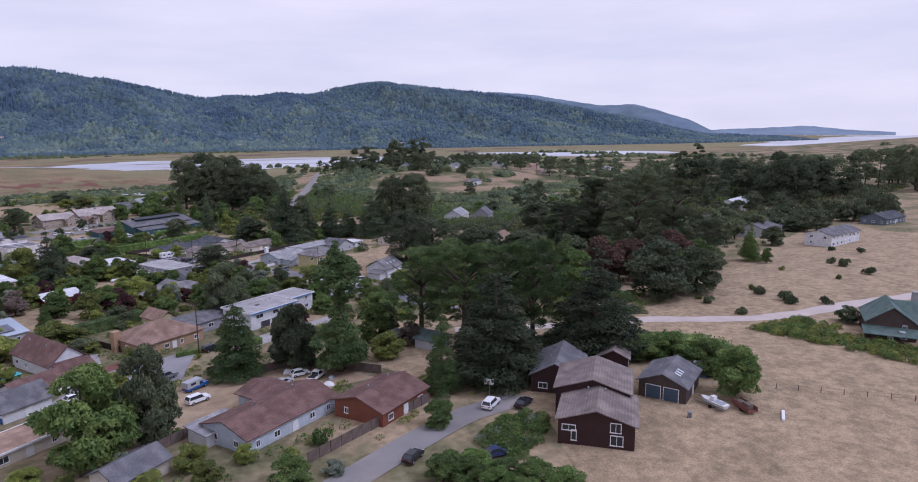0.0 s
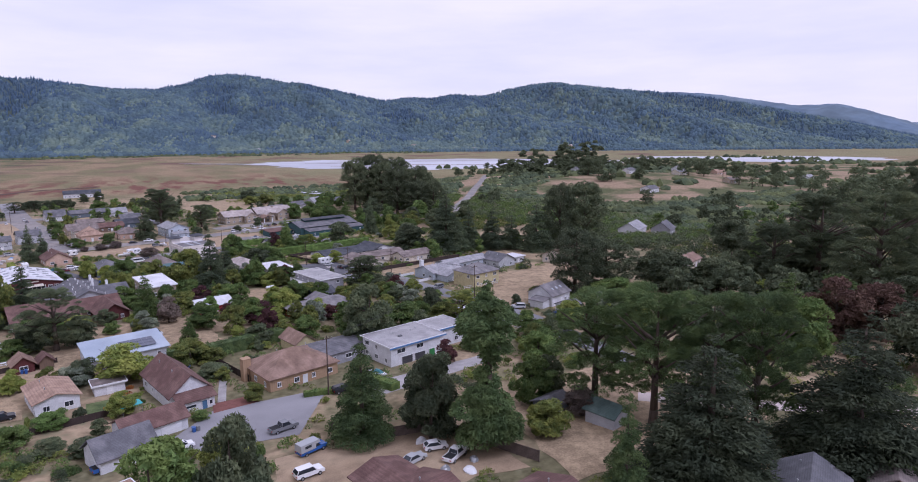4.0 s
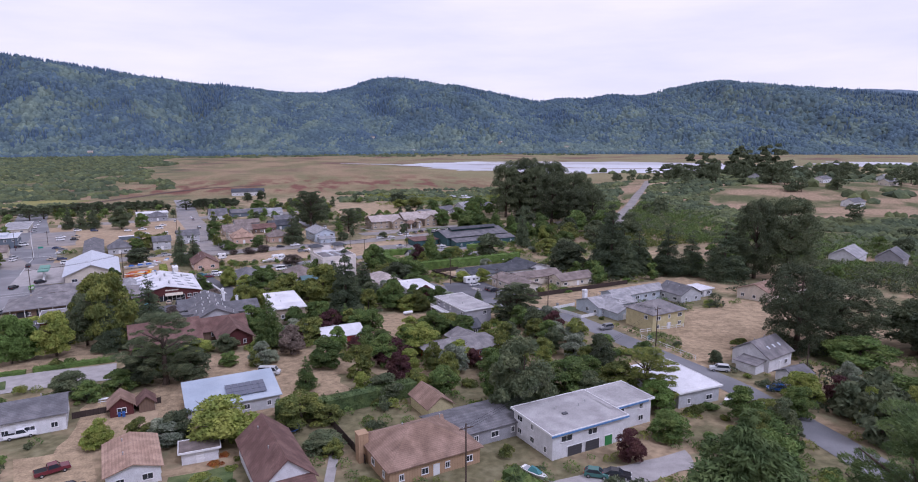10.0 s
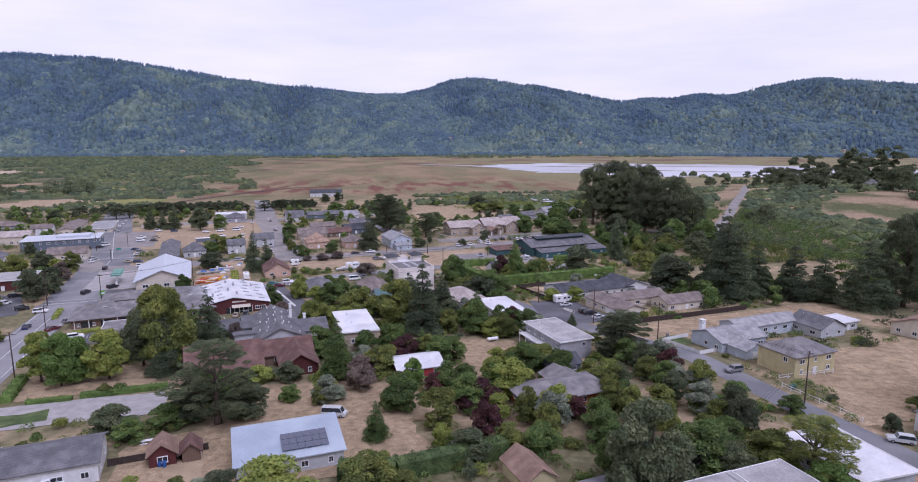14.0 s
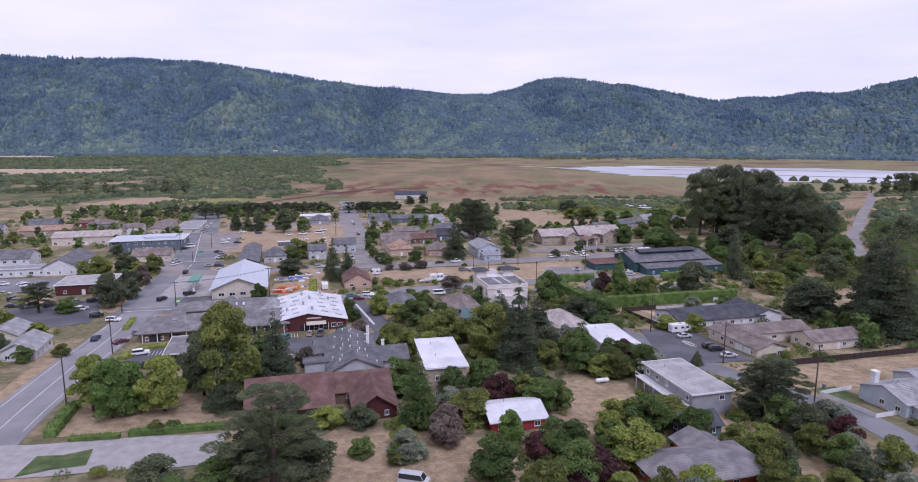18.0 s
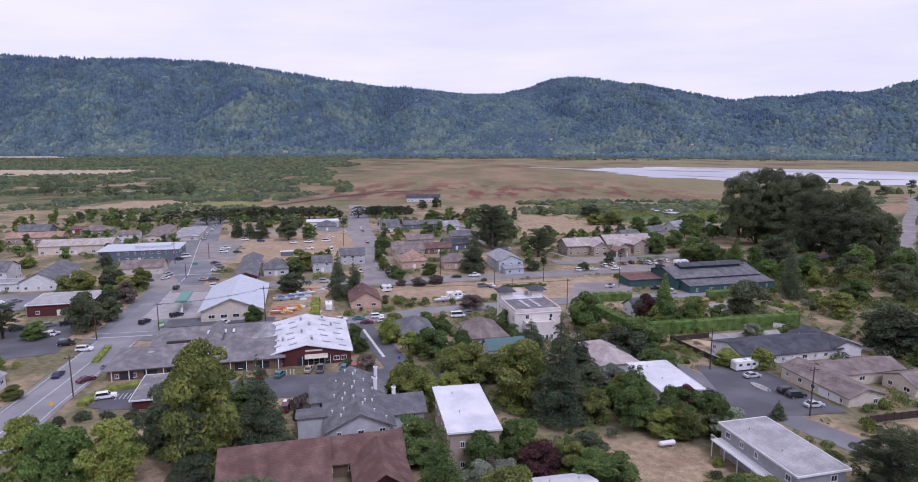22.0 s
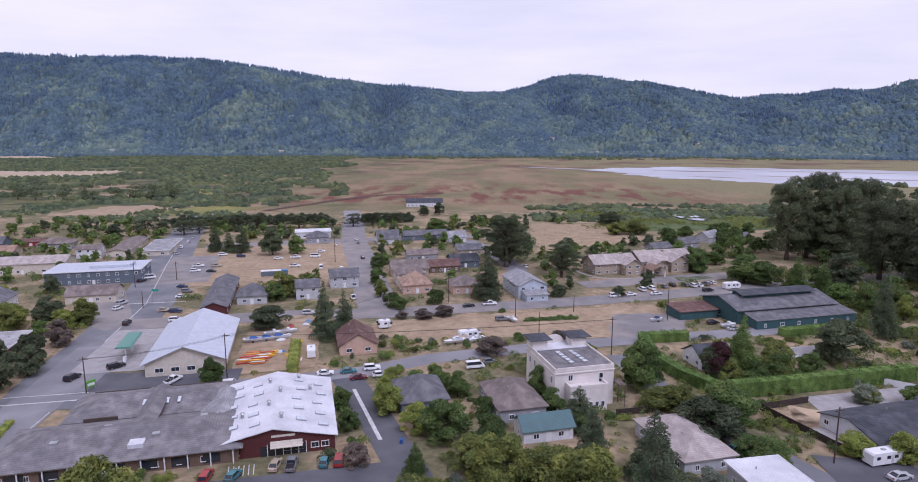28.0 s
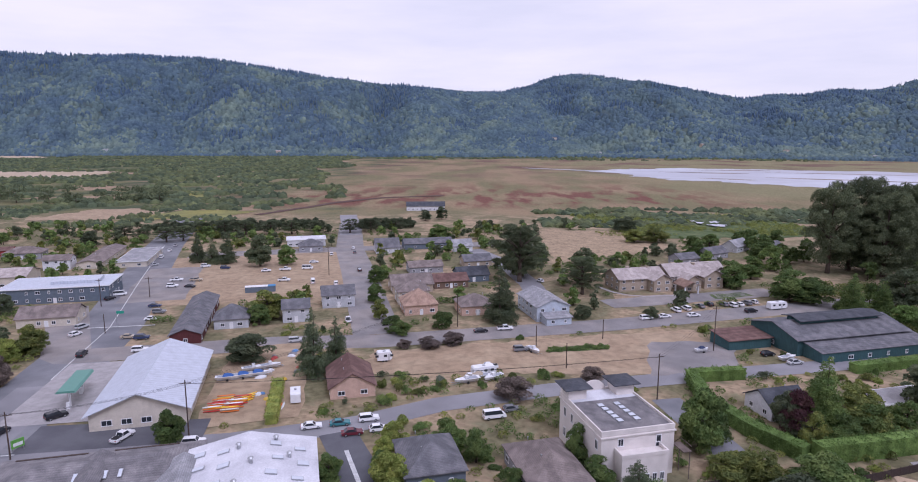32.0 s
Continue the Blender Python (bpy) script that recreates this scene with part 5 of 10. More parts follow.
sheet("ground_lawn_blue", (96, 52), (104, 54), (101, 63), (94, 61), MAT["lawn"], 0.14, label="small clipped front lawn")

sheet("ground_tan_yard", (72.5, 136), (77.5, 121), (82, 122), (79, 140), MAT["dirt"], 0.13, ragged=0.2, label="fenced bare tan yard")
sheet("pavement_terrace", (74.6, 128), (77.3, 121.5), (82, 123), (80.5, 130), MAT["concrete"], 0.15, label="pale concrete terrace")
sheet("road_rear_lot", (84, 138), (118, 146), (117, 154), (85, 147), MAT["concrete"], 0.12, label="pale concrete parking behind the long house")
sheet("road_shop_lot", (-80, 86), (-72, 85), (-72, 97), (-79, 97), MAT["asphalt_dark"], 0.125, label="dark asphalt shop parking")
for k in range(6):
    ribbon("road_paint_bay", [(-43 + k * 0.9, 108.0 + k * 0.22), (-44.1 + k * 0.9, 112.0 + k * 0.22)], 0.18, MAT["line"], 0.17, label="painted hatching in the car park")
for k in range(5):
    ribbon("road_paint_shop", [(-76 + k * 0.9, 91 + k * 0.2), (-77 + k * 0.9, 95 + k * 0.2)], 0.18, MAT["line"], 0.17, label="painted hatching by the shop wing")
# ---- the town's large buildings ----
hall = thing("store_hall", -78.5, 180.5, 104, "cream boat store with a wide pale metal roof", "hall")
hw = block(hall, 37, 20, 4.2, "gable", 4.0, "cream", "metal", over=1.0, windows="")
for k in (-6.5, -2.5, 1.5, 5.5):
    window(hw, 2.2, 1.3, side_pose(37, 20, "w", -k, 2.0))
for k in range(6):
    window(hw, 1.6, 1.2, side_pose(37, 20, "s", -14 + k * 5.4, 2.0))

cream = thing("creamery", -40.5, 131.5, 104, "red-brown hall with a low white roof and skylights", "hall")
cw = block(cream, 30, 24, 3.6, "gable", 2.6, "darkred", "white", over=0.6, windows="s", step=5)
# front of the hall: glazed entrance under a beige awning, a sign board and two pairs of windows
door(cw, side_pose(30, 24, "w", -2.6, 0.1) @ pose(0, 0.01, 0), 3.2, 2.4, MAT["glass"], "entrance_door", "glazed double entrance door")
part("awning", Shape().slab((-16.9, -5.6, 2.9), (-15.1, -5.6, 3.5), (-15.1, 0.6, 3.5), (-16.9, 0.6, 2.9), 0.12), WALL["cream"], cream)
part("sign_board", Shape().box(-15.1, -4.2, 4.3, -15.01, 0.4, 4.75), paint("pale_sign", (0.55, 0.5, 0.45), 0.6), cream, "small pale sign board")
for k in (-9.5, -7.4, 2.6, 5.0, 8.0, 10.0):
    window(cw, 1.6, 1.2, side_pose(30, 24, "w", -k, 1.9))
for i in range(5):
    for j in range(4):
        yy = (-9.4, -5.0, 4.2, 8.6)[j] + 0.5 * ((i * 7 + j * 3) % 3 - 1)
        skylight(cream, -11.5 + i * 5.3 + (j % 2) * 1.6, yy, 3.9 + 2.6 * (1 - abs(yy) / 12), -12 if yy > 0 else 12, (1.2, 1.6)[(i + j) % 2], 2.1)
for k, (vx, vy) in enumerate(((-10, -1.5), (-3.5, 1.2), (3.5, -1.0), (9.5, 1.5), (12.5, -5), (-6, 6.5), (6.5, -7.5))):
    part("roof_cowl", Shape().tube((vx, vy, 3.6 + 2.6 * (1 - abs(vy) / 12)), (vx, vy, 4.7 + 2.6 * (1 - abs(vy) / 12)), 0.35, 0.35, 10).tube((vx, vy, 4.7 + 2.6 * (1 - abs(vy) / 12)), (vx, vy, 5.0 + 2.6 * (1 - abs(vy) / 12)), 0.55, 0.3, 10), MAT["metal"], cream)
# shop front under the awning: dark panes between pale posts
for k in range(6):
    part("shop_window", Shape().box(-15.13, -6.2 + k * 1.5, 0.5, -15.02, -4.95 + k * 1.5, 2.5), MAT["glass"], cream)
    part("shop_post", Shape().box(-15.2, -6.35 + k * 1.5, -0.5, -15.02, -6.22 + k * 1.5, 2.9), MAT["white"], cream)
part("kerb", Shape().box(-17.6, -11.5, -0.6, -15.2, 11.5, 0.14), MAT["concrete"], cream, "pale concrete walkway")
west = thing("creamery_annex", -66, 117.5, 14, "long low grey-roofed annex with a hipped roof", "hall")
block(west, 43, 17, 3.2, "hip", 2.8, "brown", "midgrey", over=1.0, step=4)
part("roof_light", Shape().box(1.5, -6.6, 3.4, 4.3, -3.2, 5.05), ROOF["white"], west, "large pale roof light")
for k in range(11):
    part("porch_post", Shape().box(-20.5 + k * 4.1, -9.2, -0.8, -20.3 + k * 4.1, -9.0, 3.2), MAT["white"], west)
for k in range(7):
    part("shop_window", Shape().box(-18.6 + k * 5.6, -8.6, 0.6, -15.4 + k * 5.6, -8.51, 2.5), MAT["glass"], west)
rear = thing("creamery_annex", -69, 137, 14, "low grey-roofed rear annex with roof lights", "hall")
block(rear, 34, 15, 3.2, "hip", 2.4, "brown", "midgrey", over=0.8, step=4)
for k in range(4):
    skylight(rear, -2 + k * 2.4, -4.2, 4.9, 18, 0.7, 1.9)
ridge9 = thing("creamery_annex", -66.8, 130, 104, "narrow raised roof ridge of the annex", "hall")
block(ridge9, 20, 3.4, 5.0, "gable", 0.9, "brown", "midgrey", over=0.5, windows="")
porch7 = thing("entrance_porch", -50.5, 119.5, 14, "white-roofed entrance porch on dark walls", "porch")
block(porch7, 7, 5, 2.6, "shed", 0.7, "darkred", "white", over=0.4, windows="s")
for vx, vy in ((-12, -3), (-4, 2), (6, -3.5), (14, 3)):
    part("roof_unit", Shape().box(vx - 0.7, vy - 0.6, 3.6, vx + 0.7, vy + 0.6, 5.6), MAT["metal"], west)
for x0, x1, yy, z0 in ((-12.5, -6, -10.2, 4.3), (-15, -3, 6.6, 3.5), (1.5, 13, 6.9, 3.4)):
    part("parapet", Shape().box(x0, yy - 0.2, z0 - 0.6, x1, yy + 0.2, z0 + 0.6), WALL["darkbrown"], rear, "dark raised parapet")
low9 = house(-67.3, 93, 104, 15, 6.5, 2.6, "darkred", "midgrey", "low dark wing with a flat grey roof and red fascia", "flat", name="shop_wing", category="shop", windows="n")
part("fascia", Shape().box(-8.0, 3.75, 2.2, 8.0, 3.82, 2.9), paint("fascia_red", (0.25, 0.06, 0.05), 0.6), low9)
mid = thing("creamery_annex", -52.5, 133, 104, "pale-roofed link building with a hipped roof", "hall")
block(mid, 14, 9, 3.2, "gable", 2.2, "brown", "palegrey", over=0.4, windows="")

tower = thing("white_building", 27.3, 150.6, 104, "tall white stucco building with two roof towers", "building")
tw = block(tower, 19, 15, 9.6, "flat", 0, "stucco", "midgrey", over=-0.3, base=1.5, storeys=2, windows="", trim=False)
for fl, zz in enumerate((2.6, 7.0)):
    for k, kx in enumerate((-7.6, -4.2, -0.6, 3.4, 6.8)):
        if (fl, k) not in ((1, 1), (0, 0)):
            for side in "ns":
                window(tw, 1.1, 1.9, side_pose(19, 15, side, kx, zz))
par = Shape()
par.box(-9.55, -7.55, 9.4, 9.55, -7.25, 10.3).box(-9.55, 7.25, 9.4, 9.55, 7.55, 10.3).box(-9.55, -7.25, 9.4, -9.25, 7.25, 10.3).box(9.25, -7.25, 9.4, 9.55, 7.25, 10.3)
part("parapet", par, WALL["stucco"], tower)
for yy in (-5.4, 5.4):
    part("roof_tower", Shape().box(5.6, yy - 2.0, 9.6, 9.6, yy + 2.0, 12.2), WALL["stucco"], tower)
    part("tower_roof", hip_roof(4.2, 4.2, 12.2, 1.0, 0.9).mesh("tower_roof"), ROOF["dark"], tower, at=pose(7.6, yy, 0))
part("rear_wing", Shape().box(-12.5, -4.5, -1.5, -9.4, 4.8, 6.2), WALL["stucco"], tower)
part("wing_parapet", Shape().box(-12.6, -4.6, 6.2, -12.3, 4.9, 6.9).box(-12.3, -4.6, 6.2, -9.4, -4.3, 6.9).box(-12.3, 4.6, 6.2, -9.4, 4.9, 6.9), WALL["stucco"], tower)
for k in (-3.4, -1.9, -0.4):
    window(tw, 0.95, 1.5, pose(-12.5, k, 2.0, 0, 0, 90))
door(tw, pose(-12.51, 3.4, 0, 0, 0, 90), 1.0, 2.2)
for k, ww in ((3.6, 1.2), (-4.2, 1.1)):
    window(tw, ww, 1.5, pose(-9.5, k, 7.8, 0, 0, 90))
door(tw, pose(-9.51, -4.2, 6.25, 0, 0, 90), 1.0, 2.1, MAT["glass"], "door", "glazed terrace door")
for row_y in (-2.0, 1.6):
    for k in range(5):
        skylight(tower, -5.2 + k * 1.75, row_y + 0.12 * k, 9.9, 0, 1.3, 1.2)
part("roof_apron", Shape().box(4.4, -7.2, 9.83, 9.2, 7.2, 9.92), ROOF["white"], tower, "white coated roof between the towers")
arch = [(9.3, 2.6 * math.cos(a * math.pi / 12), 10.2 + 1.9 * math.sin(a * math.pi / 12)) for a in range(13)]
part("pediment", Shape().prism(arch, [(9.56, p[1], p[2]) for p in arch]), WALL["stucco"], tower, "half-round stucco pediment")
part("cornice", Shape().box(-9.75, -7.75, 8.9, 9.75, -7.5, 9.15).box(-9.75, 7.5, 8.9, 9.75, 7.75, 9.15).box(-9.75, -7.5, 8.9, -9.5, 7.5, 9.15), WALL["stucco"], tower)
steps = Shape()
for k in range(22):
    steps.box(-9.0 + k * 0.3, -9.3, 5.9 - k * 0.27, -8.7 + k * 0.3, -8.0, 6.0 - k * 0.27)
steps.box(-12.6, -9.3, 5.9, -9.0, -7.6, 6.05)
for px, py, pz in ((-12.4, -9.2, 5.9), (-9.1, -9.2, 5.9), (-6, -9.2, 3.2), (-3.4, -9.2, 0.9)):
    steps.box(px, py, -1.5, px + 0.14, py + 0.14, pz)
part("outside_stair", steps, MAT["wood"], tower, "grey timber outside stair")
hand = Shape().prism([(-9, -9.3, 6.8), (-9, -9.24, 6.8), (-9, -9.24, 6.95), (-9, -9.3, 6.95)], [(-2.4, -9.3, 0.9), (-2.4, -9.24, 0.9), (-2.4, -9.24, 1.05), (-2.4, -9.3, 1.05)])
hand.box(-12.6, -9.3, 6.85, -9.0, -9.24, 7.0)
part("stair_rail", hand, MAT["wood"], tower)

barn = thing("community_barn", 112.5, 223.5, 14, "dark teal community barn with a grey roof and lantern", "barn")
block(barn, 40, 20, 5.2, "gable", 2.6, "teal", "grey", over=0.9, step=5)
part("lantern", Shape().prism([(-13, -3, 6.8), (16, -3, 6.8), (16, 3, 6.8), (-13, 3, 6.8)], [(-13, -2.6, 8.6), (16, -2.6, 8.6), (16, 2.6, 8.6), (-13, 2.6, 8.6)]), WALL["teal"], barn)
part("lantern_roof", gable_roof(30, 7, 8.4, 0.7, 0.6), ROOF["dark"], barn, at=pose(1.5, 0, 0))
block(barn, 40, 7, 3.2, "shed", 1.2, "teal", "grey", pose(2, -13.6, 0), over=0.3, windows="s", step=6)
shed_wing = thing("open_shed", 84, 219, 14, "open teal shed with a rust-red roof on posts", "shed")
block(shed_wing, 15, 9, 3.0, "shed", 0.8, "teal", "brown", over=0.5, windows="", m=pose(0, 1, 0))

inn = thing("inn", 92, 306, 14, "two-storey beige inn with several gabled wings", "inn")
block(inn, 21, 13, 5.6, "gable", 3.0, "beige", "paletan", pose(-21.6, -3.9, 0), over=0.9, storeys=2, step=3.4)
block(inn, 27, 14, 5.8, "gable", 3.6, "beige", "paletan", pose(5.3, -3.4, 0), over=0.9, storeys=2, step=3.6)
block(inn, 11, 8, 5.4, "gable", 2.4, "beige", "paletan", pose(-14.8, -9.6, 0, 0, 0, 90), over=0.7, storeys=2, windows="wn", step=3.0)
block(inn, 8, 6, 4.6, "shed", 1.0, "beige", "paletan", pose(-8.5, -7.6, 0), over=0.4, storeys=2, windows="s", step=3.0)
block(inn, 10, 7.5, 4.8, "gable", 2.2, "beige", "paletan", pose(-1.8, -12.2, 0, 0, 0, 90), over=0.7, storeys=2, windows="ws", step=3.0)
block(inn, 11, 9, 5.6, "gable", 2.6, "beige", "paletan", pose(10.0, -9.0, 0, 0, 0, 90), over=0.8, storeys=2, windows="ws", step=3.0)
block(inn, 9, 9, 5.4, "gable", 2.4, "beige", "paletan", pose(17.0, -4.0, 0, 0, 0, 90), over=0.8, storeys=2, windows="w", step=3.0)
for cx, cy, cz in ((-24, -1.5, 8.0), (-16, -3.9, 8.2), (-2, -1.5, 8.6), (6, -4.5, 8.8), (13, -3.4, 8.6)):
    part("roof_vent_box", Shape().box(cx - 0.6, cy - 0.6, cz - 1.2, cx + 0.6, cy + 0.6, cz + 0.7).box(cx - 0.8, cy - 0.8, cz + 0.7, cx + 0.8, cy + 0.8, cz + 0.85), WALL["beige"], inn)
ribbon("pavement_inn_path", [(56, 298), (60, 288), (65, 282), (72, 280), (82, 282), (88, 280)], 1.6, MAT["concrete"], 0.16, step=2, label="pale curving path before the inn")
sheet("ground_inn_slope", (57, 268), (84, 274), (86, 282), (60, 284), MAT["straw"], 0.1, ragged=0.8, label="dry planted slope before the inn")
sheet("ground_inn_lawn", (99, 276), (116, 281), (114, 287), (99, 283), MAT["lawn"], 0.14, ragged=0.5, label="terraced green lawn beside the inn")
for k in range(4):
    ribbon("pavement_inn_terrace", [(100, 277.5 + k * 1.6), (114, 281.5 + k * 1.5)], 0.35, MAT["concrete"], 0.3, label="low pale terrace kerb")
porch = thing("inn_porch", 91, 287, 14, "gabled entrance porch on pale posts", "porch")
part("roof", gable_roof(8, 7, 3.6, 1.6, 0.5), ROOF["tanbrown"], porch, at=pose(0, 0, 0, 0, 0, 90))
for sx in (-3, 3):
    for sy in (-3.4, 3.4):
        part("post", Shape().box(sx - 0.25, sy - 0.25, -0.6, sx + 0.25, sy + 0.25, 3.7), MAT["white"], porch)

greyh = house(27, 255, 104, 20, 12, 5.4, "blue", "palegrey", "two-storey grey-blue house with a pale roof", storeys=2, pitch=0.42)
block(greyh, 9, 6, 2.8, "shed", 0.8, "blue", "palegrey", pose(-12.4, 0, 0, 0, 0, -90), windows="s")
house(-31.5, 186, 104, 15, 11, 3.0, "pink", "brown", "small house with a dark brown roof and pale end wall", pitch=0.6)
house(-81, 241, 14, 11, 10, 3.2, "palegrey", "grey", "small pale house with a hipped grey roof", "hip", 0.8)
house(-18.5, 259, 14, 12, 12, 3.6, "pink", "tan", "pink cottage with a hipped tan roof", "hip", 0.8)
house(12.5, 141, 104, 16, 11, 3.2, "grey", "taupe", "bungalow with a brown-grey hipped roof", "hip", 0.6)
house(-9.5, 144, 104, 14, 11, 3.2, "greyblue", "grey", "bungalow with a grey hipped roof", "hip", 0.6)
house(18, 126, 14, 11, 6, 3.0, "white", "teal", "small house with a teal metal roof", pitch=0.7)
house(45.2, 119, 104, 18, 11, 3.0, "palegrey", "paletan", "bungalow with a pale tan hipped roof", "hip", 0.45)
longn = house(97, 127.5, 14, 32, 15, 2.8, "white", "dark", "long white bungalow with a dark blue-grey roof", pitch=0.26)
block(longn, 16, 11, 2.8, "gable", 1.9, "white", "dark", pose(17.5, 0.5, 0, 0, 0, 90), windows="sn")
long2 = house(96.3, 98.5, 104, 21, 10, 2.9, "cream", "taupe", "long cream bungalow with a grey-brown roof and garage doors", pitch=0.34)
block(long2, 22, 9, 2.9, "gable", 1.6, "cream", "taupe", pose(6, -13, 0, 0, 0, 90), windows="sn")
for k in (-3.2, -6.6):
    door(long2, side_pose(21, 10, "n", k, 0.05) @ pose(0, 0.01, 0), 2.8, 2.1, MAT["white"], "garage_door")
house(121, 100, 14, 17, 9, 3.0, "cream", "taupe", "small cream house with a grey-brown roof", pitch=0.4)
lw = house(55.2, 98.1, 100, 18, 10, 3.8, "palegrey", "white", "low house with a flat white roof", "flat")
house(6.2, 67, 100, 20, 9, 7.8, "beige", "white", "tall house with a flat white roof", "flat", storeys=2)

resort = thing("lodge", -17, 78, 104, "rambling grey-shingled lodge with white chimneys", "lodge")
block(resort, 25, 12.5, 4.8, "gable", 2.9, "palegrey", "grey", storeys=2, over=0.7)
block(resort, 15, 8, 4.6, "gable", 2.2, "palegrey", "grey", pose(6.5, 1.5, 0, 0, 0, 90), storeys=2, over=0.6)
block(resort, 11, 8.5, 4.6, "gable", 2.2, "palegrey", "grey", pose(-3.0, -8, 0, 0, 0, 90), storeys=2, over=0.6)
block(resort, 8, 6, 4.2, "shed", 0.9, "palegrey", "grey", pose(-3.5, 8.0, 0, 0, 0, 90), storeys=2, windows="sw", over=0.4)
for cx, cy in ((3.4, -4.6), (-2.7, -7.8), (10, -5.4)):
    chimney(resort, cx, cy, 4.5, 8.3, MAT["white"], 0.75)
    part("chimney_cap", Shape().tube((cx, cy, 8.4), (cx, cy, 8.8), 0.18, 0.18, 8), MAT["metal"], resort)
white_vent = Shape().tube((0, 0, -0.3), (0, 0, 0.5), 0.13, 0.13, 6).tube((0, 0, 0.5), (0, 0, 0.62), 0.22, 0.16, 6).mesh("vent_pipe")
for k in range(26):
    vx, vy = -11 + (k * 5.17) % 22.5, -5.2 + (k * 3.71) % 10.4
    part("vent_pipe", white_vent, MAT["white"], resort, at=pose(vx, vy, 5.0 + 2.9 * (1 - abs(vy) / 6.25)))
part("balcony", Shape().box(-14.8, -4.5, 2.3, -12.6, 3.5, 2.5), MAT["wood"], resort, "timber balcony floor")
rails = Shape().box(-14.8, -4.5, 3.35, -14.7, 3.5, 3.45)
for k in range(21):
    rails.box(-14.78, -4.5 + k * 0.4, 2.5, -14.72, -4.44 + k * 0.4, 3.35)
part("railing", rails, MAT["white"], resort)

church = thing("church", -26.5, 52, 14, "brown timber church hall with a broad shingle roof", "church")
block(church, 17, 15, 3.0, "gable", 4.2, "brown", "brown", over=0.8)
block(church, 15, 9, 2.8, "gable", 2.6, "brown", "brown", pose(14.5, 3.5, 0), over=0.6)
block(church, 12, 8.5, 2.8, "gable", 2.9, "darkred", "brown", pose(17.5, -5.5, 0, 0, 0, 90), over=0.8, windows="w")

house(21.5, 44, 12, 11.5, 10, 2.4, "red", "white", "red shed with a white low-pitched roof", name="shed", category="shed", pitch=0.3, windows="s")
two = house(61.8, 55, 104, 19, 9.5, 5.6, "grey", "gravel", "two-storey grey house with a flat gravel roof and white balcony", "flat", storeys=2)
deck = Shape().box(-9, 4.75, 2.75, 9.5, 7.0, 2.95)
part("balcony", deck, MAT["white"], two)
for k in range(6):
    part("post", Shape().box(-8.9 + k * 3.6, 6.8, -1, -8.75 + k * 3.6, 6.95, 2.75), MAT["white"], two)
rail = Shape().box(-9, 6.9, 3.85, 9.5, 7.0, 3.95)
for k in range(38):
    rail.box(-9 + k * 0.5, 6.92, 2.95, -8.95 + k * 0.5, 6.98, 3.85)
part("railing", rail, MAT["white"], two)
stair = Shape()
for k in range(14):
    stair.box(-9.6 - k * 0.28, 5.2, 2.7 - k * 0.2, -9.3 - k * 0.28, 6.6, 2.78 - k * 0.2)
stair.prism([(-9.2, 6.6, 2.5), (-13.4, 6.6, -0.5), (-13.4, 6.6, -0.1), (-9.2, 6.6, 3.9)], [(-9.2, 6.7, 2.5), (-13.4, 6.7, -0.5), (-13.4, 6.7, 0.9), (-9.2, 6.7, 3.9)])
part("stair", stair, MAT["white"], two)
house(57.5, 38.5, 14, 8, 6.5, 2.5, "greyblue", "dark", "small dark garden pavilion", name="pavilion", category="pavilion", pitch=0.5, vents=0)

solar = house(-4.8, 1, 12, 18, 11, 2.9, "palegrey", "bluegrey", "low building with a pale blue-grey roof and solar panels", "shed", 0.16, name="outbuilding", category="building", door_side="", vents=0)
for i in range(6):
    for j in range(3):
        pm = Shape().box(-0.64, -0.8, 0.0, 0.64, 0.8, 0.06)
        part("solar_panel", WIN.setdefault("pv", pm.mesh("solar_panel")), paint("solar_glass", (0.09, 0.10, 0.14), 0.2), solar,
             at=pose(-0.6 + i * 1.34, -3.2 + j * 1.68, 3.4 + (2.8 + j * 1.68) * 0.145, 8.2))
house(-27, 4, 104, 5, 4.4, 2.4, "darkred", "tanbrown", "small dark red hut with a brown gabled roof", name="hut", category="hut", pitch=0.8, windows="w", vents=0)
house(-22.3, 4.5, 104, 4, 3, 2.2, "brown", "brown", "small brown hut with a gabled roof", name="hut", category="hut", pitch=0.9, windows="w", vents=0)
house(-48.5, 0.5, 14, 24, 11, 3.6, "white", "grey", "long white house with a low grey roof", pitch=0.35)
house(35.8, -13.5, 104, 8.5, 5.5, 2.7, "yellow", "tanbrown", "yellow-tan garden shed with a brown gabled roof", name="shed", category="shed", pitch=0.7, windows="s", vents=0)
orange = house(51.2, 19.5, 13, 19, 9, 2.9, "orange", "midgrey", "orange bungalow with a low grey hipped roof", "hip", 0.42, over=1.3)
block(orange, 8, 7, 2.8, "gable", 1.5, "orange", "midgrey", pose(4.5, 5.5, 0, 0, 0, 90), over=0.8, windows="")
part("terrace", Shape().box(-8.0, -8.6, -0.6, 4.0, -4.6, 0.18), MAT["concrete"], orange, "pale paved terrace")
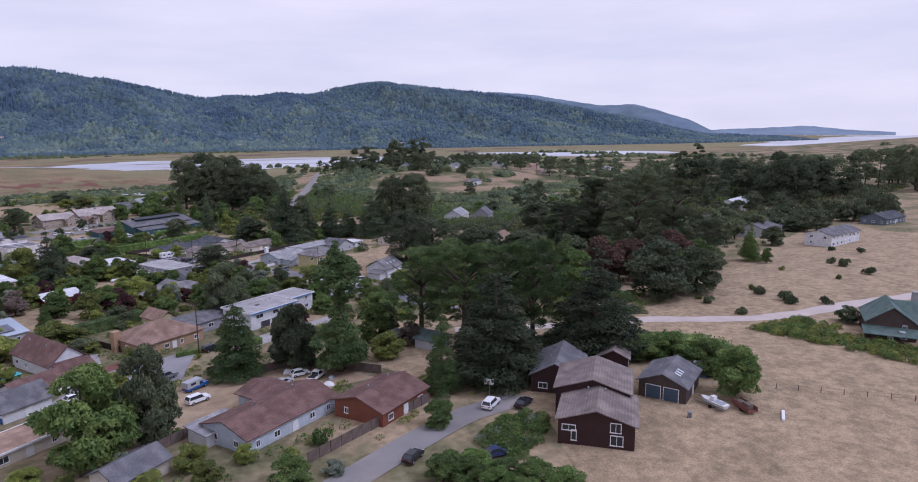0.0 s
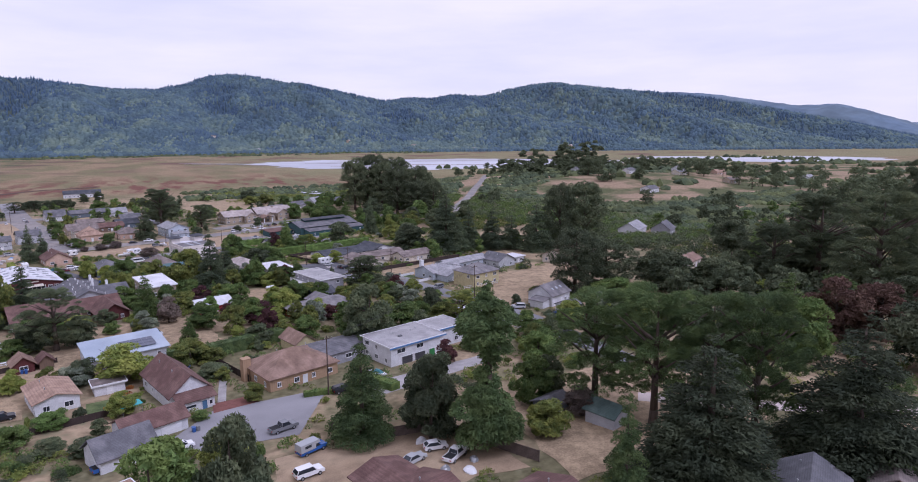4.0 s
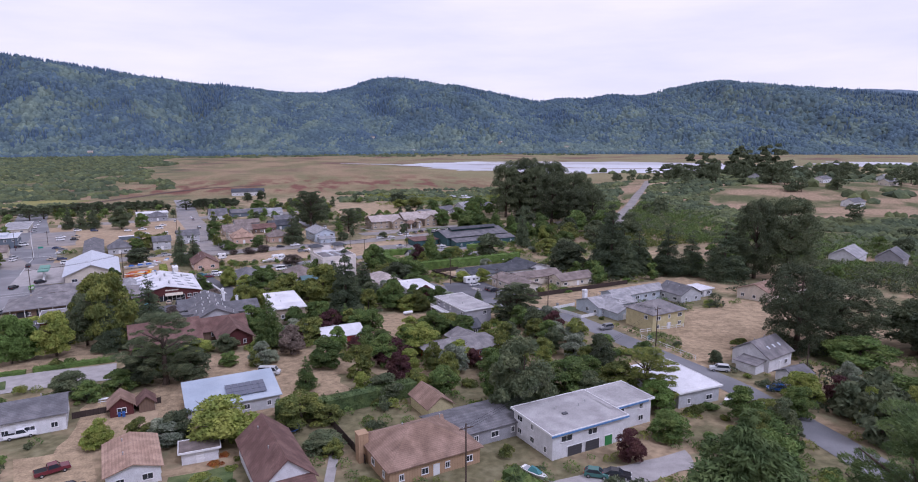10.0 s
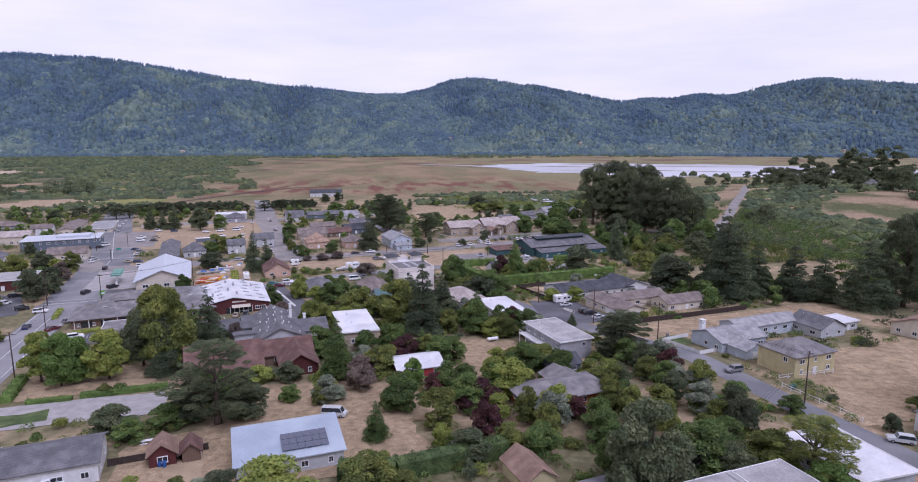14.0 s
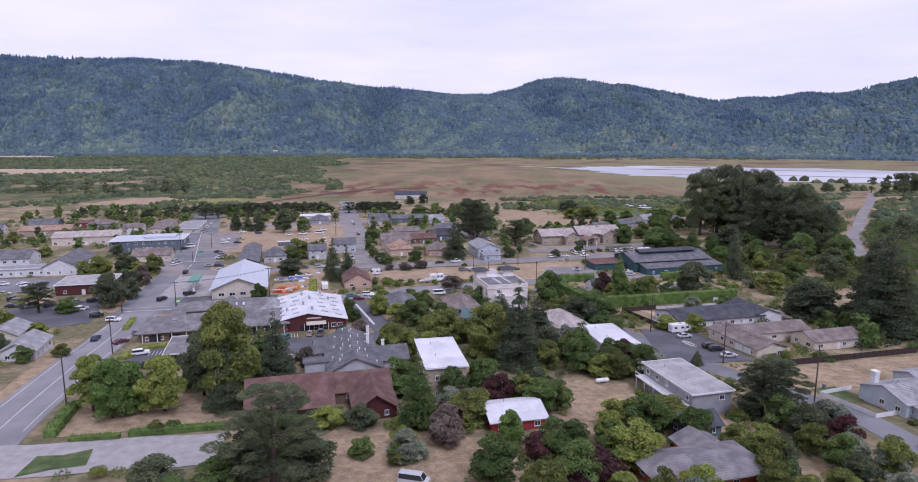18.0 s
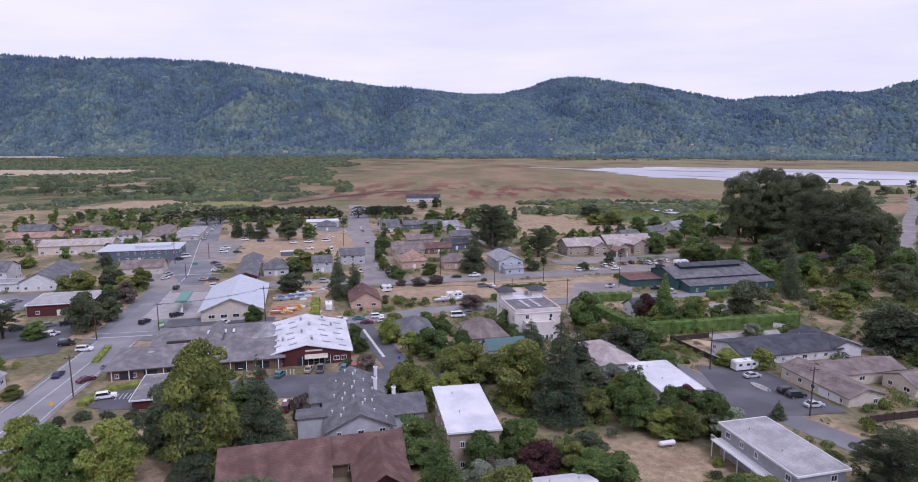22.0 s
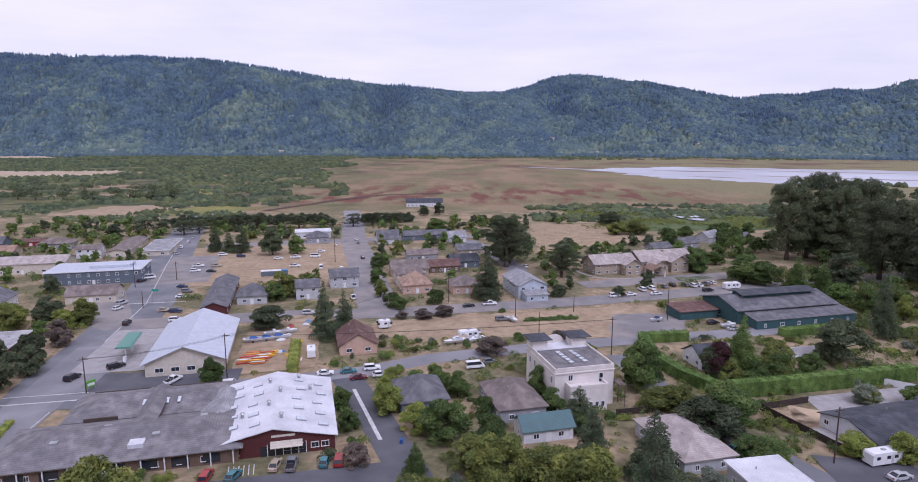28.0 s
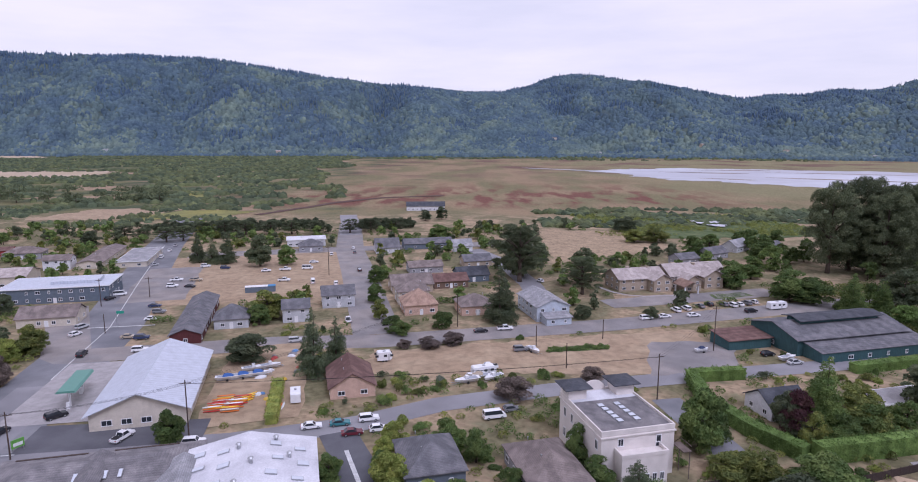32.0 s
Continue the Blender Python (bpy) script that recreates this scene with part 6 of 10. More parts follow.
for k, kx in enumerate((-6.5, -3.6, -0.6)):
    chair = thing("garden_chair", 51.2 + kx * 0.974 + 1.5, 19.5 + kx * 0.225 - 6.6, 20 + k * 50, "blue folding garden chair on the terrace", "chair", "terrace chairs")
    chair.location.z += 0.2
    blue = paint("chair_blue", (0.05, 0.13, 0.36), 0.5)
    part("seat", Shape().box(-0.35, -0.3, 0.36, 0.35, 0.3, 0.42), blue, chair)
    part("backrest", Shape().slab((-0.35, 0.3, 0.42), (0.35, 0.3, 0.42), (0.35, 0.5, 1.0), (-0.35, 0.5, 1.0), 0.05), blue, chair)
    for lx in (-0.3, 0.3):
        for ly in (-0.26, 0.26):
            part("leg", Shape().box(lx - 0.03, ly - 0.03, 0, lx + 0.03, ly + 0.03, 0.36), blue, chair)
bw = house(57.9, -33, 13, 16.5, 12.2, 5.0, "white", "gravel", "white house with a flat grey roof, blue trim and garages below", "flat", windows="nw", storeys=2, door_side="")
block(bw, 10.4, 8.6, 4.9, "flat", 0, "white", "gravel", pose(13.2, 1.8, 0), windows="se", storeys=2)
for k, w in ((-5.2, 2.6), (0.6, 2.2)):
    window(bw, w, 1.2, side_pose(16.5, 12.2, "s", k, 3.8))
door(bw, pose(12.4, 1.8, 0) @ side_pose(8.8, 8.6, "s", -2.6, 2.6) @ pose(0, 0.01, 0), 1.2, 2.1, paint("red_door", (0.3, 0.03, 0.03)))
for k in (-3.4, 0.6):
    door(bw, side_pose(16.5, 12.2, "s", k, 0.1) @ pose(0, 0.01, 0), 3.2, 2.0, paint("dark_garage_door", (0.06, 0.06, 0.07)), "garage_door")
door(bw, side_pose(16.5, 12.2, "s", 4.4, 0.1) @ pose(0, 0.01, 0), 1.8, 2.0, paint("green_door", (0.03, 0.2, 0.06)))
roof_vent(bw, 3, 1, 5.3)
part("roof_hatch", Shape().box(-2, -1, 5.2, -1, -0.3, 5.5), MAT["asphalt_dark"], bw)
part("blue_trim", Shape().box(-8.85, -6.67, 4.8, 8.85, -6.64, 5.15).box(-8.85, 6.64, 4.8, 8.85, 6.67, 5.15).box(8.3, -3.08, 4.7, 17.3, -3.05, 5.05), paint("trim_blue", (0.10, 0.22, 0.45)), bw)
house(89.8, -18.8, 98, 16, 11, 3.6, "palegrey", "white", "house with a flat bright white roof", "flat")
cot = house(122, -8.8, 20, 10.5, 9.5, 3.8, "white", "midgrey", "white cottage with a grey roof and roof lights", pitch=0.6)
for k in (-2.2, 0.2, 2.6):
    skylight(cot, k, -2.6, 3.8 + 0.6 * 2.15 + 0.18, 31, 0.8, 1.0)
block(cot, 5, 6, 2.5, "shed", 0.9, "white", "midgrey", pose(-6.2, -1.2, 0, 0, 0, -90), windows="")
house(119.5, -22, 14, 6, 5, 2.6, "white", "grey", "white garage with a grey roof", name="garage", category="garage", pitch=0.5, vents=0)
house(116.5, 30.5, 14, 13.5, 11, 5.2, "yellow", "midgrey", "two-storey pale yellow house with a hipped grey roof", "hip", 0.5, storeys=2)
bl = house(111, 51.5, 14, 16, 11.5, 3.2, "blue", "palegrey", "pale blue house with a light grey roof and white garage door", pitch=0.34)
block(bl, 9, 7.5, 2.9, "gable", 1.5, "blue", "palegrey", pose(-2.6, -8.0, 0, 0, 0, 90), windows="")
door(bl, pose(-2.6, -8.0, 0, 0, 0, 90) @ side_pose(9, 7.5, "w", 0, 0.05) @ pose(0, 0.01, 0), 3.0, 2.2, MAT["white"], "garage_door")
block(bl, 24, 8, 3.0, "gable", 1.3, "blue", "palegrey", pose(19, 6.5, 0), windows="s")
chimney(bl, -5.5, 4.5, 3.0, 6.6, MAT["white"], 1.3)
house(144, 58.5, 104, 11, 10, 3.2, "palegrey", "grey", "pale grey-blue house with a grey gabled roof", pitch=0.5)
house(154.5, 62.5, 14, 8, 7, 2.8, "palegrey", "white", "small shed with a flat white roof", "flat", name="shed", category="shed", vents=0)
house(179, 52, 20, 25, 13, 3.4, "cream", "tanbrown", "long house with a tan-brown roof", pitch=0.4)
house(-19, -24, 104, 12, 8, 3.0, "white", "tan", "small white house with a pale tan roof", pitch=0.3)
w9 = house(4.6, -32, 104, 18, 8.5, 3.4, "white", "brown", "white cottage with a steep brown roof", pitch=0.85, windows="sn")
porch9 = block(w9, 7, 3, 2.6, "shed", 1.2, "white", "brown", pose(-10.6, 0, 0, 0, 0, -90), windows="")
door(porch9, side_pose(7, 3, "s", 1.4, 0.05) @ pose(0, 0.01, 0), 1.0, 2.1, paint("blue_door", (0.08, 0.17, 0.3)))
window(porch9, 2.6, 0.7, side_pose(7, 3, "s", -1.5, 1.6), mullion=False)
window(porch9, 0.8, 1.0, side_pose(7, 3, "s", 2.7, 1.5), mullion=False)
gar = house(-1.5, -51, 18, 11, 7, 2.7, "white", "brown", "white double garage with a brown roof", name="garage", category="garage", pitch=0.5, windows="", vents=0, door_side="")
door(gar, side_pose(11, 7, "s", -2.4, 0.05) @ pose(0, 0.01, 0), 3.6, 2.2, name="garage_door")
door(gar, side_pose(11, 7, "s", 2.4, 0.05) @ pose(0, 0.01, 0), 3.6, 2.2, name="garage_door")
br = house(29, -33, 14, 17, 14, 3.0, "tan", "tanbrown", "tan bungalow with a wide hipped brown roof", "hip", 0.5)
block(br, 16, 10.5, 2.8, "gable", 1.1, "grey", "grey", pose(13, 3.6, 0), windows="s", over=0.4)
chimney(br, -9, 4, -0.5, 5.2, WALL["tan"], 1.8)
house(-8.5, -22, 8, 6, 4, 2.3, "white", "taupe", "small white flat-roofed shed", "flat", name="shed", category="shed", vents=0)

m0 = house(24, -106, 14, 20, 11, 3.0, "blue", "brown", "pale blue bungalow with a dark brown roof", pitch=0.3)
block(m0, 9, 8, 2.8, "gable", 1.2, "blue", "brown", pose(5.5, 6.5, 0, 0, 0, 90), windows="", over=0.6)
house(41, -115, 14, 13, 11, 3.0, "redbrown", "brown", "red-brown timber outbuilding with a brown roof", name="outbuilding", category="building", pitch=0.3)
d0 = house(59.5, -149.2, 31, 11, 11.8, 4.2, "maroon", "taupe", "dark red timber house with a grey-brown roof", pitch=0.32, windows="", door_side="")
for k, zz, ww, hh in ((-3.2, 1.5, 2.0, 1.7), (-3.0, 3.6, 1.7, 1.6), (4.2, 2.9, 2.2, 1.0), (3.4, 1.7, 0.9, 1.8)):
    window(d0, ww, hh, side_pose(11, 11.8, "w", k, zz), mullion=ww > 1)
block(d0, 11, 12.4, 5.2, "gable", 2.0, "maroon", "taupe", pose(9.8, 1.2, 0), windows="s")
roof_vent(d0, 3.0, -1.0, 5.9)
house(73, -131, 30, 13, 9, 3.6, "maroon", "grey", "dark red timber house with a grey roof", pitch=0.55)
shop0 = house(83.3, -149.2, 14, 10.5, 8.6, 3.2, "darkbrown", "grey", "dark workshop with a grey roof, roof lights and blue doors", name="workshop", category="workshop", pitch=0.42, windows="")
for k in (-1.2, 0.0, 1.2):
    skylight(shop0, -1.6 + k * 0.9, -2.0, 3.2 + 0.42 * 2.3 + 0.2, 23, 0.6, 1.3)
for k in (-1.6, 1.6):
    door(shop0, side_pose(10.5, 8.6, "w", k, 0.05) @ pose(0, 0.01, 0), 2.6, 2.5, paint("door_blue_grey", (0.05, 0.08, 0.12), 0.6), "barn_door", "dark blue double door")
house(88, -134, 30, 7, 6, 3.0, "maroon", "taupe", "small dark shed with a brown-grey roof", name="shed", category="shed", pitch=0.5, windows="", vents=0)
g0 = house(151.8, -169.2, 20, 12, 10, 4.2, "darkbrown", "green", "dark timber house with green gabled roofs and a porch", pitch=0.72, storeys=2, door_side="w", vents=0)
block(g0, 16, 10, 4.2, "gable", 3.58, "darkbrown", "green", pose(2.0, -8.0, 0, 0, 0, 90), storeys=2)
part("porch_roof", Shape().prism([(-10.2, -6.0, 2.1), (-6.02, -6.0, 3.1), (-6.02, 6.0, 3.1), (-10.2, 6.0, 2.1)], [(-10.2, -6.0, 2.26), (-6.02, -6.0, 3.26), (-6.02, 6.0, 3.26), (-10.2, 6.0, 2.26)]), ROOF["green"], g0)
for py in (-5.6, -1.9, 1.9, 5.6):
    part("porch_post", Shape().box(-9.9, py - 0.09, -0.3, -9.72, py + 0.09, 2.16), WALL["darkbrown"], g0)
skylight(g0, -8.1, -1.8, 2.72, 0, 1.2, 1.2)
chimney(g0, 5.0, -6.0, 4, 9.6, MAT["concrete"], 1.8)
house(0, -108.5, 20, 8.5, 6, 2.6, "cream", "grey", "cream shed with a grey gabled roof", name="shed", category="shed", pitch=0.5, windows="w", vents=0)
house(281, -120, -8, 26, 11, 5.0, "white", "grey", "two-storey white house with a grey roof on the field", storeys=2, pitch=0.35)

# ---- west side of the main street and the far blocks ----
a_b = house(-162, 279, 14, 38, 20, 6.0, "greyblue", "metal", "long two-storey grey commercial building with a pale metal roof", "flat", name="shop_building", category="building", storeys=2, over=0.5)
part("roof_deck", Shape().prism([(-3, -4, 6.3), (14, -4, 6.3), (14, 4, 6.3), (-3, 4, 6.3)], [(-3, -4, 7.3), (14, -4, 7.3), (14, 4, 7.6), (-3, 4, 7.6)]), ROOF["metal"], a_b)
house(-207, 298, 14, 36, 16, 5.0, "cream", "paletan", "long hall with a pale tan roof", name="hall", category="hall", pitch=0.3)
house(-144, 243, 14, 18, 11, 3.4, "cream", "taupe", "cream house with a brown roof and porch", pitch=0.5)
house(-173, 220, 104, 30, 14, 4.2, "white", "grey", "white shop with a broad grey gabled roof", name="shop", category="shop", pitch=0.5)
house(-200, 222, 14, 16, 15, 6.0, "white", "grey", "two-storey white building with a grey roof", name="shop", category="shop", storeys=2, pitch=0.4)
house(-188, 206, 14, 24, 8, 3.6, "white", "palegrey", "low white shop front with a pale roof", "flat", name="shop", category="shop")
mk = house(-140, 177, 14, 20, 17, 4.2, "darkred", "gravel", "dark red market with a flat pale roof", "flat", name="market", category="shop", step=5)
house(-190, 358, 104, 48, 11, 3.0, "cream", "taupe", "long row of storage units with a grey roof", name="storage_units", category="building", pitch=0.25, step=5)
house(-170, 357, 104, 38, 14, 3.0, "cream", "palegrey", "storage building with a flat pale roof", "flat", name="storage_units", category="building", step=6)
house(-199, 336, 14, 12, 9, 5.0, "white", "taupe", "small white two-storey house with a brown-grey roof", pitch=0.4, storeys=2)
house(-234, 363, 14, 18, 11, 3.4, "grey", "taupe", "grey house with a hipped brown-grey roof", "hip", 0.5)
house(-254, 372, 14, 14, 9, 3.0, "red", "brown", "low red outbuilding with a brown roof", pitch=0.3)
house(-275, 363, 14, 20, 13, 3.4, "greyblue", "grey", "grey-blue house with a grey roof", pitch=0.5)
house(-255, 335, 14, 30, 14, 3.4, "beige", "tan", "long beige house with a tan roof", pitch=0.35)
house(-296, 340, 14, 16, 11, 3.4, "white", "grey", "white house with a grey roof", pitch=0.5)
house(-111, 93, 104, 13, 9, 3.0, "white", "palegrey", "small white house with a pale roof beside the road", pitch=0.5)
house(-126, 108, 104, 12, 9, 3.0, "cream", "palegrey", "cream house behind the roadside garden", pitch=0.5)
house(-118, 72, 104, 14, 9, 3.0, "grey", "grey", "grey house beside the main road", pitch=0.5)
rl = house(-94, 243, 104, 48, 9, 3.4, "darkred", "grey", "long dark red shop row with a grey roof", name="shop_row", category="shop", pitch=0.4, step=4)
house(-61, 248, 14, 9, 9, 5.0, "palegrey", "grey", "narrow grey two-storey house", pitch=0.5, storeys=2)
house(-50, 268, 14, 12, 10, 5.0, "palegrey", "grey", "pale grey two-storey house with a grey roof", pitch=0.5, storeys=2)
house(-95, 407, 14, 22, 13, 4.0, "white", "white", "white building with a flat white roof", "flat")
house(-88, 388, 14, 13, 11, 3.2, "grey", "grey", "grey bungalow with a hipped roof", "hip", 0.6)
house(-44, 383, 14, 13, 11, 3.4, "white", "grey", "small white chapel-like house with a grey gable", pitch=0.8)
house(-22, 398, 14, 28, 11, 3.4, "greyblue", "grey", "long grey house with a grey roof", pitch=0.4)
house(-2, 388, 14, 11, 9, 3.4, "white", "palegrey", "white house with a pale roof", pitch=0.7)
house(-24, 293, 14, 17, 13, 3.4, "beige", "taupe", "beige house with a brown-grey roof", pitch=0.5)
house(-8, 300, 14, 15, 11, 3.2, "brown", "brown", "brown house with a brown roof", pitch=0.4)
house(-22, 273, 14, 12, 10, 5.0, "cream", "taupe", "two-storey cream house with a grey-brown hipped roof", "hip", 0.6, storeys=2)
house(2, 312, 14, 14, 11, 3.2, "greyblue", "dark", "house with a dark blue-grey roof", pitch=0.5)
house(2, 258, 14, 12, 11, 3.4, "pink", "taupe", "small house with a tan-grey hipped roof", "hip", 0.6)
house(-20, 330, 14, 16, 10, 3.2, "grey", "taupe", "grey house with a brown-grey roof", pitch=0.4)
house(5, 345, 14, 14, 10, 3.2, "beige", "grey", "beige house with a grey roof", pitch=0.5)
house(133, 366, 30, 14, 9, 3.2, "grey", "grey", "grey cottage among the trees", pitch=0.6)
house(155, 388, 40, 15, 9, 3.4, "palegrey", "palegrey", "pale cottage among the trees", pitch=0.7)
house(174, 386, 30, 12, 8, 3.2, "blue", "grey", "blue-grey cottage among the trees", pitch=0.6)
house(112, 350, 20, 12, 9, 3.2, "grey", "grey", "grey cottage behind the inn", pitch=0.5)
house(70.5, 171, 14, 10, 9, 3.2, "white", "dark", "white cottage with a dark blue-grey roof behind the hedge", pitch=0.6)
house(104, 178, 14, 17, 7, 0.9, "stucco", "gravel", "low flat pale roof behind the hedge", "flat", name="outbuilding", category="building", windows="", door_side="", vents=0)
house(-33, 600, 4, 34, 13, 4.2, "white", "dark", "long white barn with a dark roof at the marsh", name="barn", category="barn", pitch=0.5)
house(66, -84.5, 14, 6, 4, 2.4, "greyblue", "grey", "small blue-grey shed under the trees", name="shed", category="shed", windows="s", vents=0)
house(71.5, -94, 104, 6, 5, 2.6, "palegrey", "green", "grey-green shed with a plain gable", name="shed", category="shed", pitch=0.6, windows="", vents=0)
house(269, 105, 30, 18, 12, 4.0, "white", "palegrey", "white house among the trees", pitch=0.6)
house(281, 92, 30, 13, 11, 4.0, "grey", "grey", "grey house among the trees", pitch=0.7)
house(210, 11, 20, 11, 8, 3.2, "cream", "tanbrown", "small cream house with a brown roof", pitch=0.5)
house(417, -21, 5, 32, 16, 4.0, "white", "white", "long white house with a pale roof", pitch=0.4)
house(331, -42, 5, 18, 14, 3.4, "grey", "grey", "grey house with a grey roof", pitch=0.5)
house(296, -84, 5, 26, 14, 3.4, "palegrey", "grey", "long pale house with a grey roof", pitch=0.4)
house(364, -120, -10, 22, 12, 3.2, "greyblue", "dark", "low house with a dark blue roof", pitch=0.4)
house(-6.5, -61, 20, 9, 7, 2.8, "white", "grey", "white garage with a grey gabled roof", name="garage", category="garage", pitch=0.7, windows="", vents=0)
house(-10, -83, 20, 12, 7, 2.5, "cream", "tan", "low building with a flat tan roof", "flat", name="outbuilding", category="building", windows="s", vents=0)
house(15, -103, 14, 7, 5, 2.3, "white", "palegrey", "small lean-to with a pale corrugated roof", "shed", 0.08, name="lean_to", category="shed", windows="", door_side="", vents=0)
for hx, hy, hr, wl, rf in ((560, 415, 20, "white", "grey"), (610, 380, 10, "cream", "palegrey"), (660, 430, 30, "white", "palegrey"), (705, 400, 0, "pink", "tan"),
                           (480, 300, 15, "white", "grey"), (790, 330, 10, "white", "palegrey"), (520, 470, 40, "white", "grey"), (630, 320, 0, "beige", "taupe")):
    house(hx, hy, hr, 18, 11, 4.0, wl, rf, "house among the trees of the mesa", pitch=0.5)

# ---- trees ----
tree(-122.9, 159.0, 11.0, 5.0, "fine", "dark")
tree(-119.5, 168.0, 10.5, 4.6, "round", "dark")
tree(-123.0, 186.0, 9.0, 4.2, "fine", "bare", "thin half-bare tree by the roadside")
tree(-128.7, 210.0, 9.5, 5.2, "fine", "olive")
tree(-141.5, 210.8, 10.0, 5.5, "fine", "dark")
tree(-138.2, 141.0, 11.0, 6.4, "cypress", "dark")
tree(-127.7, 140.7, 6.0, 4.2, "round", "broad")
tree(-133.0, 204.0, 7.0, 4.5, "round", "lime")
tree(-168.3, 253.7, 7.8, 3.8, "round", "dark")
tree(-219.8, 399.4, 10.0, 6.1, "round", "dark")
tree(-213.1, 424.4, 9.0, 9.2, "cypress", "dark")
tree(-198.2, 417.9, 8.3, 7.7, "cypress", "dark")
tree(-182.6, 414.8, 9.8, 7.7, "cypress", "dark")
tree(-175.1, 421.3, 9.5, 7.8, "cypress", "dark")
tree(-138.0, 352.2, 15.3, 4.5, "cone", "dark")
tree(-129.2, 348.9, 12.5, 4.5, "cone", "dark")
tree(-121.4, 348.9, 15.8, 5.1, "cone", "dark")
tree(-171.8, 445.7, 8.9, 8.3, "cypress", "dark")
tree(-158.0, 445.8, 9.8, 8.3, "cypress", "dark")
tree(-144.2, 445.8, 9.8, 8.3, "cypress", "dark")
tree(-128.8, 449.6, 9.3, 8.4, "cypress", "dark")
tree(-114.9, 449.7, 9.3, 8.4, "cypress", "dark")
tree(-98.2, 449.8, 9.3, 8.4, "cypress", "dark")
tree(-76.9, 455.7, 9.4, 8.5, "cypress", "dark")
tree(-63.6, 461.7, 9.3, 8.6, "cypress", "dark")
tree(-46.4, 461.8, 9.3, 8.6, "cypress", "dark")
tree(-102.5, 341.5, 16.2, 7.5, "round", "dark")
tree(-70.9, 248.5, 10.3, 7.4, "round", "olive")
tree(-71.9, 240.8, 7.4, 4.3, "round", "broad")
tree(-63.8, 205.0, 8.3, 7.1, "round", "dark")
tree(-42.6, 192.8, 19.0, 4.5, "cone", "fir")
tree(-38.0, 201.6, 14.2, 3.8, "cone", "fir")
tree(-63.5, 154.3, 7.8, 3.2, "round", "broad")
tree(-27.7, 139.9, 5.6, 2.7, "round", "broad")
tree(-39.5, 304.5, 8.5, 4.6, "round", "broad")
tree(-35.6, 270.6, 7.8, 4.1, "round", "broad")
tree(-31.6, 247.5, 7.1, 3.3, "round", "olive")
tree(-21.9, 228.4, 5.2, 3.4, "round", "broad")
tree(-9.3, 237.5, 6.1, 4.2, "round", "broad")
tree(-25.7, 232.8, 6.0, 3.4, "round", "broad")
tree(-5.6, 220.0, 4.3, 3.9, "round", "bare")
tree(-17.2, 154.3, 5.5, 3.0, "round", "lime")
tree(-18.5, 147.3, 5.7, 2.5, "round", "lime")
tree(-18.2, 140.9, 5.9, 2.3, "round", "broad")
tree(-14.1, 138.7, 6.2, 3.1, "round", "lime")
tree(-6.4, 156.1, 5.2, 3.1, "round", "broad")
tree(-4.4, 152.5, 5.0, 2.6, "round", "broad")
tree(-29.4, 521.5, 9.2, 5.2, "round", "dark")
tree(-16.6, 532.2, 10.7, 5.3, "round", "dark")
tree(-15.3, 425.3, 10.6, 7.9, "round", "broad")
tree(-89.8, 344.7, 11.1, 5.3, "round", "broad")
tree(-20.2, 216.0, 2.9, 2.5, "round", "bare")
tree(-12.6, 216.0, 3.6, 3.8, "round", "bare")
tree(23.6, 307.1, 25.8, 14.0, "cypress", "dark")
tree(11.0, 244.5, 19.8, 6.2, "cone", "dark")
tree(47.1, 284.1, 15.2, 9.8, "cypress", "dark")
tree(59.3, 342.0, 9.6, 6.3, "round", "dark")
tree(40.2, 248.7, 5.4, 3.7, "round", "dark")
tree(64.7, 248.7, 4.3, 3.0, "round", "dark")
tree(126.4, 273.5, 12.3, 9.9, "round", "broad")
tree(138.6, 253.2, 15.0, 4.7, "cone", "broad")
tree(150.4, 253.2, 12.7, 3.6, "cone", "broad")
tree(47.5, 154.3, 12.8, 4.8, "round", "broad")
tree(73.8, 157.5, 18.0, 4.9, "cone", "broad")
tree(67.9, 156.7, 11.4, 4.0, "round", "plum")
tree(90.3, 171.3, 6.9, 4.9, "round", "olive")
tree(83.3, 156.7, 8.6, 4.9, "round", "broad")
tree(73.6, 152.2, 5.2, 3.4, "round", "broad")
tree(95.0, 162.6, 6.1, 3.7, "round", "broad")
tree(63.2, 137.9, 5.3, 6.5, "round", "broad")
tree(51.4, 138.7, 6.6, 5.0, "round", "olive")
tree(9.7, 178.5, 5.6, 5.1, "round", "bare")
tree(31.4, 189.3, 4.3, 3.3, "round", "bare")
tree(15.0, 145.7, 8.2, 3.2, "round", "broad")
tree(7.6, 137.2, 4.9, 2.6, "round", "broad")
tree(-0.4, 147.3, 6.6, 3.3, "round", "broad")
tree(16.7, 137.2, 5.7, 3.4, "round", "broad")
tree(111.9, 462.7, 10.7, 8.6, "round", "dark")
tree(123.4, 368.4, 11.9, 6.8, "round", "broad")
tree(113.3, 296.9, 11.9, 7.2, "round", "broad")
tree(129.9, 313.4, 10.7, 6.7, "round", "broad")
tree(133.8, 269.0, 10.8, 8.1, "round", "broad")
tree(147.5, 332.1, 13.4, 6.1, "round", "broad")
tree(141.2, 390.8, 9.8, 6.0, "round", "broad")
tree(117.7, 416.1, 9.4, 9.0, "round", "olive")
tree(104.8, 416.1, 8.6, 7.7, "round", "olive")
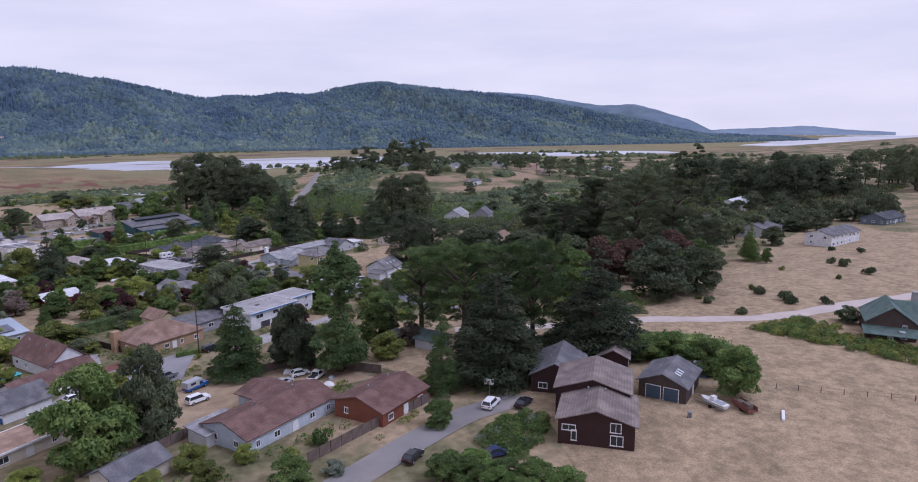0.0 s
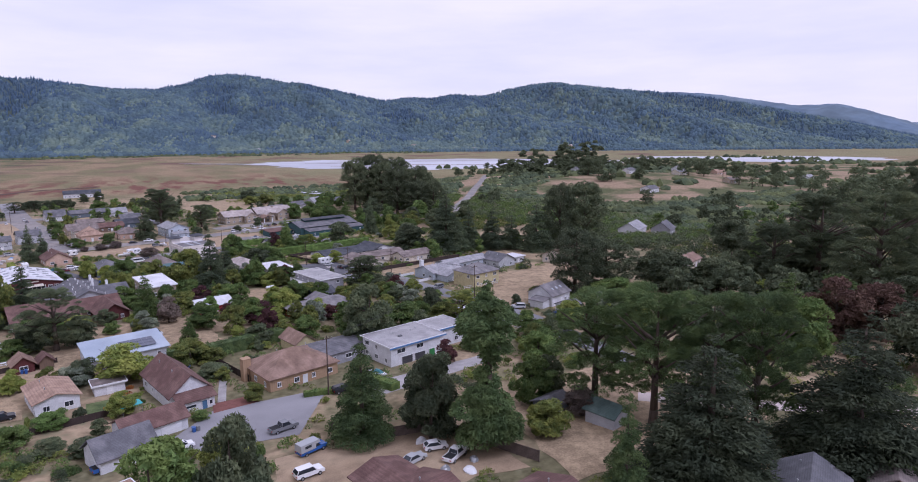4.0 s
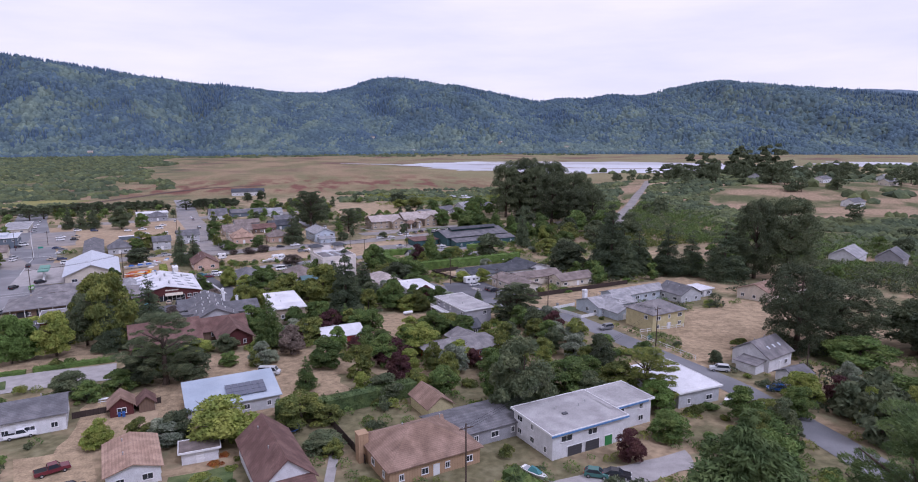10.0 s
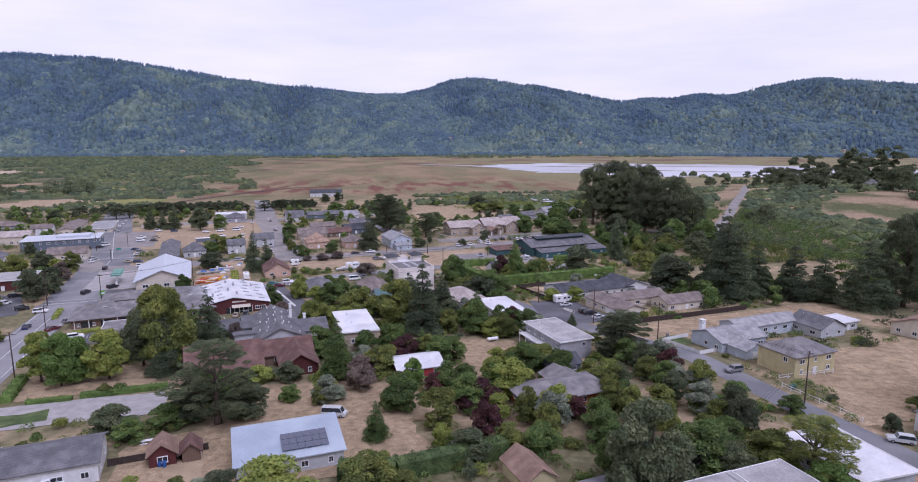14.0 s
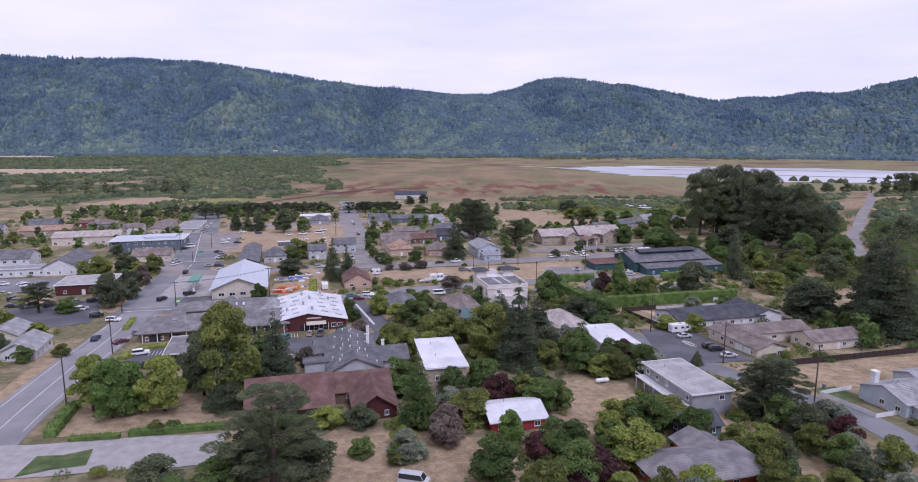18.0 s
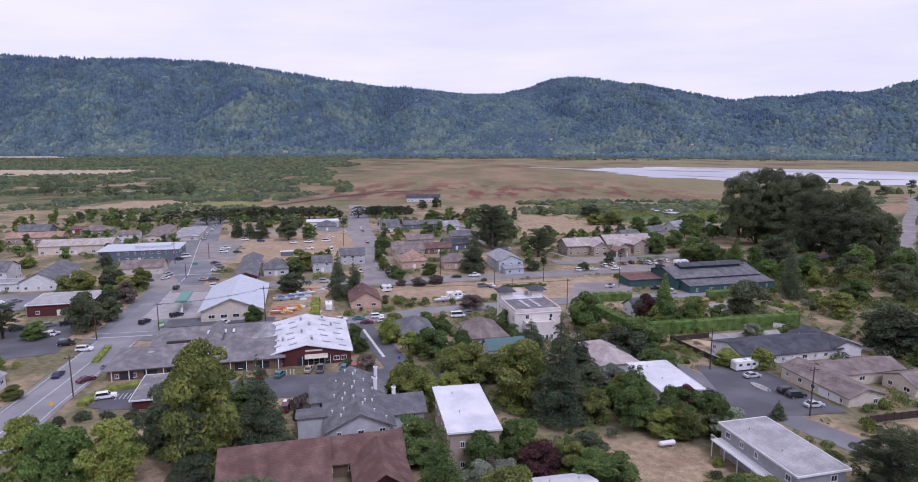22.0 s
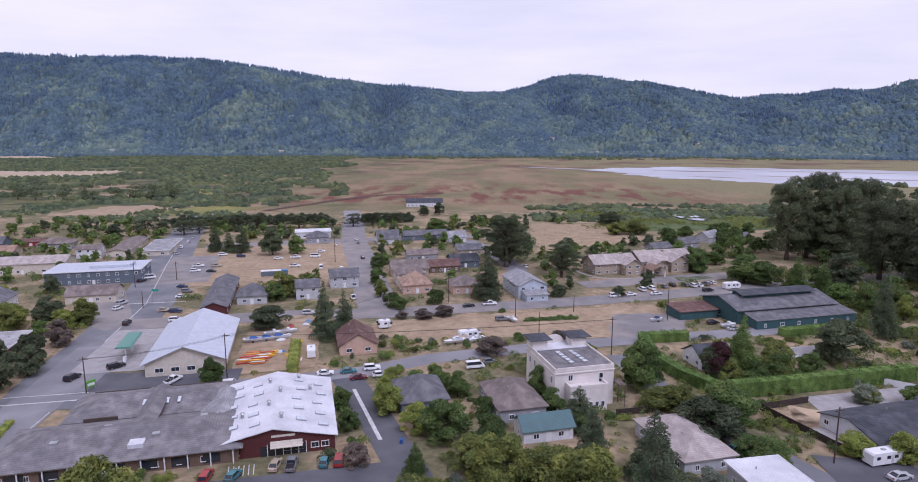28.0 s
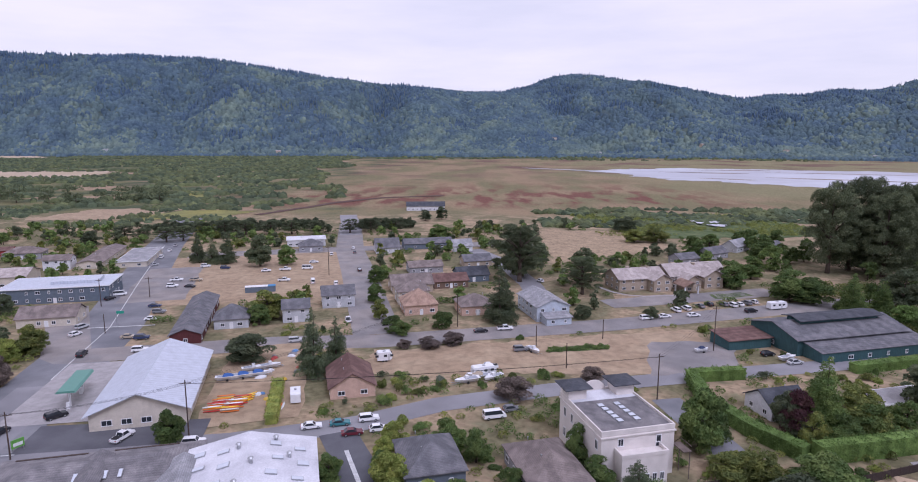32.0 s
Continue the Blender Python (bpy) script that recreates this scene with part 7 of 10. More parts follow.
tree(-49.8, 78.7, 18.0, 7.4, "fine", "olive")
tree(-53.5, 76.5, 12.0, 5.4, "fine", "olive")
tree(-38.9, 73.8, 13.2, 6.7, "fir", "broad")
tree(-8.5, 87.7, 10.6, 3.4, "round", "olive")
tree(-3.3, 84.4, 10.3, 4.3, "round", "olive")
tree(-3.1, 124.0, 9.0, 5.8, "round", "broad")
tree(-8.2, 109.7, 6.5, 2.4, "cone", "broad")
tree(-14.9, 137.7, 7.3, 3.9, "round", "lime")
tree(-28.6, 142.3, 3.4, 2.6, "round", "broad")
tree(-24.0, 128.5, 4.7, 2.7, "round", "broad")
tree(-19.8, 112.7, 4.8, 2.9, "round", "bare")
tree(-150.8, 207.1, 8.4, 4.7, "round", "lime")
tree(-115.4, 161.6, 8.6, 3.8, "round", "dark")
tree(-63.8, 155.2, 6.7, 3.4, "round", "broad")
tree(8.2, 103.2, 10.9, 5.4, "round", "olive")
tree(19.2, 87.8, 16.0, 7.2, "fine", "olive")
tree(26.5, 79.0, 24.0, 6.3, "fir", "fir")
tree(24.5, 128.6, 10.2, 4.8, "fir", "fir")
tree(58.3, 129.3, 10.6, 7.5, "fine", "broad")
tree(61.1, 114.6, 4.6, 4.4, "round", "broad")
tree(43.5, 79.0, 12.6, 4.8, "cone", "broad")
tree(50.2, 79.0, 8.0, 3.3, "round", "broad")
tree(45.2, 151.9, 12.8, 5.2, "round", "broad")
tree(76.5, 164.2, 14.7, 4.7, "cone", "broad")
tree(68.1, 162.1, 8.6, 3.8, "round", "dark")
tree(83.1, 158.3, 8.5, 5.7, "round", "olive")
tree(86.3, 117.2, 6.3, 3.7, "round", "lime")
tree(97.5, 142.8, 5.2, 3.5, "round", "grey")
tree(108.8, 141.4, 5.3, 4.0, "round", "broad")
tree(135.6, 194.9, 23.6, 4.6, "cone", "fir")
tree(108.9, 171.9, 12.8, 8.4, "round", "dark")
tree(140.9, 256.8, 14.5, 5.7, "cone", "broad")
tree(151.4, 256.8, 11.6, 4.6, "cone", "broad")
tree(139.5, 169.4, 9.3, 6.6, "round", "olive")
tree(162.3, 261.3, 15.7, 8.7, "round", "dark")
tree(-68.5, 50.1, 12.5, 5.0, "fine", "lime")
tree(-60.4, 49.1, 11.8, 4.9, "fine", "hedge")
tree(-53.1, 49.9, 12.7, 5.4, "fine", "lime")
tree(-62.3, 46.1, 13.3, 4.4, "fine", "hedge")
tree(-40.6, 53.9, 21.6, 7.4, "fine", "olive")
tree(-48.2, 59.3, 15.5, 5.3, "fine", "dark")
tree(-31.3, 59.0, 20.0, 5.8, "fir", "fir")
tree(-40.2, 51.4, 16.6, 5.0, "fir", "fir")
tree(-20.8, 18.6, 17.0, 10.0, "cypress", "dark")
tree(-15.5, 20.5, 7.5, 5.5, "round", "dark")
tree(-25.5, 21.5, 8.5, 5.5, "round", "dark")
tree(-30.5, 18.0, 5.0, 4.0, "round", "broad")
tree(2.3, 40.8, 15.3, 4.7, "cone", "broad")
tree(-6.1, 62.3, 8.0, 4.7, "round", "broad")
tree(8.7, 58.4, 8.6, 3.9, "round", "broad")
tree(-27.7, 75.0, 6.9, 2.4, "round", "bare")
tree(-6.7, 92.1, 9.2, 5.9, "round", "olive")
tree(6.2, 106.0, 9.5, 5.1, "round", "olive")
tree(-7.5, 28.4, 3.9, 2.7, "round", "broad")
tree(-1.1, 25.2, 4.2, 2.2, "round", "olive")
tree(2.6, 26.7, 4.2, 2.3, "round", "grey")
tree(-0.2, 33.4, 3.6, 2.8, "round", "lime")
tree(-106.9, 86.9, 5.0, 2.8, "round", "broad")
tree(-122.0, 110.8, 4.7, 3.2, "round", "lime")
tree(-116.5, 148.0, 12.6, 6.2, "round", "dark")
tree(-148.9, 200.8, 9.9, 5.6, "round", "olive")
tree(-158.0, 205.3, 7.2, 3.8, "round", "olive")
tree(-115.3, 91.7, 7.3, 3.5, "round", "dark")
tree(-100.1, 91.5, 3.7, 2.9, "round", "olive")
tree(16.6, 61.1, 8.7, 3.9, "round", "broad")
tree(12.7, 59.8, 8.2, 2.9, "round", "broad")
tree(20.4, 59.6, 5.1, 2.9, "round", "lime")
tree(24.2, 56.3, 7.7, 2.5, "cone", "broad")
tree(29.9, 63.2, 5.4, 2.7, "round", "olive")
tree(31.8, 48.7, 7.3, 4.1, "round", "broad")
tree(46.7, 73.9, 5.8, 3.7, "round", "olive")
tree(43.7, 85.4, 10.7, 4.1, "cone", "broad")
tree(51.9, 71.2, 4.4, 3.7, "round", "olive")
tree(41.5, 24.6, 8.5, 5.6, "round", "lime")
tree(39.0, 32.3, 6.5, 3.4, "round", "lime")
tree(32.5, 17.9, 6.8, 5.3, "round", "plum")
tree(24.2, 26.7, 5.3, 2.7, "round", "plum")
tree(16.5, 20.2, 8.4, 5.0, "fine", "broad")
tree(76.7, 45.9, 12.3, 7.6, "cypress", "dark")
tree(74.6, 80.5, 4.3, 1.7, "cone", "fir")
tree(152.3, 126.9, 30.3, 9.6, "fir", "fir")
tree(149.6, 107.2, 23.8, 7.5, "fir", "fir")
tree(134.9, 134.4, 13.9, 8.1, "fine", "dark")
tree(63.0, 18.1, 8.3, 3.5, "round", "olive")
tree(76.4, 28.9, 6.0, 3.5, "round", "olive")
tree(80.9, 25.6, 5.4, 3.6, "round", "grey")
tree(84.8, 19.6, 7.8, 3.6, "round", "olive")
tree(61.6, 29.1, 6.0, 3.1, "round", "olive")
tree(71.9, 44.3, 4.7, 2.6, "round", "dark")
tree(49.5, 42.9, 6.2, 3.9, "round", "broad")
tree(54.9, 43.5, 5.1, 3.5, "round", "olive")
tree(46.2, 43.6, 5.1, 3.0, "round", "olive")
tree(-5.4, -16.7, 8.5, 7.8, "round", "lime")
tree(-35.8, 12.2, 5.0, 3.4, "round", "broad")
tree(-27.8, -13.1, 4.7, 2.5, "round", "lime")
tree(-16.5, -11.7, 4.3, 2.9, "round", "grey")
tree(-20.5, -11.8, 4.8, 2.5, "round", "olive")
tree(11.0, -7.5, 4.4, 2.8, "round", "olive")
tree(23.3, 10.8, 8.9, 4.2, "round", "olive")
tree(10.9, 6.6, 7.6, 2.7, "cone", "broad")
tree(27.5, -4.2, 5.8, 4.6, "round", "dark")
tree(23.1, 1.6, 4.8, 2.2, "round", "lime")
tree(7.8, 32.9, 8.2, 4.2, "round", "bare")
tree(0.5, 26.5, 6.5, 3.5, "round", "grey")
tree(44.5, -25.3, 17.9, 6.9, "fine", "dark")
tree(50.6, -24.4, 13.3, 4.4, "fir", "fir")
tree(66.0, -14.2, 9.3, 6.2, "round", "broad")
tree(77.2, -16.8, 8.0, 5.3, "round", "olive")
tree(87.6, -21.6, 11.5, 7.3, "cypress", "olive")
tree(74.8, 45.8, 11.6, 7.3, "cypress", "dark")
tree(84.1, 19.4, 5.8, 3.2, "round", "grey")
tree(90.5, 14.7, 4.0, 3.1, "round", "broad")
tree(72.2, 13.5, 4.8, 3.5, "round", "olive")
tree(135.6, -5.4, 24.0, 10.5, "gum", "dark", "dense dark cypress with foliage down to the ground")
tree(211.3, 80.4, 35.0, 13.8, "gum", "dark")
tree(197.8, 84.2, 33.6, 9.8, "gum", "dark")
tree(144.5, 109.7, 34.9, 9.5, "fir", "fir")
tree(158.4, 110.6, 22.4, 7.0, "fir", "fir")
tree(169.2, 103.7, 22.9, 7.7, "fir", "fir")
tree(177.4, 99.0, 19.8, 6.8, "fir", "fir")
tree(184.5, 86.2, 26.6, 10.2, "fir", "fir")
tree(131.9, 128.0, 14.8, 9.1, "round", "dark")
tree(99.3, -36.1, 4.3, 3.3, "round", "olive")
tree(75.5, -39.3, 6.2, 4.1, "round", "broad")
tree(91.8, -46.2, 6.4, 5.9, "round", "broad")
tree(105.6, -38.2, 7.0, 3.6, "round", "broad")
tree(96.9, 4.9, 4.2, 3.0, "round", "broad")
tree(79.9, 3.4, 5.0, 2.9, "round", "olive")
tree(56.1, 29.9, 8.0, 3.8, "round", "broad")
tree(54.0, 43.3, 5.5, 5.3, "round", "olive")
tree(110.4, -6.2, 3.9, 1.9, "round", "dark")
tree(123.7, 1.6, 3.7, 2.5, "round", "olive")
tree(47.5, -91.2, 29.3, 5.7, "column", "cypress")
tree(41.3, -82.7, 15.5, 5.7, "fine", "dark")
tree(65.8, -78.7, 10.7, 4.5, "fine", "broad")
tree(74.0, -87.6, 23.4, 10.4, "cypress", "cypress")
tree(77.4, -99.4, 25.6, 10.4, "cypress", "cypress")
tree(85.0, -104.6, 24.5, 10.2, "cypress", "cypress")
tree(86.5, -112.9, 25.7, 8.6, "cypress", "cypress")
tree(59.3, -91.7, 5.8, 3.5, "round", "olive")
tree(69.8, -88.8, 6.1, 3.7, "round", "bare")
tree(152.0, -3.0, 19.0, 12.5, "gum", "dark", "dense dark cypress with foliage down to the ground")
tree(167.9, -11.6, 13.6, 9.1, "fine", "dark")
tree(144.7, -16.0, 7.0, 8.5, "round", "broad")
tree(226.9, -33.4, 31.7, 9.9, "cypress", "dark")
tree(221.7, -12.4, 16.7, 6.9, "cone", "broad")
tree(201.2, -20.1, 6.2, 5.0, "round", "broad")
tree(190.4, -39.3, 5.6, 3.9, "round", "lime")
tree(193.6, -48.5, 8.3, 5.6, "round", "broad")
tree(171.7, -16.7, 7.8, 6.2, "round", "dark")
tree(182.4, -22.2, 4.9, 4.1, "round", "broad")
tree(129.2, -40.8, 8.1, 6.7, "round", "broad")
tree(112.3, -32.4, 7.0, 4.5, "round", "lime")
tree(30.7, -77.1, 19.6, 5.8, "fir", "cypress")
tree(7.7, -77.2, 8.8, 3.8, "round", "olive")
tree(18.5, -45.0, 4.4, 2.4, "round", "olive")
tree(14.4, -28.3, 3.5, 2.2, "round", "olive")
tree(-27.1, -11.9, 5.3, 2.6, "round", "lime")
tree(-36.4, 14.0, 4.8, 3.0, "round", "dark")
tree(-9.9, -46.7, 3.5, 1.8, "round", "dark")
tree(-14.4, -15.1, 4.7, 3.6, "round", "grey")
tree(9.4, -13.1, 7.1, 5.3, "round", "olive")
tree(-3.0, -97.0, 16.9, 7.8, "fine", "broad")
tree(6.1, -96.6, 17.9, 5.4, "fine", "dark")
tree(15.5, -127.7, 4.8, 3.3, "round", "broad")
tree(7.5, -111.9, 4.4, 2.8, "round", "olive")
tree(7.3, -118.5, 4.0, 2.4, "round", "olive")
tree(14.3, -115.7, 3.1, 1.9, "round", "lime")
tree(21.8, -128.8, 2.1, 1.8, "round", "grey")
tree(42.9, -128.3, 5.2, 2.9, "round", "broad")
tree(53.4, -117.8, 17.6, 3.9, "fir", "cypress")
tree(59.6, -92.4, 6.5, 4.1, "round", "olive")
tree(-11.5, -97.9, 3.0, 2.5, "round", "lime")
tree(-0.9, -110.6, 3.3, 2.7, "round", "olive")
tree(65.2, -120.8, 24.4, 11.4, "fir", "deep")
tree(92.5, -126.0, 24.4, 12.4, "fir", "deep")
tree(106.0, -122.0, 11.0, 7.5, "cypress", "cypress")
tree(146.5, -111.4, 17.4, 11.2, "round", "dark")
tree(160.0, -117.0, 15.5, 8.6, "round", "dark")
tree(142.2, -81.0, 18.0, 7.5, "cone", "broad")
tree(155.0, -86.0, 16.0, 8.2, "round", "brown", "dusty brown-leaved tree with a rounded crown")
tree(163.0, -92.5, 15.5, 8.0, "round", "brown", "dusty brown-leaved tree with a rounded crown")
tree(181.0, -98.5, 17.0, 8.5, "round", "brown", "dusty brown-leaved tree with a rounded crown")
tree(172.0, -76.0, 14.0, 7.5, "round", "broad")
tree(89.6, -158.9, 9.8, 4.9, "fine", "broad")
tree(96.5, -150.1, 7.6, 4.7, "fine", "broad")
tree(98.9, -141.5, 6.6, 4.5, "round", "broad")
tree(94.8, -136.9, 5.7, 4.1, "round", "broad")
tree(224.0, -37.6, 33.2, 16.6, "cypress", "dark")
tree(211.1, -65.1, 35.2, 16.8, "cypress", "dark")
tree(227.4, -73.5, 32.3, 13.5, "cypress", "dark")
tree(205.6, -32.2, 22.9, 11.4, "cypress", "dark")
tree(214.1, -94.6, 16.6, 9.0, "cypress", "dark")
tree(220.6, -108.8, 14.9, 4.2, "cone", "broad")
tree(218.7, -116.1, 6.3, 2.3, "round", "broad")
tree(261.9, -102.0, 9.2, 5.5, "round", "dark")
tree(178.5, -30.6, 12.7, 9.8, "fine", "dark")
tree(168.5, -17.8, 14.6, 10.8, "fine", "dark")
tree(249.8, 21.5, 16.5, 9.4, "fine", "dark")
tree(312.7, -93.3, 6.3, 7.3, "round", "dark")

# ---- more garden trees ----
tree(6.5, 106.7, 9.0, 5.9, "round", "olive")
tree(16.9, 104.3, 8.0, 6.5, "round", "olive")
tree(25.3, 111.7, 13.0, 4.3, "fir", "fir")
tree(35.7, 107.3, 14.0, 5.2, "fir", "fir")
tree(52.7, 124.6, 9.0, 7.3, "round", "dark")
tree(48.0, 141.0, 5.0, 5.8, "round", "olive")
tree(66.8, 156.0, 8.0, 3.2, "round", "dark")
tree(57.0, 113.0, 6.0, 4.3, "round", "broad")
tree(78.9, 117.0, 5.0, 3.7, "round", "lime")
tree(76.2, 154.0, 7.0, 4.2, "round", "broad")
tree(69.1, 153.2, 8.0, 3.1, "round", "olive")
tree(42.3, 76.1, 11.0, 4.7, "round", "broad")
tree(47.0, 71.3, 6.0, 4.0, "round", "lime")
tree(55.6, 84.1, 6.0, 4.4, "round", "broad")
tree(59.5, 71.3, 6.0, 6.0, "round", "grey")
tree(61.0, 113.7, 4.0, 3.3, "round", "broad")
tree(98.5, 143.9, 4.0, 3.2, "round", "olive")
tree(110.9, 141.9, 5.0, 3.9, "round", "broad")
tree(34.2, 78.5, 8.0, 3.7, "round", "olive")
tree(39.7, 86.2, 6.0, 2.8, "round", "broad")
tree(-9.7, 127.7, 7.0, 3.6, "round", "lime")
tree(5.9, 119.3, 8.0, 4.1, "round", "broad")
tree(3.1, 91.8, 7.0, 3.5, "round", "lime")
tree(21.6, 127.9, 6.0, 3.6, "round", "broad")
tree(-5.6, 91.0, 8.0, 4.2, "round", "broad")
tree(3.1, 111.3, 7.0, 4.7, "round", "olive")
tree(15.5, 43.6, 8.0, 4.9, "round", "olive")
tree(28.6, 51.1, 7.0, 4.5, "round", "broad")
tree(48.4, 37.2, 8.0, 4.9, "round", "broad")
tree(47.8, 13.3, 7.0, 3.6, "round", "lime")
tree(63.1, 17.5, 6.0, 3.8, "round", "broad")
tree(29.9, 16.7, 9.0, 4.3, "round", "broad")
tree(-40.5, 17.5, 6.0, 4.6, "round", "dark")
tree(14.6, -13.7, 4.0, 3.1, "round", "olive")
tree(-13.2, -13.1, 6.0, 4.1, "round", "dark")
tree(63.9, -45.0, 6.0, 2.9, "round", "plum")
tree(48.4, -70.2, 12.0, 5.5, "round", "dark")
tree(84.5, -54.7, 7.0, 5.1, "round", "broad")
tree(70.3, -77.8, 9.0, 3.7, "round", "dark")
tree(7.5, -49.4, 2.0, 1.9, "round", "broad")

# ---- far woods ----
def lump(rng, n_side=5, foot=-0.1):
    """Template of a low wooded clump: two rings and a top."""
    v = [(0, 0, 1.0)]
    for z, r in ((0.55, 0.72), (foot, 1.0)):
        for k in range(n_side):
            a = (k + 0.5 * (z > 0.5)) * math.tau / n_side
            q = r * rng.uniform(0.75, 1.2)
            v.append((math.cos(a) * q, math.sin(a) * q, z + rng.uniform(-0.1, 0.1)))
    f = [(0, 1 + k, 1 + (k + 1) % n_side) for k in range(n_side)]
    for ring in (0,):
        a, b = 1 + ring * n_side, 1 + (ring + 1) * n_side
        for k in range(n_side):
            m = (k + 1) % n_side
            f += [(a + k, b + k, b + m), (a + k, b + m, a + m)]
    return np.array(v), np.array(f)


def spike(rng, n_side=5):
    v = [(0, 0, 1.0)]
    for z, r in ((0.45, 0.55), (-0.7, 1.0)):
        for k in range(n_side):
            a = k * math.tau / n_side
            q = r * rng.uniform(0.75, 1.2)
            v.append((math.cos(a) * q, math.sin(a) * q, z))
    f = [(0, 1 + k, 1 + (k + 1) % n_side) for k in range(n_side)]
    for ring in (0,):
        a, b = 1 + ring * n_side, 1 + (ring + 1) * n_side
        for k in range(n_side):
            m = (k + 1) % n_side
            f += [(a + k, b + k, b + m), (a + k, b + m, a + m)]
    return np.array(v), np.array(f)


def wood(name, xyz, height, width, mat, label, seed, form="lump", category="woods", soft=False):
    """Many far trees joined into one object."""
    rng = np.random.RandomState(seed)
    temps = [(lump(rng, 5, -0.75 if soft else -0.1) if form == "lump" else spike(rng)) for _ in range(5)]
    V, F, off = [], [], 0
    pick = rng.randint(0, 5, len(xyz))
    for t in range(5):
        p = xyz[pick == t]
        n = len(p)
        v, f = temps[t]
        a = rng.uniform(0, math.tau, n)
        s, hh = width * rng.uniform(0.6, 1.35, n), height * rng.uniform(0.6, 1.3, n)
        x = v[None, :, 0] * np.cos(a)[:, None] - v[None, :, 1] * np.sin(a)[:, None]
        y = v[None, :, 0] * np.sin(a)[:, None] + v[None, :, 1] * np.cos(a)[:, None]
        q = np.stack([p[:, 0:1] + x * s[:, None], p[:, 1:2] + y * s[:, None], p[:, 2:3] + v[None, :, 2] * hh[:, None]], 2)
        V.append(q.reshape(-1, 3))
        F.append((f[None] + (np.arange(n) * len(v))[:, None, None]).reshape(-1, 3) + off)
        off += n * len(v)
    me = big_mesh(name, np.concatenate(V), np.concatenate(F), mat)
    me.polygons.foreach_set("use_smooth", [soft] * len(me.polygons))
    return tagged(part(name, me, None), label, category, kind="stuff")


# distance haze painted in: each far leaf colour is blued, the firs most
hazed_oak = material("hazed_oak_leaves", (0.112, 0.165, 0.190), 0.9, 0.22, 0.02, 0.1, 0.0, second=(0.140, 0.188, 0.178), mix_scale=0.02, vary=0.2, island=True, spec=0.1)
hazed_bay = material("hazed_bay_leaves", (0.080, 0.125, 0.182), 0.9, 0.22, 0.02, 0.1, 0.0, second=(0.094, 0.142, 0.175), mix_scale=0.012, vary=0.18, island=True, spec=0.1)
hazed_fir = material("hazed_fir_needles", (0.074, 0.118, 0.198), 0.9, 0.2, 0.02, 0.1, 0.0, second=(0.084, 0.130, 0.195), mix_scale=0.01, vary=0.14, island=True, spec=0.1)
rng = np.random.RandomState(5)
n = 52000
u, v = rng.uniform(0.6, len(HILL) - 1, n), rng.uniform(0, 1, n) ** 1.1 * 1.03
x, y, z = hill_point(u, v)
xyz = np.stack([x, y, z], 1)
# firs keep to the heights and the gullies, pale oaks to the lower spurs: painted haze bluer uphill
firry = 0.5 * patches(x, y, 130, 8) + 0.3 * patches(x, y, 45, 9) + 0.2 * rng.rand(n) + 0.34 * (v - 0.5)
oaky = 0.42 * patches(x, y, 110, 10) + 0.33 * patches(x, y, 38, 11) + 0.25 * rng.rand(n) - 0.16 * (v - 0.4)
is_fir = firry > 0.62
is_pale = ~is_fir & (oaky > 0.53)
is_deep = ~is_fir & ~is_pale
wood("hill_oak_woods", xyz[is_pale], 9.5, 9.0, hazed_oak, "hazy pale green oak woods on the lower hillside", 1, soft=True)
wood("hill_bay_woods", xyz[is_deep], 10.5, 9.4, hazed_bay, "dense hazy dark bay and oak woods on the hillside", 4, soft=True)
wood("hill_fir_woods", xyz[is_fir], 14.0, 5.2, hazed_fir, "hazy dark fir trees over the hillside and its crest", 2, "spike", soft=True)
# a loose row of firs along the crest
n = 800
u, v = rng.uniform(0.8, 14.6, n), rng.uniform(0.93, 1.02, n)
x, y, z = hill_point(u, v)
keep = patches(x, y, 60, 12) > 0.45
wood("crest_firs", np.stack([x, y, z], 1)[keep], 15.5, 4.6, hazed_fir, "ragged line of firs on the crest of the hills", 6, "spike", soft=True)
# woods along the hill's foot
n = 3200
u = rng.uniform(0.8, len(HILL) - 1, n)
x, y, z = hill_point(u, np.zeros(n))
wood("foot_woods", np.stack([x, y - rng.uniform(-30, 60, n), z], 1), 8, 8, hazed_bay, "belt of dark trees along the foot of the hills", 3, soft=True)

# pale houses among the trees of the lower slope
for k in range(0, 16, 2):
    hu1, hv1 = (2.2, 3.4, 3.9, 6.6, 7.4, 7.7, 8.1, 8.5, 9.0, 9.6, 10.0, 10.4, 10.8, 11.3, 11.8, 12.6)[k], (0.03, 0.05, 0.02, 0.10, 0.16, 0.13, 0.06, 0.20, 0.12, 0.03, 0.05, 0.02, 0.04, 0.08, 0.03, 0.05)[k]
    qx, qy, qz = (float(q) for q in hill_point(np.array(hu1), np.array(hv1)))
    house(qx, qy - 4, (k * 37) % 60 - 10, 13, 9, 5.5, ("palegrey", "cream", "beige")[k % 3], ("palegrey", "taupe", "paletan")[k % 3], "pale house among the trees of the hillside", windows="", door_side="", vents=0, z=qz + 3, base=14, group="hillside houses")

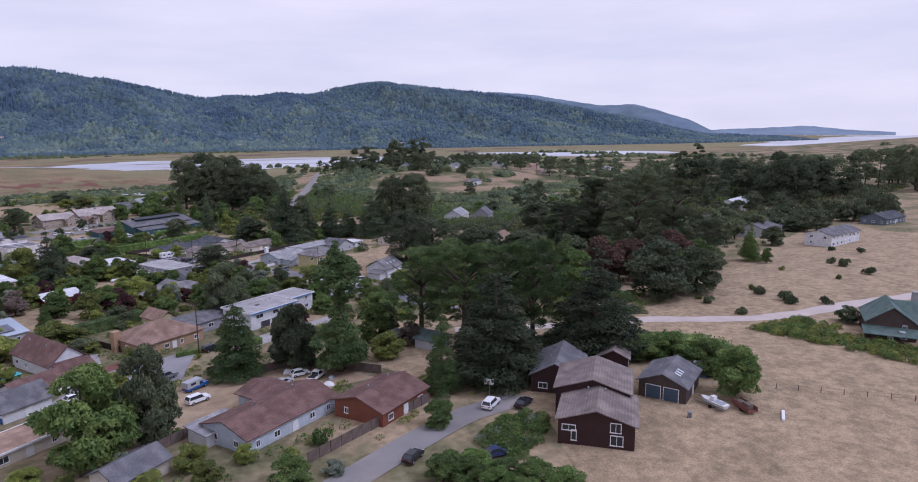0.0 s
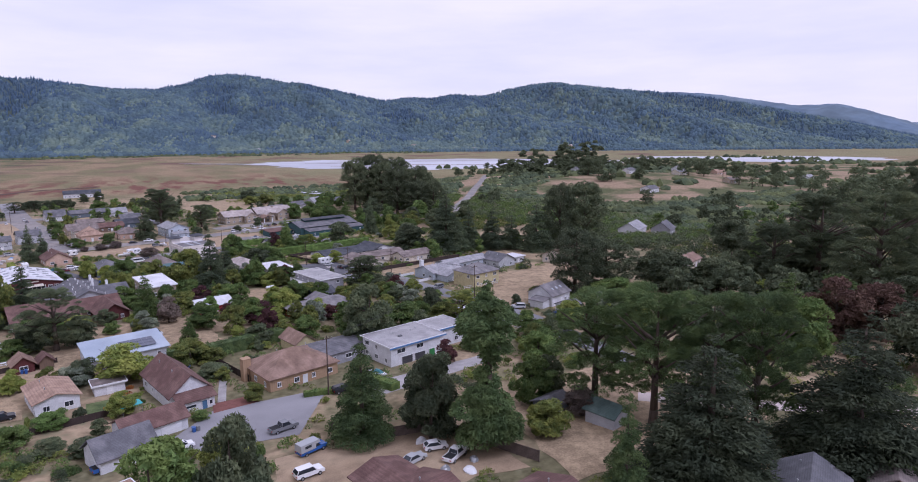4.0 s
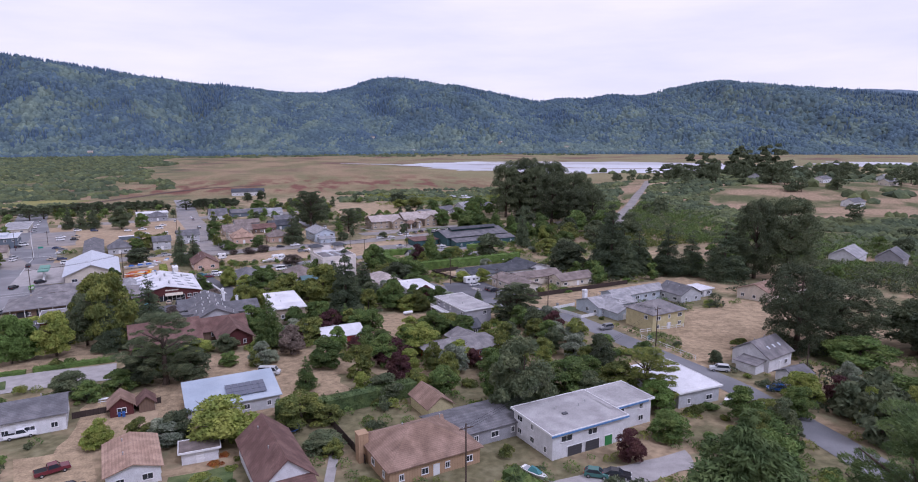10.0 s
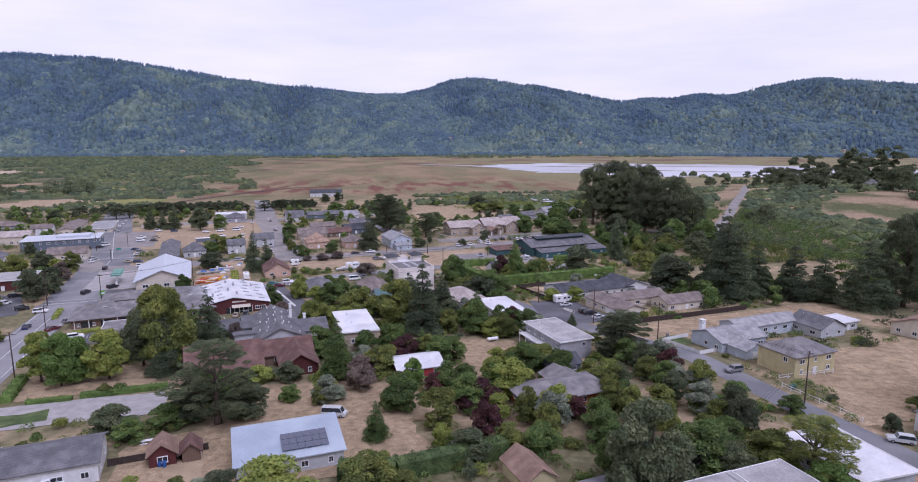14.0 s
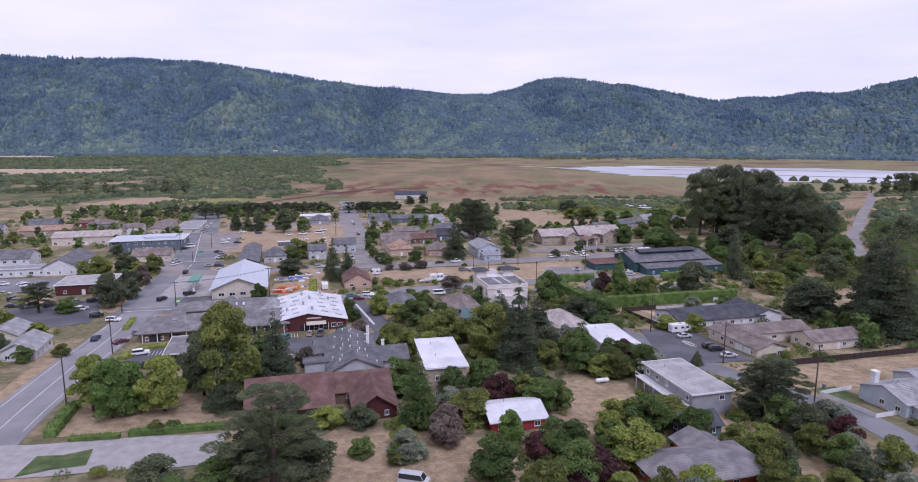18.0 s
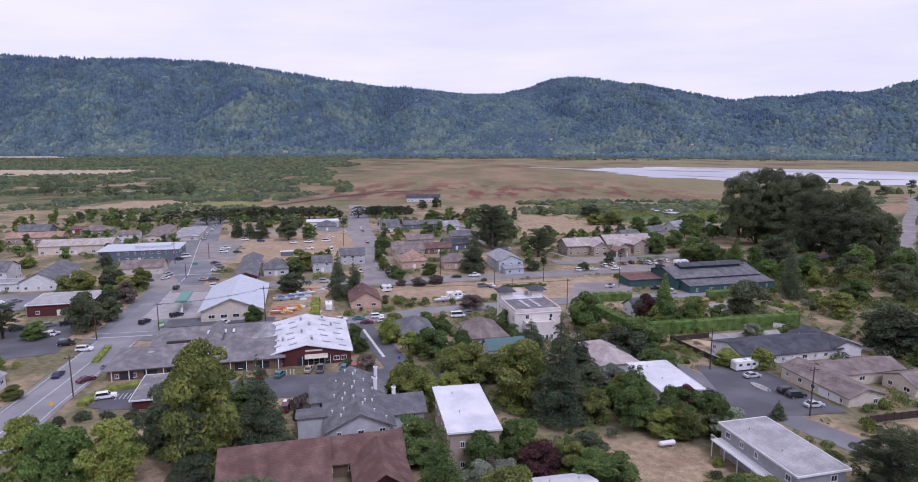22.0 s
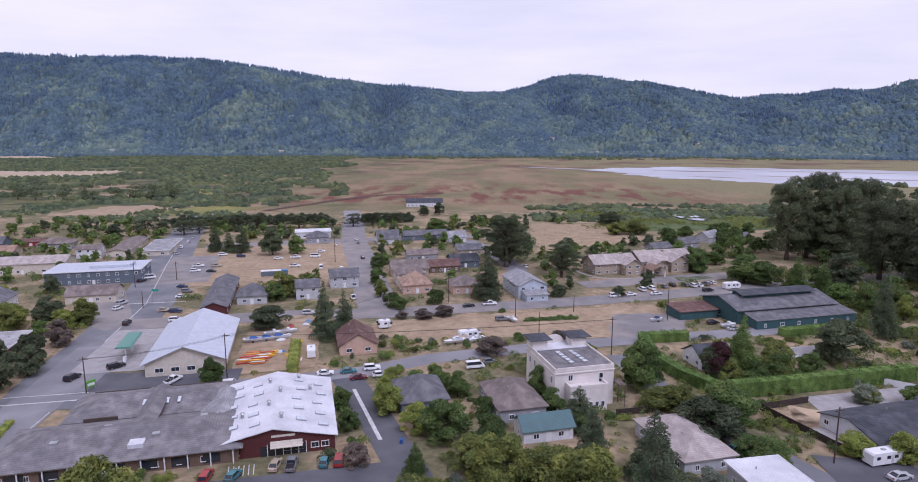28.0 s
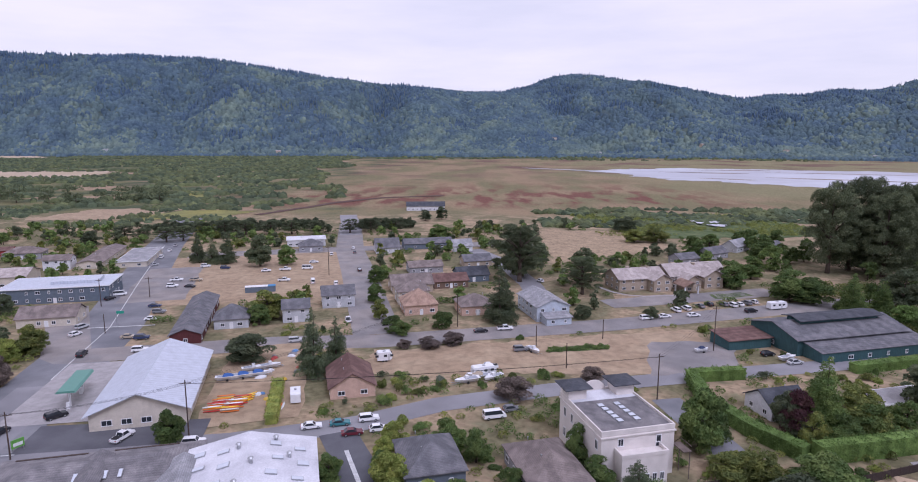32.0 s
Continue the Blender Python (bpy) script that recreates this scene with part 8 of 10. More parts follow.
# scrub and willow thickets of the lowland
bush_leaf = material("thicket_leaves", (0.078, 0.104, 0.068), 0.9, 0.3, 0.05, 0.5, 0.0, second=(0.115, 0.136, 0.07), mix_scale=0.03, vary=0.3, island=True, spec=0.1)


def scatter(n, x0, x1, y0, y1, keep):
    x, y = rng.uniform(x0, x1, n), rng.uniform(y0, y1, n)
    k = keep(x, y)
    x, y = x[k], y[k]
    return np.stack([x, y, ground_z(x, y)], 1)


def patchy(x, y, s=0.02, cut=0.1):
    return np.sin(x * s + 1.7 * np.sin(y * s * 0.7)) + np.sin(y * s * 1.9 + x * s * 0.6 + 1) > cut


fields = lambda x, y: ~((np.abs(y - 1065 - 0.09 * (x + 700)) < 62) & (x < -560)) & ~((y > 1640) & (y < 1930) & (x < -1040))
wood("thicket", scatter(15000, -1200, -120, 600, 1780, lambda x, y: (x < -150 - (y - 600) * 0.13 + 90 * (patches(x, y, 120, 31) - 0.5)) & (patches(x, y, 42, 32) + 0.6 * patches(x, y, 150, 33) + 0.00045 * (y - 900) > 0.66) & fields(x, y)), 4.2, 5.2, bush_leaf, "willow thickets west of the marsh", 7, category="scrub", soft=True)
wood("thicket", scatter(2600, -420, -120, 480, 760, lambda x, y: (x < -190 - (y - 560) * 0.35) & (patches(x, y, 38, 34) > 0.5)), 2.6, 3.0, bush_leaf, "low green bushes beyond the town", 8, category="scrub", soft=True)
wood("thicket", scatter(1500, 60, 330, 470, 640, lambda x, y: (y > 480 + 0.1 * (x - 60)) & (y < 600) & patchy(x, y, 0.05, -0.5)), 3.2, 4.5, bush_leaf, "green thicket along the marsh's edge", 9, category="scrub")
wood("thicket", scatter(6500, 300, 620, 70, 600, lambda x, y: (x > 300) & (np.hypot((x - 520) / 150, (y - 330) / 95) > 1) & patchy(x, y, 0.04, -0.9) & (np.abs((x - 264) * 0.83 - (y - 313) * 0.557) > 13)), 3.2, 4.2, bush_leaf, "dense green brush in the valley", 10, category="scrub")
wood("thicket", scatter(1500, 500, 1400, 150, 900, lambda x, y: patchy(x, y, 0.02, 0.2)), 7, 8, bush_leaf, "trees and brush over the mesa", 11, category="scrub")
wood("thicket", scatter(2200, -900, 900, 1540, 1860, lambda x, y: (patches(x, y, 60, 35) > 0.42) & (y > 1620 - 0.1 * x)), 4, 6, bush_leaf, "line of bushes at the marsh's far edge", 12, category="scrub")

# trees of the mesa and the eastern slope
pick = random.Random(11)


def spots(n, x0, x1, y0, y1, h0, h1, r0, r1, keep=lambda x, y: True):
    out = []
    for _ in range(n):
        x, y = pick.uniform(x0, x1), pick.uniform(y0, y1)
        if keep(x, y):
            out.append((x, y, pick.uniform(h0, h1), pick.uniform(r0, r1)))
    return out


grove("mesa_trees", spots(130, 420, 840, 360, 640, 9, 22, 6, 11), LEAF["dark"], "dark trees over the mesa", 61, 900)
grove("mesa_grove", spots(16, 530, 640, 540, 620, 30, 44, 9, 14), LEAF["gum"], "tall grey-green grove on the mesa's shoulder", 86, 3600)
grove("slope_trees", spots(50, 270, 620, -60, 130, 6, 17, 4, 8), LEAF["dark"], "dark trees on the eastern slope", 62, 520)
grove("east_grove", spots(26, 430, 540, -70, 25, 26, 38, 10, 15), LEAF["dark"], "tall dark grove on the eastern slope", 81, 2200)
grove("east_grove", spots(22, 580, 720, -120, -40, 32, 44, 11, 16), LEAF["gum"], "tall grey-green grove beyond the field", 82, 2200)
grove("east_grove", spots(16, 430, 560, 40, 110, 22, 32, 7, 11), LEAF["dark"], "tall dark trees over the eastern roofs", 83, 800)
grove("field_edge", spots(46, 305, 430, -112, -60, 5, 9, 4, 7), LEAF["dark"], "dark trees along the field's edge", 84, 420)
grove("field_edge", spots(30, 225, 300, -84, -30, 8, 15, 5, 8), LEAF["dark"], "dark trees behind the eastern houses", 85, 600)
grove("road_trees", [(312, 335, 10, 6), (325, 352, 9, 6), (300, 312, 11, 7), (286, 296, 9, 6), (340, 372, 8, 6), (292, 322, 8, 5)], LEAF["dark"], "dark trees below the mesa road", 89, 800)
grove("slope_trees", spots(70, 330, 900, -130, 220, 8, 20, 6, 10), LEAF["dark"], "dark trees over the far slope", 60, 420)
grove("slope_trees", spots(34, 270, 620, -60, 130, 5, 11, 4, 7), LEAF["broad"], "green trees on the eastern slope", 63, 420)
grove("bay_cypresses", [(588, 90, 48, 9), (580, 104, 40, 10), (600, 82, 36, 9), (572, 116, 28, 8), (612, 96, 30, 9)], LEAF["dark"], "tall dark cypresses against the bay", 88, 3000)
grove("far_grove", spots(90, 600, 1050, -60, 330, 10, 24, 7, 12), LEAF["dark"], "far dark groves by the bay", 64, 520)
grove("lane_trees", spots(40, 130, 235, 60, 135, 4, 9, 2.5, 4.5, lambda x, y: x > 205 or y > 95), LEAF["broad"], "green trees behind the long houses", 65)
grove("wood_edge", spots(60, 110, 250, -85, -20, 6, 14, 3.5, 6.5, lambda x, y: not (106 < x < 168 and y > -34)), LEAF["dark"], "dark trees along the lane's end", 66, 700)
grove("inn_trees", spots(34, 145, 225, 260, 420, 6, 11, 4, 6), LEAF["broad"], "green trees behind the inn", 67, 520)
row_spots = [(-205 + 3.6 * k + pick.uniform(-1, 1), 455 + 0.75 * k, pick.uniform(6.5, 8.5), pick.uniform(4.0, 5.5)) for k in range(29)]
row_spots += [(-72 + 3.4 * k, 476 + 0.7 * k, pick.uniform(6.5, 8.0), pick.uniform(4.0, 5.2)) for k in range(11)]
grove("cypress_row", row_spots, LEAF["dark"], "flat-topped row of dark cypresses beyond the town", 69, 620)
grove("marsh_cypresses", [(-462, 660, 17, 12), (-440, 655, 18, 12), (-398, 640, 20, 10), (-386, 648, 19, 11), (-372, 640, 20, 11), (-356, 655, 12, 8), (-338, 660, 17, 11), (-322, 668, 19, 12), (-308, 676, 18, 12), (-480, 690, 16, 11)], LEAF["dark"], "dark cypresses on the marsh's edge", 68, 620)

# ---- poles, fences, boats and yard things ----
def utility_pole(x, y, h):
    ob = thing("utility_pole", x, y, 14 + (x * 7) % 5, "dark wooden utility pole with a crossarm", "pole", "utility poles")
    part("pole", Shape().tube((0, 0, -0.5), (0, 0, h), 0.17, 0.11, 8), MAT["pole"], ob)
    if h > 8.5:
        part("crossarm", Shape().box(-1.2, -0.16, h - 0.75, 1.2, -0.05, h - 0.6), MAT["pole"], ob)
        for k in (-1.1, -0.5, 0.5, 1.1):
            part("insulator", Shape().tube((k, -0.1, h - 0.6), (k, -0.1, h - 0.42), 0.05, 0.03, 6), MAT["metal"], ob)
    return ob


# ---- poles ----
utility_pole(-60.0, 155.2, 14.0)
utility_pole(-92.5, 148.2, 10.1)
utility_pole(-127.3, 278.2, 8.6)
utility_pole(-139.0, 264.2, 10.9)
utility_pole(-4.0, 238.6, 11.4)
utility_pole(44.8, 177.7, 11.7)
utility_pole(73.0, 213.8, 14.0)
utility_pole(26.2, 199.1, 7.3)
utility_pole(42.2, 225.0, 6.5)
utility_pole(20.2, 218.4, 6.5)
utility_pole(-108.0, 139.7, 13.0)
utility_pole(72.7, 113.5, 11.7)
utility_pole(82.5, 82.2, 11.4)
utility_pole(-75.3, 51.9, 12.4)
utility_pole(-87.1, 93.3, 10.4)
utility_pole(90.6, 53.3, 12.7)
utility_pole(103.4, 9.3, 11.9)
utility_pole(-25.6, 20.7, 9.0)
utility_pole(128.6, -16.5, 6.9)
utility_pole(221.2, -2.2, 6.5)
utility_pole(234.6, -23.0, 9.5)
utility_pole(32.9, -50.1, 13.2)
utility_pole(247.0, -14.4, 7.7)
utility_pole(-119.1, 230.7, 6.5)
utility_pole(-63.9, 319.8, 14.0)


def wire(a, b, sag=0.9, label="thin overhead wire between poles"):
    """A hanging wire between two points."""
    cu = bpy.data.curves.new("overhead_wire", "CURVE")
    cu.dimensions, cu.bevel_depth, cu.bevel_resolution = "3D", 0.022, 0
    sp = cu.splines.new("POLY")
    sp.points.add(12)
    a, b = Vector(a), Vector(b)
    for k in range(13):
        f = k / 12
        p = a.lerp(b, f)
        sp.points[k].co = (p.x, p.y, p.z - sag * 4 * f * (1 - f), 1)
    cu.materials.append(MAT["tyre"])
    return tagged(new("overhead_wire", cu), label, "wire", "overhead wires")


def strung(p, q, hp, hq):
    for k in (-0.9, 0.0, 0.9):
        wire((p[0] + k, p[1], ground_z(*p) + hp), (q[0] + k, q[1], ground_z(*q) + hq))


strung((-75.3, 51.9), (-87.1, 93.3), 11.8, 9.8)
strung((-87.1, 93.3), (-108, 139.7), 9.8, 12.5)
strung((-60, 155.2), (-4, 238.6), 13.2, 10.8)
strung((-60, 155.2), (-92.5, 148.2), 13.2, 9.6)
strung((44.8, 177.7), (73, 213.8), 11.0, 13.2)
strung((44.8, 177.7), (-60, 155.2), 11.0, 13.2)
strung((90.6, 53.3), (103.4, 9.3), 12.0, 11.2)
strung((90.6, 53.3), (82.5, 82.2), 12.0, 10.8)
strung((82.5, 82.2), (72.7, 113.5), 10.8, 11.0)
strung((32.9, -50.1), (103.4, 9.3), 12.5, 11.2)


def fence(pts, h, mat, label, solid=True, step=2.2, name="fence"):
    """Posts with boards, or with two rails, along a line."""
    ob = thing(name, pts[0][0], pts[0][1], 0, label, "fence", "fences", 0.0)
    ox, oy = pts[0]
    for (x0, y0), (x1, y1) in zip(pts, pts[1:]):
        L = math.hypot(x1 - x0, y1 - y0)
        n = max(1, round(L / step))
        a = math.atan2(y1 - y0, x1 - x0)
        for k in range(n + 1):
            px, py = x0 + (x1 - x0) * k / n, y0 + (y1 - y0) * k / n
            z = float(ground_z(px, py))
            part("post", WIN.setdefault(("post", h, mat.name), Shape().box(-0.06, -0.06, -0.4, 0.06, 0.06, h + 0.08).mesh("post")), mat, ob, at=pose(px - ox, py - oy, z, 0, 0, math.degrees(a)))
            if k < n:
                qx, qy = x0 + (x1 - x0) * (k + 1) / n, y0 + (y1 - y0) * (k + 1) / n
                z1 = float(ground_z(qx, qy))
                s, w = Shape(), L / n
                if solid:
                    m = max(3, int(w / 0.25))
                    low, high = [], []
                    for j in range(2 * m):
                        f = j / (2 * m - 1)
                        low.append((w * f, 0.06 if j % 2 else 0.09, (z1 - z) * f + 0.05))
                        high.append((w * f, 0.06 if j % 2 else 0.09, (z1 - z) * f + h - 0.03 * ((j + k) % 3)))
                    back = [(w, 0.03, z1 - z + 0.05), (0, 0.03, 0.05)]
                    s.prism(low + back, high + [(w, 0.03, z1 - z + h), (0, 0.03, h)])
                else:
                    for q in (0.45, 0.95):
                        th = 0.02 if "wire" in label else 0.12
                        r = Shape().prism([(0, 0.06, h * q - th), (w, 0.06, z1 - z + h * q - th), (w, 0.09, z1 - z + h * q - th), (0, 0.09, h * q - th)],
                                          [(0, 0.06, h * q), (w, 0.06, z1 - z + h * q), (w, 0.09, z1 - z + h * q), (0, 0.09, h * q)])
                        part("rail", r, mat, ob, at=pose(px - ox, py - oy, z, 0, 0, math.degrees(a)))
                    continue
                part("panel", s, mat, ob, at=pose(px - ox, py - oy, z, 0, 0, math.degrees(a)))
    return ob


WOOD, WHITE = MAT["wood"], MAT["white"]
fence([(20.6, -123.6), (32, -121.6), (48.5, -119.6)], 1.9, WOOD, "weathered brown board fence by the driveway")
fence([(-5, -101), (6.2, -101.2), (13.2, -98.8)], 1.8, WOOD, "weathered grey board fence round the garden")
fence([(32, -78), (44, -80), (52, -100)], 2.0, WOOD, "weathered board fence behind the work yard")
fence([(27, -70), (36, -68), (38, -58)], 2.0, WOOD, "weathered board fence beside the court")
fence([(12.8, -6.9), (19.6, -32.8)], 1.7, MAT["darkwood"], "dark board fence between two yards")
fence([(-32, -43), (-23.7, -40.8), (-8.5, -37.6)], 1.5, MAT["darkwood"], "dark retaining board fence below the garden")
fence([(93, 78), (118, 84.5), (142, 91)], 1.7, MAT["darkwood"], "dark board fence along the dry field")
fence([(94.1, 57.2), (98.3, 43.9), (105.5, 46)], 1.1, WHITE, "low white picket fence round the lawn")
fence([(94.1, 57.2), (104, 61)], 1.1, WHITE, "low white picket fence round the lawn")
fence([(104.6, 18.6), (108, -1.7)], 1.2, WHITE, "white two-rail fence along the lane", False, 2.6)
fence([(107.1, 23.3), (123, 25.2)], 1.2, WHITE, "white two-rail fence by the yellow house", False, 2.6)
fence([(98.1, -163.3), (110.3, -183), (130, -200)], 1.1, WOOD, "thin wire fence on wooden posts", False, 4)
fence([(84, 143.5), (70.5, 139), (76.6, 119.8), (78.6, 115)], 1.7, MAT["darkwood"], "dark board fence along the lane")
fence([(110, 155), (119, 148), (128, 124)], 1.8, WHITE, "white board fence behind the hedge")
fence([(-20, 7), (-36, 3)], 1.4, MAT["darkwood"], "dark board fence beside the huts")
fence([(45, 138), (36, 136)], 1.6, MAT["darkwood"], "dark board fence behind the white building")

hedge([(4.4, -8), (14, -9), (34, -3.5)], 3.2, 3.3, "long clipped dark green hedge", "cypress")
hedge([(57.5, 190), (55.2, 173), (59, 159), (65, 148)], 3.0, 3.2, "tall clipped green hedge round the garden")
hedge([(57.5, 190), (72, 192)], 3.0, 3.0)
hedge([(66.5, 147.2), (92, 152.5), (120, 159)], 3.0, 4.0, "long tall clipped green hedge")
hedge([(-69.7, 37), (-73.5, 52)], 2.2, 1.7)
hedge([(-65, 35.6), (-56, 36.8)], 1.5, 1.0, "low clipped green hedge")
hedge([(-54.7, 37.8), (-37, 41.2)], 1.8, 1.2, "low clipped green hedge")
hedge([(-45.5, 164), (-50, 186)], 2.6, 2.4, "overgrown yellow-green hedge by the road", "lime")
hedge([(46, 40), (56, 43)], 4.0, 2.6, "bulky dark green clipped hedge", "broad")
hedge([(104, 196), (128, 202)], 3.0, 2.6, "clipped hedge in front of the barn")
hedge([(42, -44), (46, -56)], 2.6, 1.8, "loose green hedge beside a drive", "broad")
hedge([(38, -50), (28, -48.5)], 1.6, 1.2, "low green garden hedge", "broad")
hedge([(-9, -112), (2, -117)], 1.6, 1.2, "low olive green garden hedge", "olive")
hedge([(89, -131), (101, -138), (105, -147), (98, -156)], 5.0, 4.6, "tall dense green windbreak hedge", "broad")
hedge([(-96, 118), (-100, 132)], 1.6, 0.9, "low green roadside hedge", "lime")


def boat(x, y, rot, L=5.5, cover=None, label="white fibreglass boat on a trailer", lift=0.6):
    ob = thing("boat", x, y, rot, label, "boat", "boats")
    W, s = L * 0.34, Shape()
    lo, hi = [], []
    for f, w in ((-0.5, 0.8), (-0.1, 1.0), (0.2, 0.85), (0.4, 0.45), (0.5, 0.04)):
        lo.append((L * f * 0.92, W / 2 * w * 0.5))
        hi.append((L * f, W / 2 * w))
    base = [(p[0], -p[1], lift) for p in lo] + [(p[0], p[1], lift) for p in reversed(lo)]
    top = [(p[0], -p[1], lift + 0.75) for p in hi] + [(p[0], p[1], lift + 0.75) for p in reversed(hi)]
    part("hull", s.prism(base, top), MAT["white"], ob)
    part("cockpit", Shape().box(-L * 0.4, -W * 0.36, lift + 0.7, L * 0.1, W * 0.36, lift + 0.78), paint("boat_floor", (0.3, 0.32, 0.36), 0.6), ob)
    if cover:
        c = paint("boat_cover_" + cover, PAINTS[cover], 0.7)
        part("cover", Shape().prism([(-L * 0.2, -W * 0.4, lift + 0.75), (L * 0.25, -W * 0.3, lift + 0.75), (L * 0.25, W * 0.3, lift + 0.75), (-L * 0.2, W * 0.4, lift + 0.75)],
                                    [(-L * 0.12, -W * 0.12, lift + 1.5), (L * 0.1, -W * 0.12, lift + 1.4), (L * 0.1, W * 0.12, lift + 1.4), (-L * 0.12, W * 0.12, lift + 1.5)]), c, ob)
    else:
        part("console", Shape().box(-0.3, -0.45, lift + 0.75, 0.5, 0.45, lift + 1.5), MAT["white"], ob)
    part("trailer", Shape().box(-L * 0.45, -0.6, 0.35, L * 0.6, -0.5, 0.47).box(-L * 0.45, 0.5, 0.35, L * 0.6, 0.6, 0.47).box(-0.1, -0.9, 0.32, 0.1, 0.9, 0.44).box(-L * 0.3, -0.5, 0.44, -L * 0.25, 0.5, lift + 0.1).box(L * 0.25, -0.5, 0.44, L * 0.3, 0.5, lift + 0.1), MAT["metal"], ob)
    for sy in (-0.95, 0.95):
        part("wheel", Shape().tube((0, sy - 0.1, 0.33), (0, sy + 0.1, 0.33), 0.33, 0.33, 12), MAT["tyre"], ob)
    return ob


boat(82, -158.5, 75, 5.6)
boat(46, -45.6, 300, 5.2, "teal", "white boat with a turquoise cover on a trailer")
boat(98.3, -28, 200, 6.0)
boat(91.1, 205.6, 20, 6.0)
boat(18.7, 212.4, 300, 5.6)
boat(-1.5, 188.5, 200, 7.0, None, "white fibreglass boat among others on the common")
boat(1.5, 191.5, 170, 6.4, "tan", "white boat with a tan cover on the common")
boat(5.5, 190.5, 215, 6.0, None, "white fibreglass boat among others on the common")
boat(68.9, 212.4, 20, 4.6, "navy", "white boat with a dark blue cover on a trailer")
for k, (bx, by) in enumerate(((-64.5, 190), (-61, 191.5), (-57.5, 193), (-60, 197), (-56, 199))):
    boat(bx, by, 14 + k * 3, 6.2, "blue" if k < 3 else None, "white boat with a blue cover in the boat yard" if k < 3 else "white boat in the boat yard")


def kayak(x, y, rot, z, colour):
    c = dict(red=(0.45, 0.04, 0.03), orange=(0.6, 0.15, 0.02), yellow=(0.75, 0.45, 0.03), white=(0.7, 0.7, 0.7), blue=(0.03, 0.12, 0.4))[colour]
    ob = part("kayak", WIN.setdefault("kayak" + colour, kayak_mesh()), paint("kayak_" + colour, c, 0.35))
    ob.matrix_basis = pose(x, y, ground_z(x, y) + z, 0, 0, rot)
    return tagged(ob, colour + " plastic kayak stacked in the yard", "kayak", "kayaks in the yard")


def kayak_mesh():
    s, prev = Shape(), None
    for f, w, h in ((-1, 0.03, 0.12), (-0.7, 0.2, 0.2), (-0.25, 0.34, 0.24), (0.25, 0.34, 0.24), (0.7, 0.2, 0.2), (1, 0.03, 0.12)):
        ring = [(f * 2.1, -w, 0.2), (f * 2.1, 0, 0.0), (f * 2.1, w, 0.2), (f * 2.1, 0, 0.2 + h * 0.6)]
        if prev:
            s.prism(prev, ring)
        prev = ring
    return s.mesh("kayak")


kinds = ("red", "orange", "white", "yellow", "orange", "red", "white")
for row_k in range(4):
    for lev in range(3):
        for j in range(2):
            kayak(-61.0 + row_k * 0.3 + j * 4.0, 170.3 + row_k * 2.2, 14, 0.15 + lev * 0.55, kinds[(row_k * 3 + lev + j) % 7])
for j in range(4):
    kayak(-55.2 + 0.15 * j, 176.3 + j * 0.5, 50, 0.1 + 0.35 * j, "yellow")
for j in range(3):
    kayak(-46.5 + j * 0.5, 173.5, 95, 0.1, ("red", "orange", "white")[j])


def camper(x, y, rot, L=7.0, label="white travel trailer with rounded corners"):
    ob = thing("camper", x, y, rot, label, "camper")
    w = 1.2
    side = [(-L / 2, 0.55), (L / 2 - 0.6, 0.55), (L / 2, 1.1), (L / 2, 2.2), (L / 2 - 0.5, 2.9), (-L / 2 + 0.3, 2.95), (-L / 2, 2.6)]
    part("body", Shape().prism([(a, -w, b) for a, b in side], [(a, w, b) for a, b in side]), MAT["white"], ob)
    for k in (-2.2, 0.2, 2.0):
        for sy in (-1, 1):
            part("window", Shape().box(k - 0.45, sy * w - 0.02, 1.6, k + 0.45, sy * w + 0.02, 2.25), MAT["glass"], ob)
    part("door", Shape().box(0.85, -w - 0.03, 0.65, 1.45, -w + 0.02, 2.4), paint("camper_door", (0.5, 0.5, 0.52)), ob)
    part("roof_vent", Shape().box(-0.4, -0.3, 2.9, 0.4, 0.3, 3.15), MAT["metal"], ob)
    for sy in (-1.0, 1.0):
        for kx in (-0.5, 0.4):
            part("wheel", Shape().tube((kx, sy - 0.12, 0.35), (kx, sy + 0.12, 0.35), 0.35, 0.35, 12), MAT["tyre"], ob)
    return ob


camper(82, 113.5, 14)
camper(115.6, 261.1, 14, 7.2, "white motor caravan parked on the street")
camper(-25, 205, 14, 4.2, "small white trailer in the yard")
camper(-43.3, 177, 104, 5.0, "white site trailer beside the kayaks")
camper(3, 193.5, 20, 6.5, "white box truck body standing on the common")
camper(40, -24, 330, 5.0, "grey covered trailer beside the house")

tank = thing("gas_tank", 45.8, 66.2, 14, "white gas tank on short legs", "tank")
part("tank", Shape().tube((-1.5, 0, 0.9), (1.5, 0, 0.9), 0.5, 0.5, 12).tube((1.5, 0, 0.9), (1.75, 0, 0.9), 0.5, 0.25, 12).tube((-1.75, 0, 0.9), (-1.5, 0, 0.9), 0.25, 0.5, 12), MAT["white"], tank)
for k in (-1, 1):
    part("leg", Shape().box(k - 0.1, -0.4, -0.1, k + 0.1, 0.4, 0.5), MAT["concrete"], tank)
tbl = thing("picnic_table", -32, 11.3, 10, "white picnic table with benches", "table")
part("tabletop", Shape().box(-1.2, -0.45, 0.72, 1.2, 0.45, 0.78), MAT["white"], tbl)
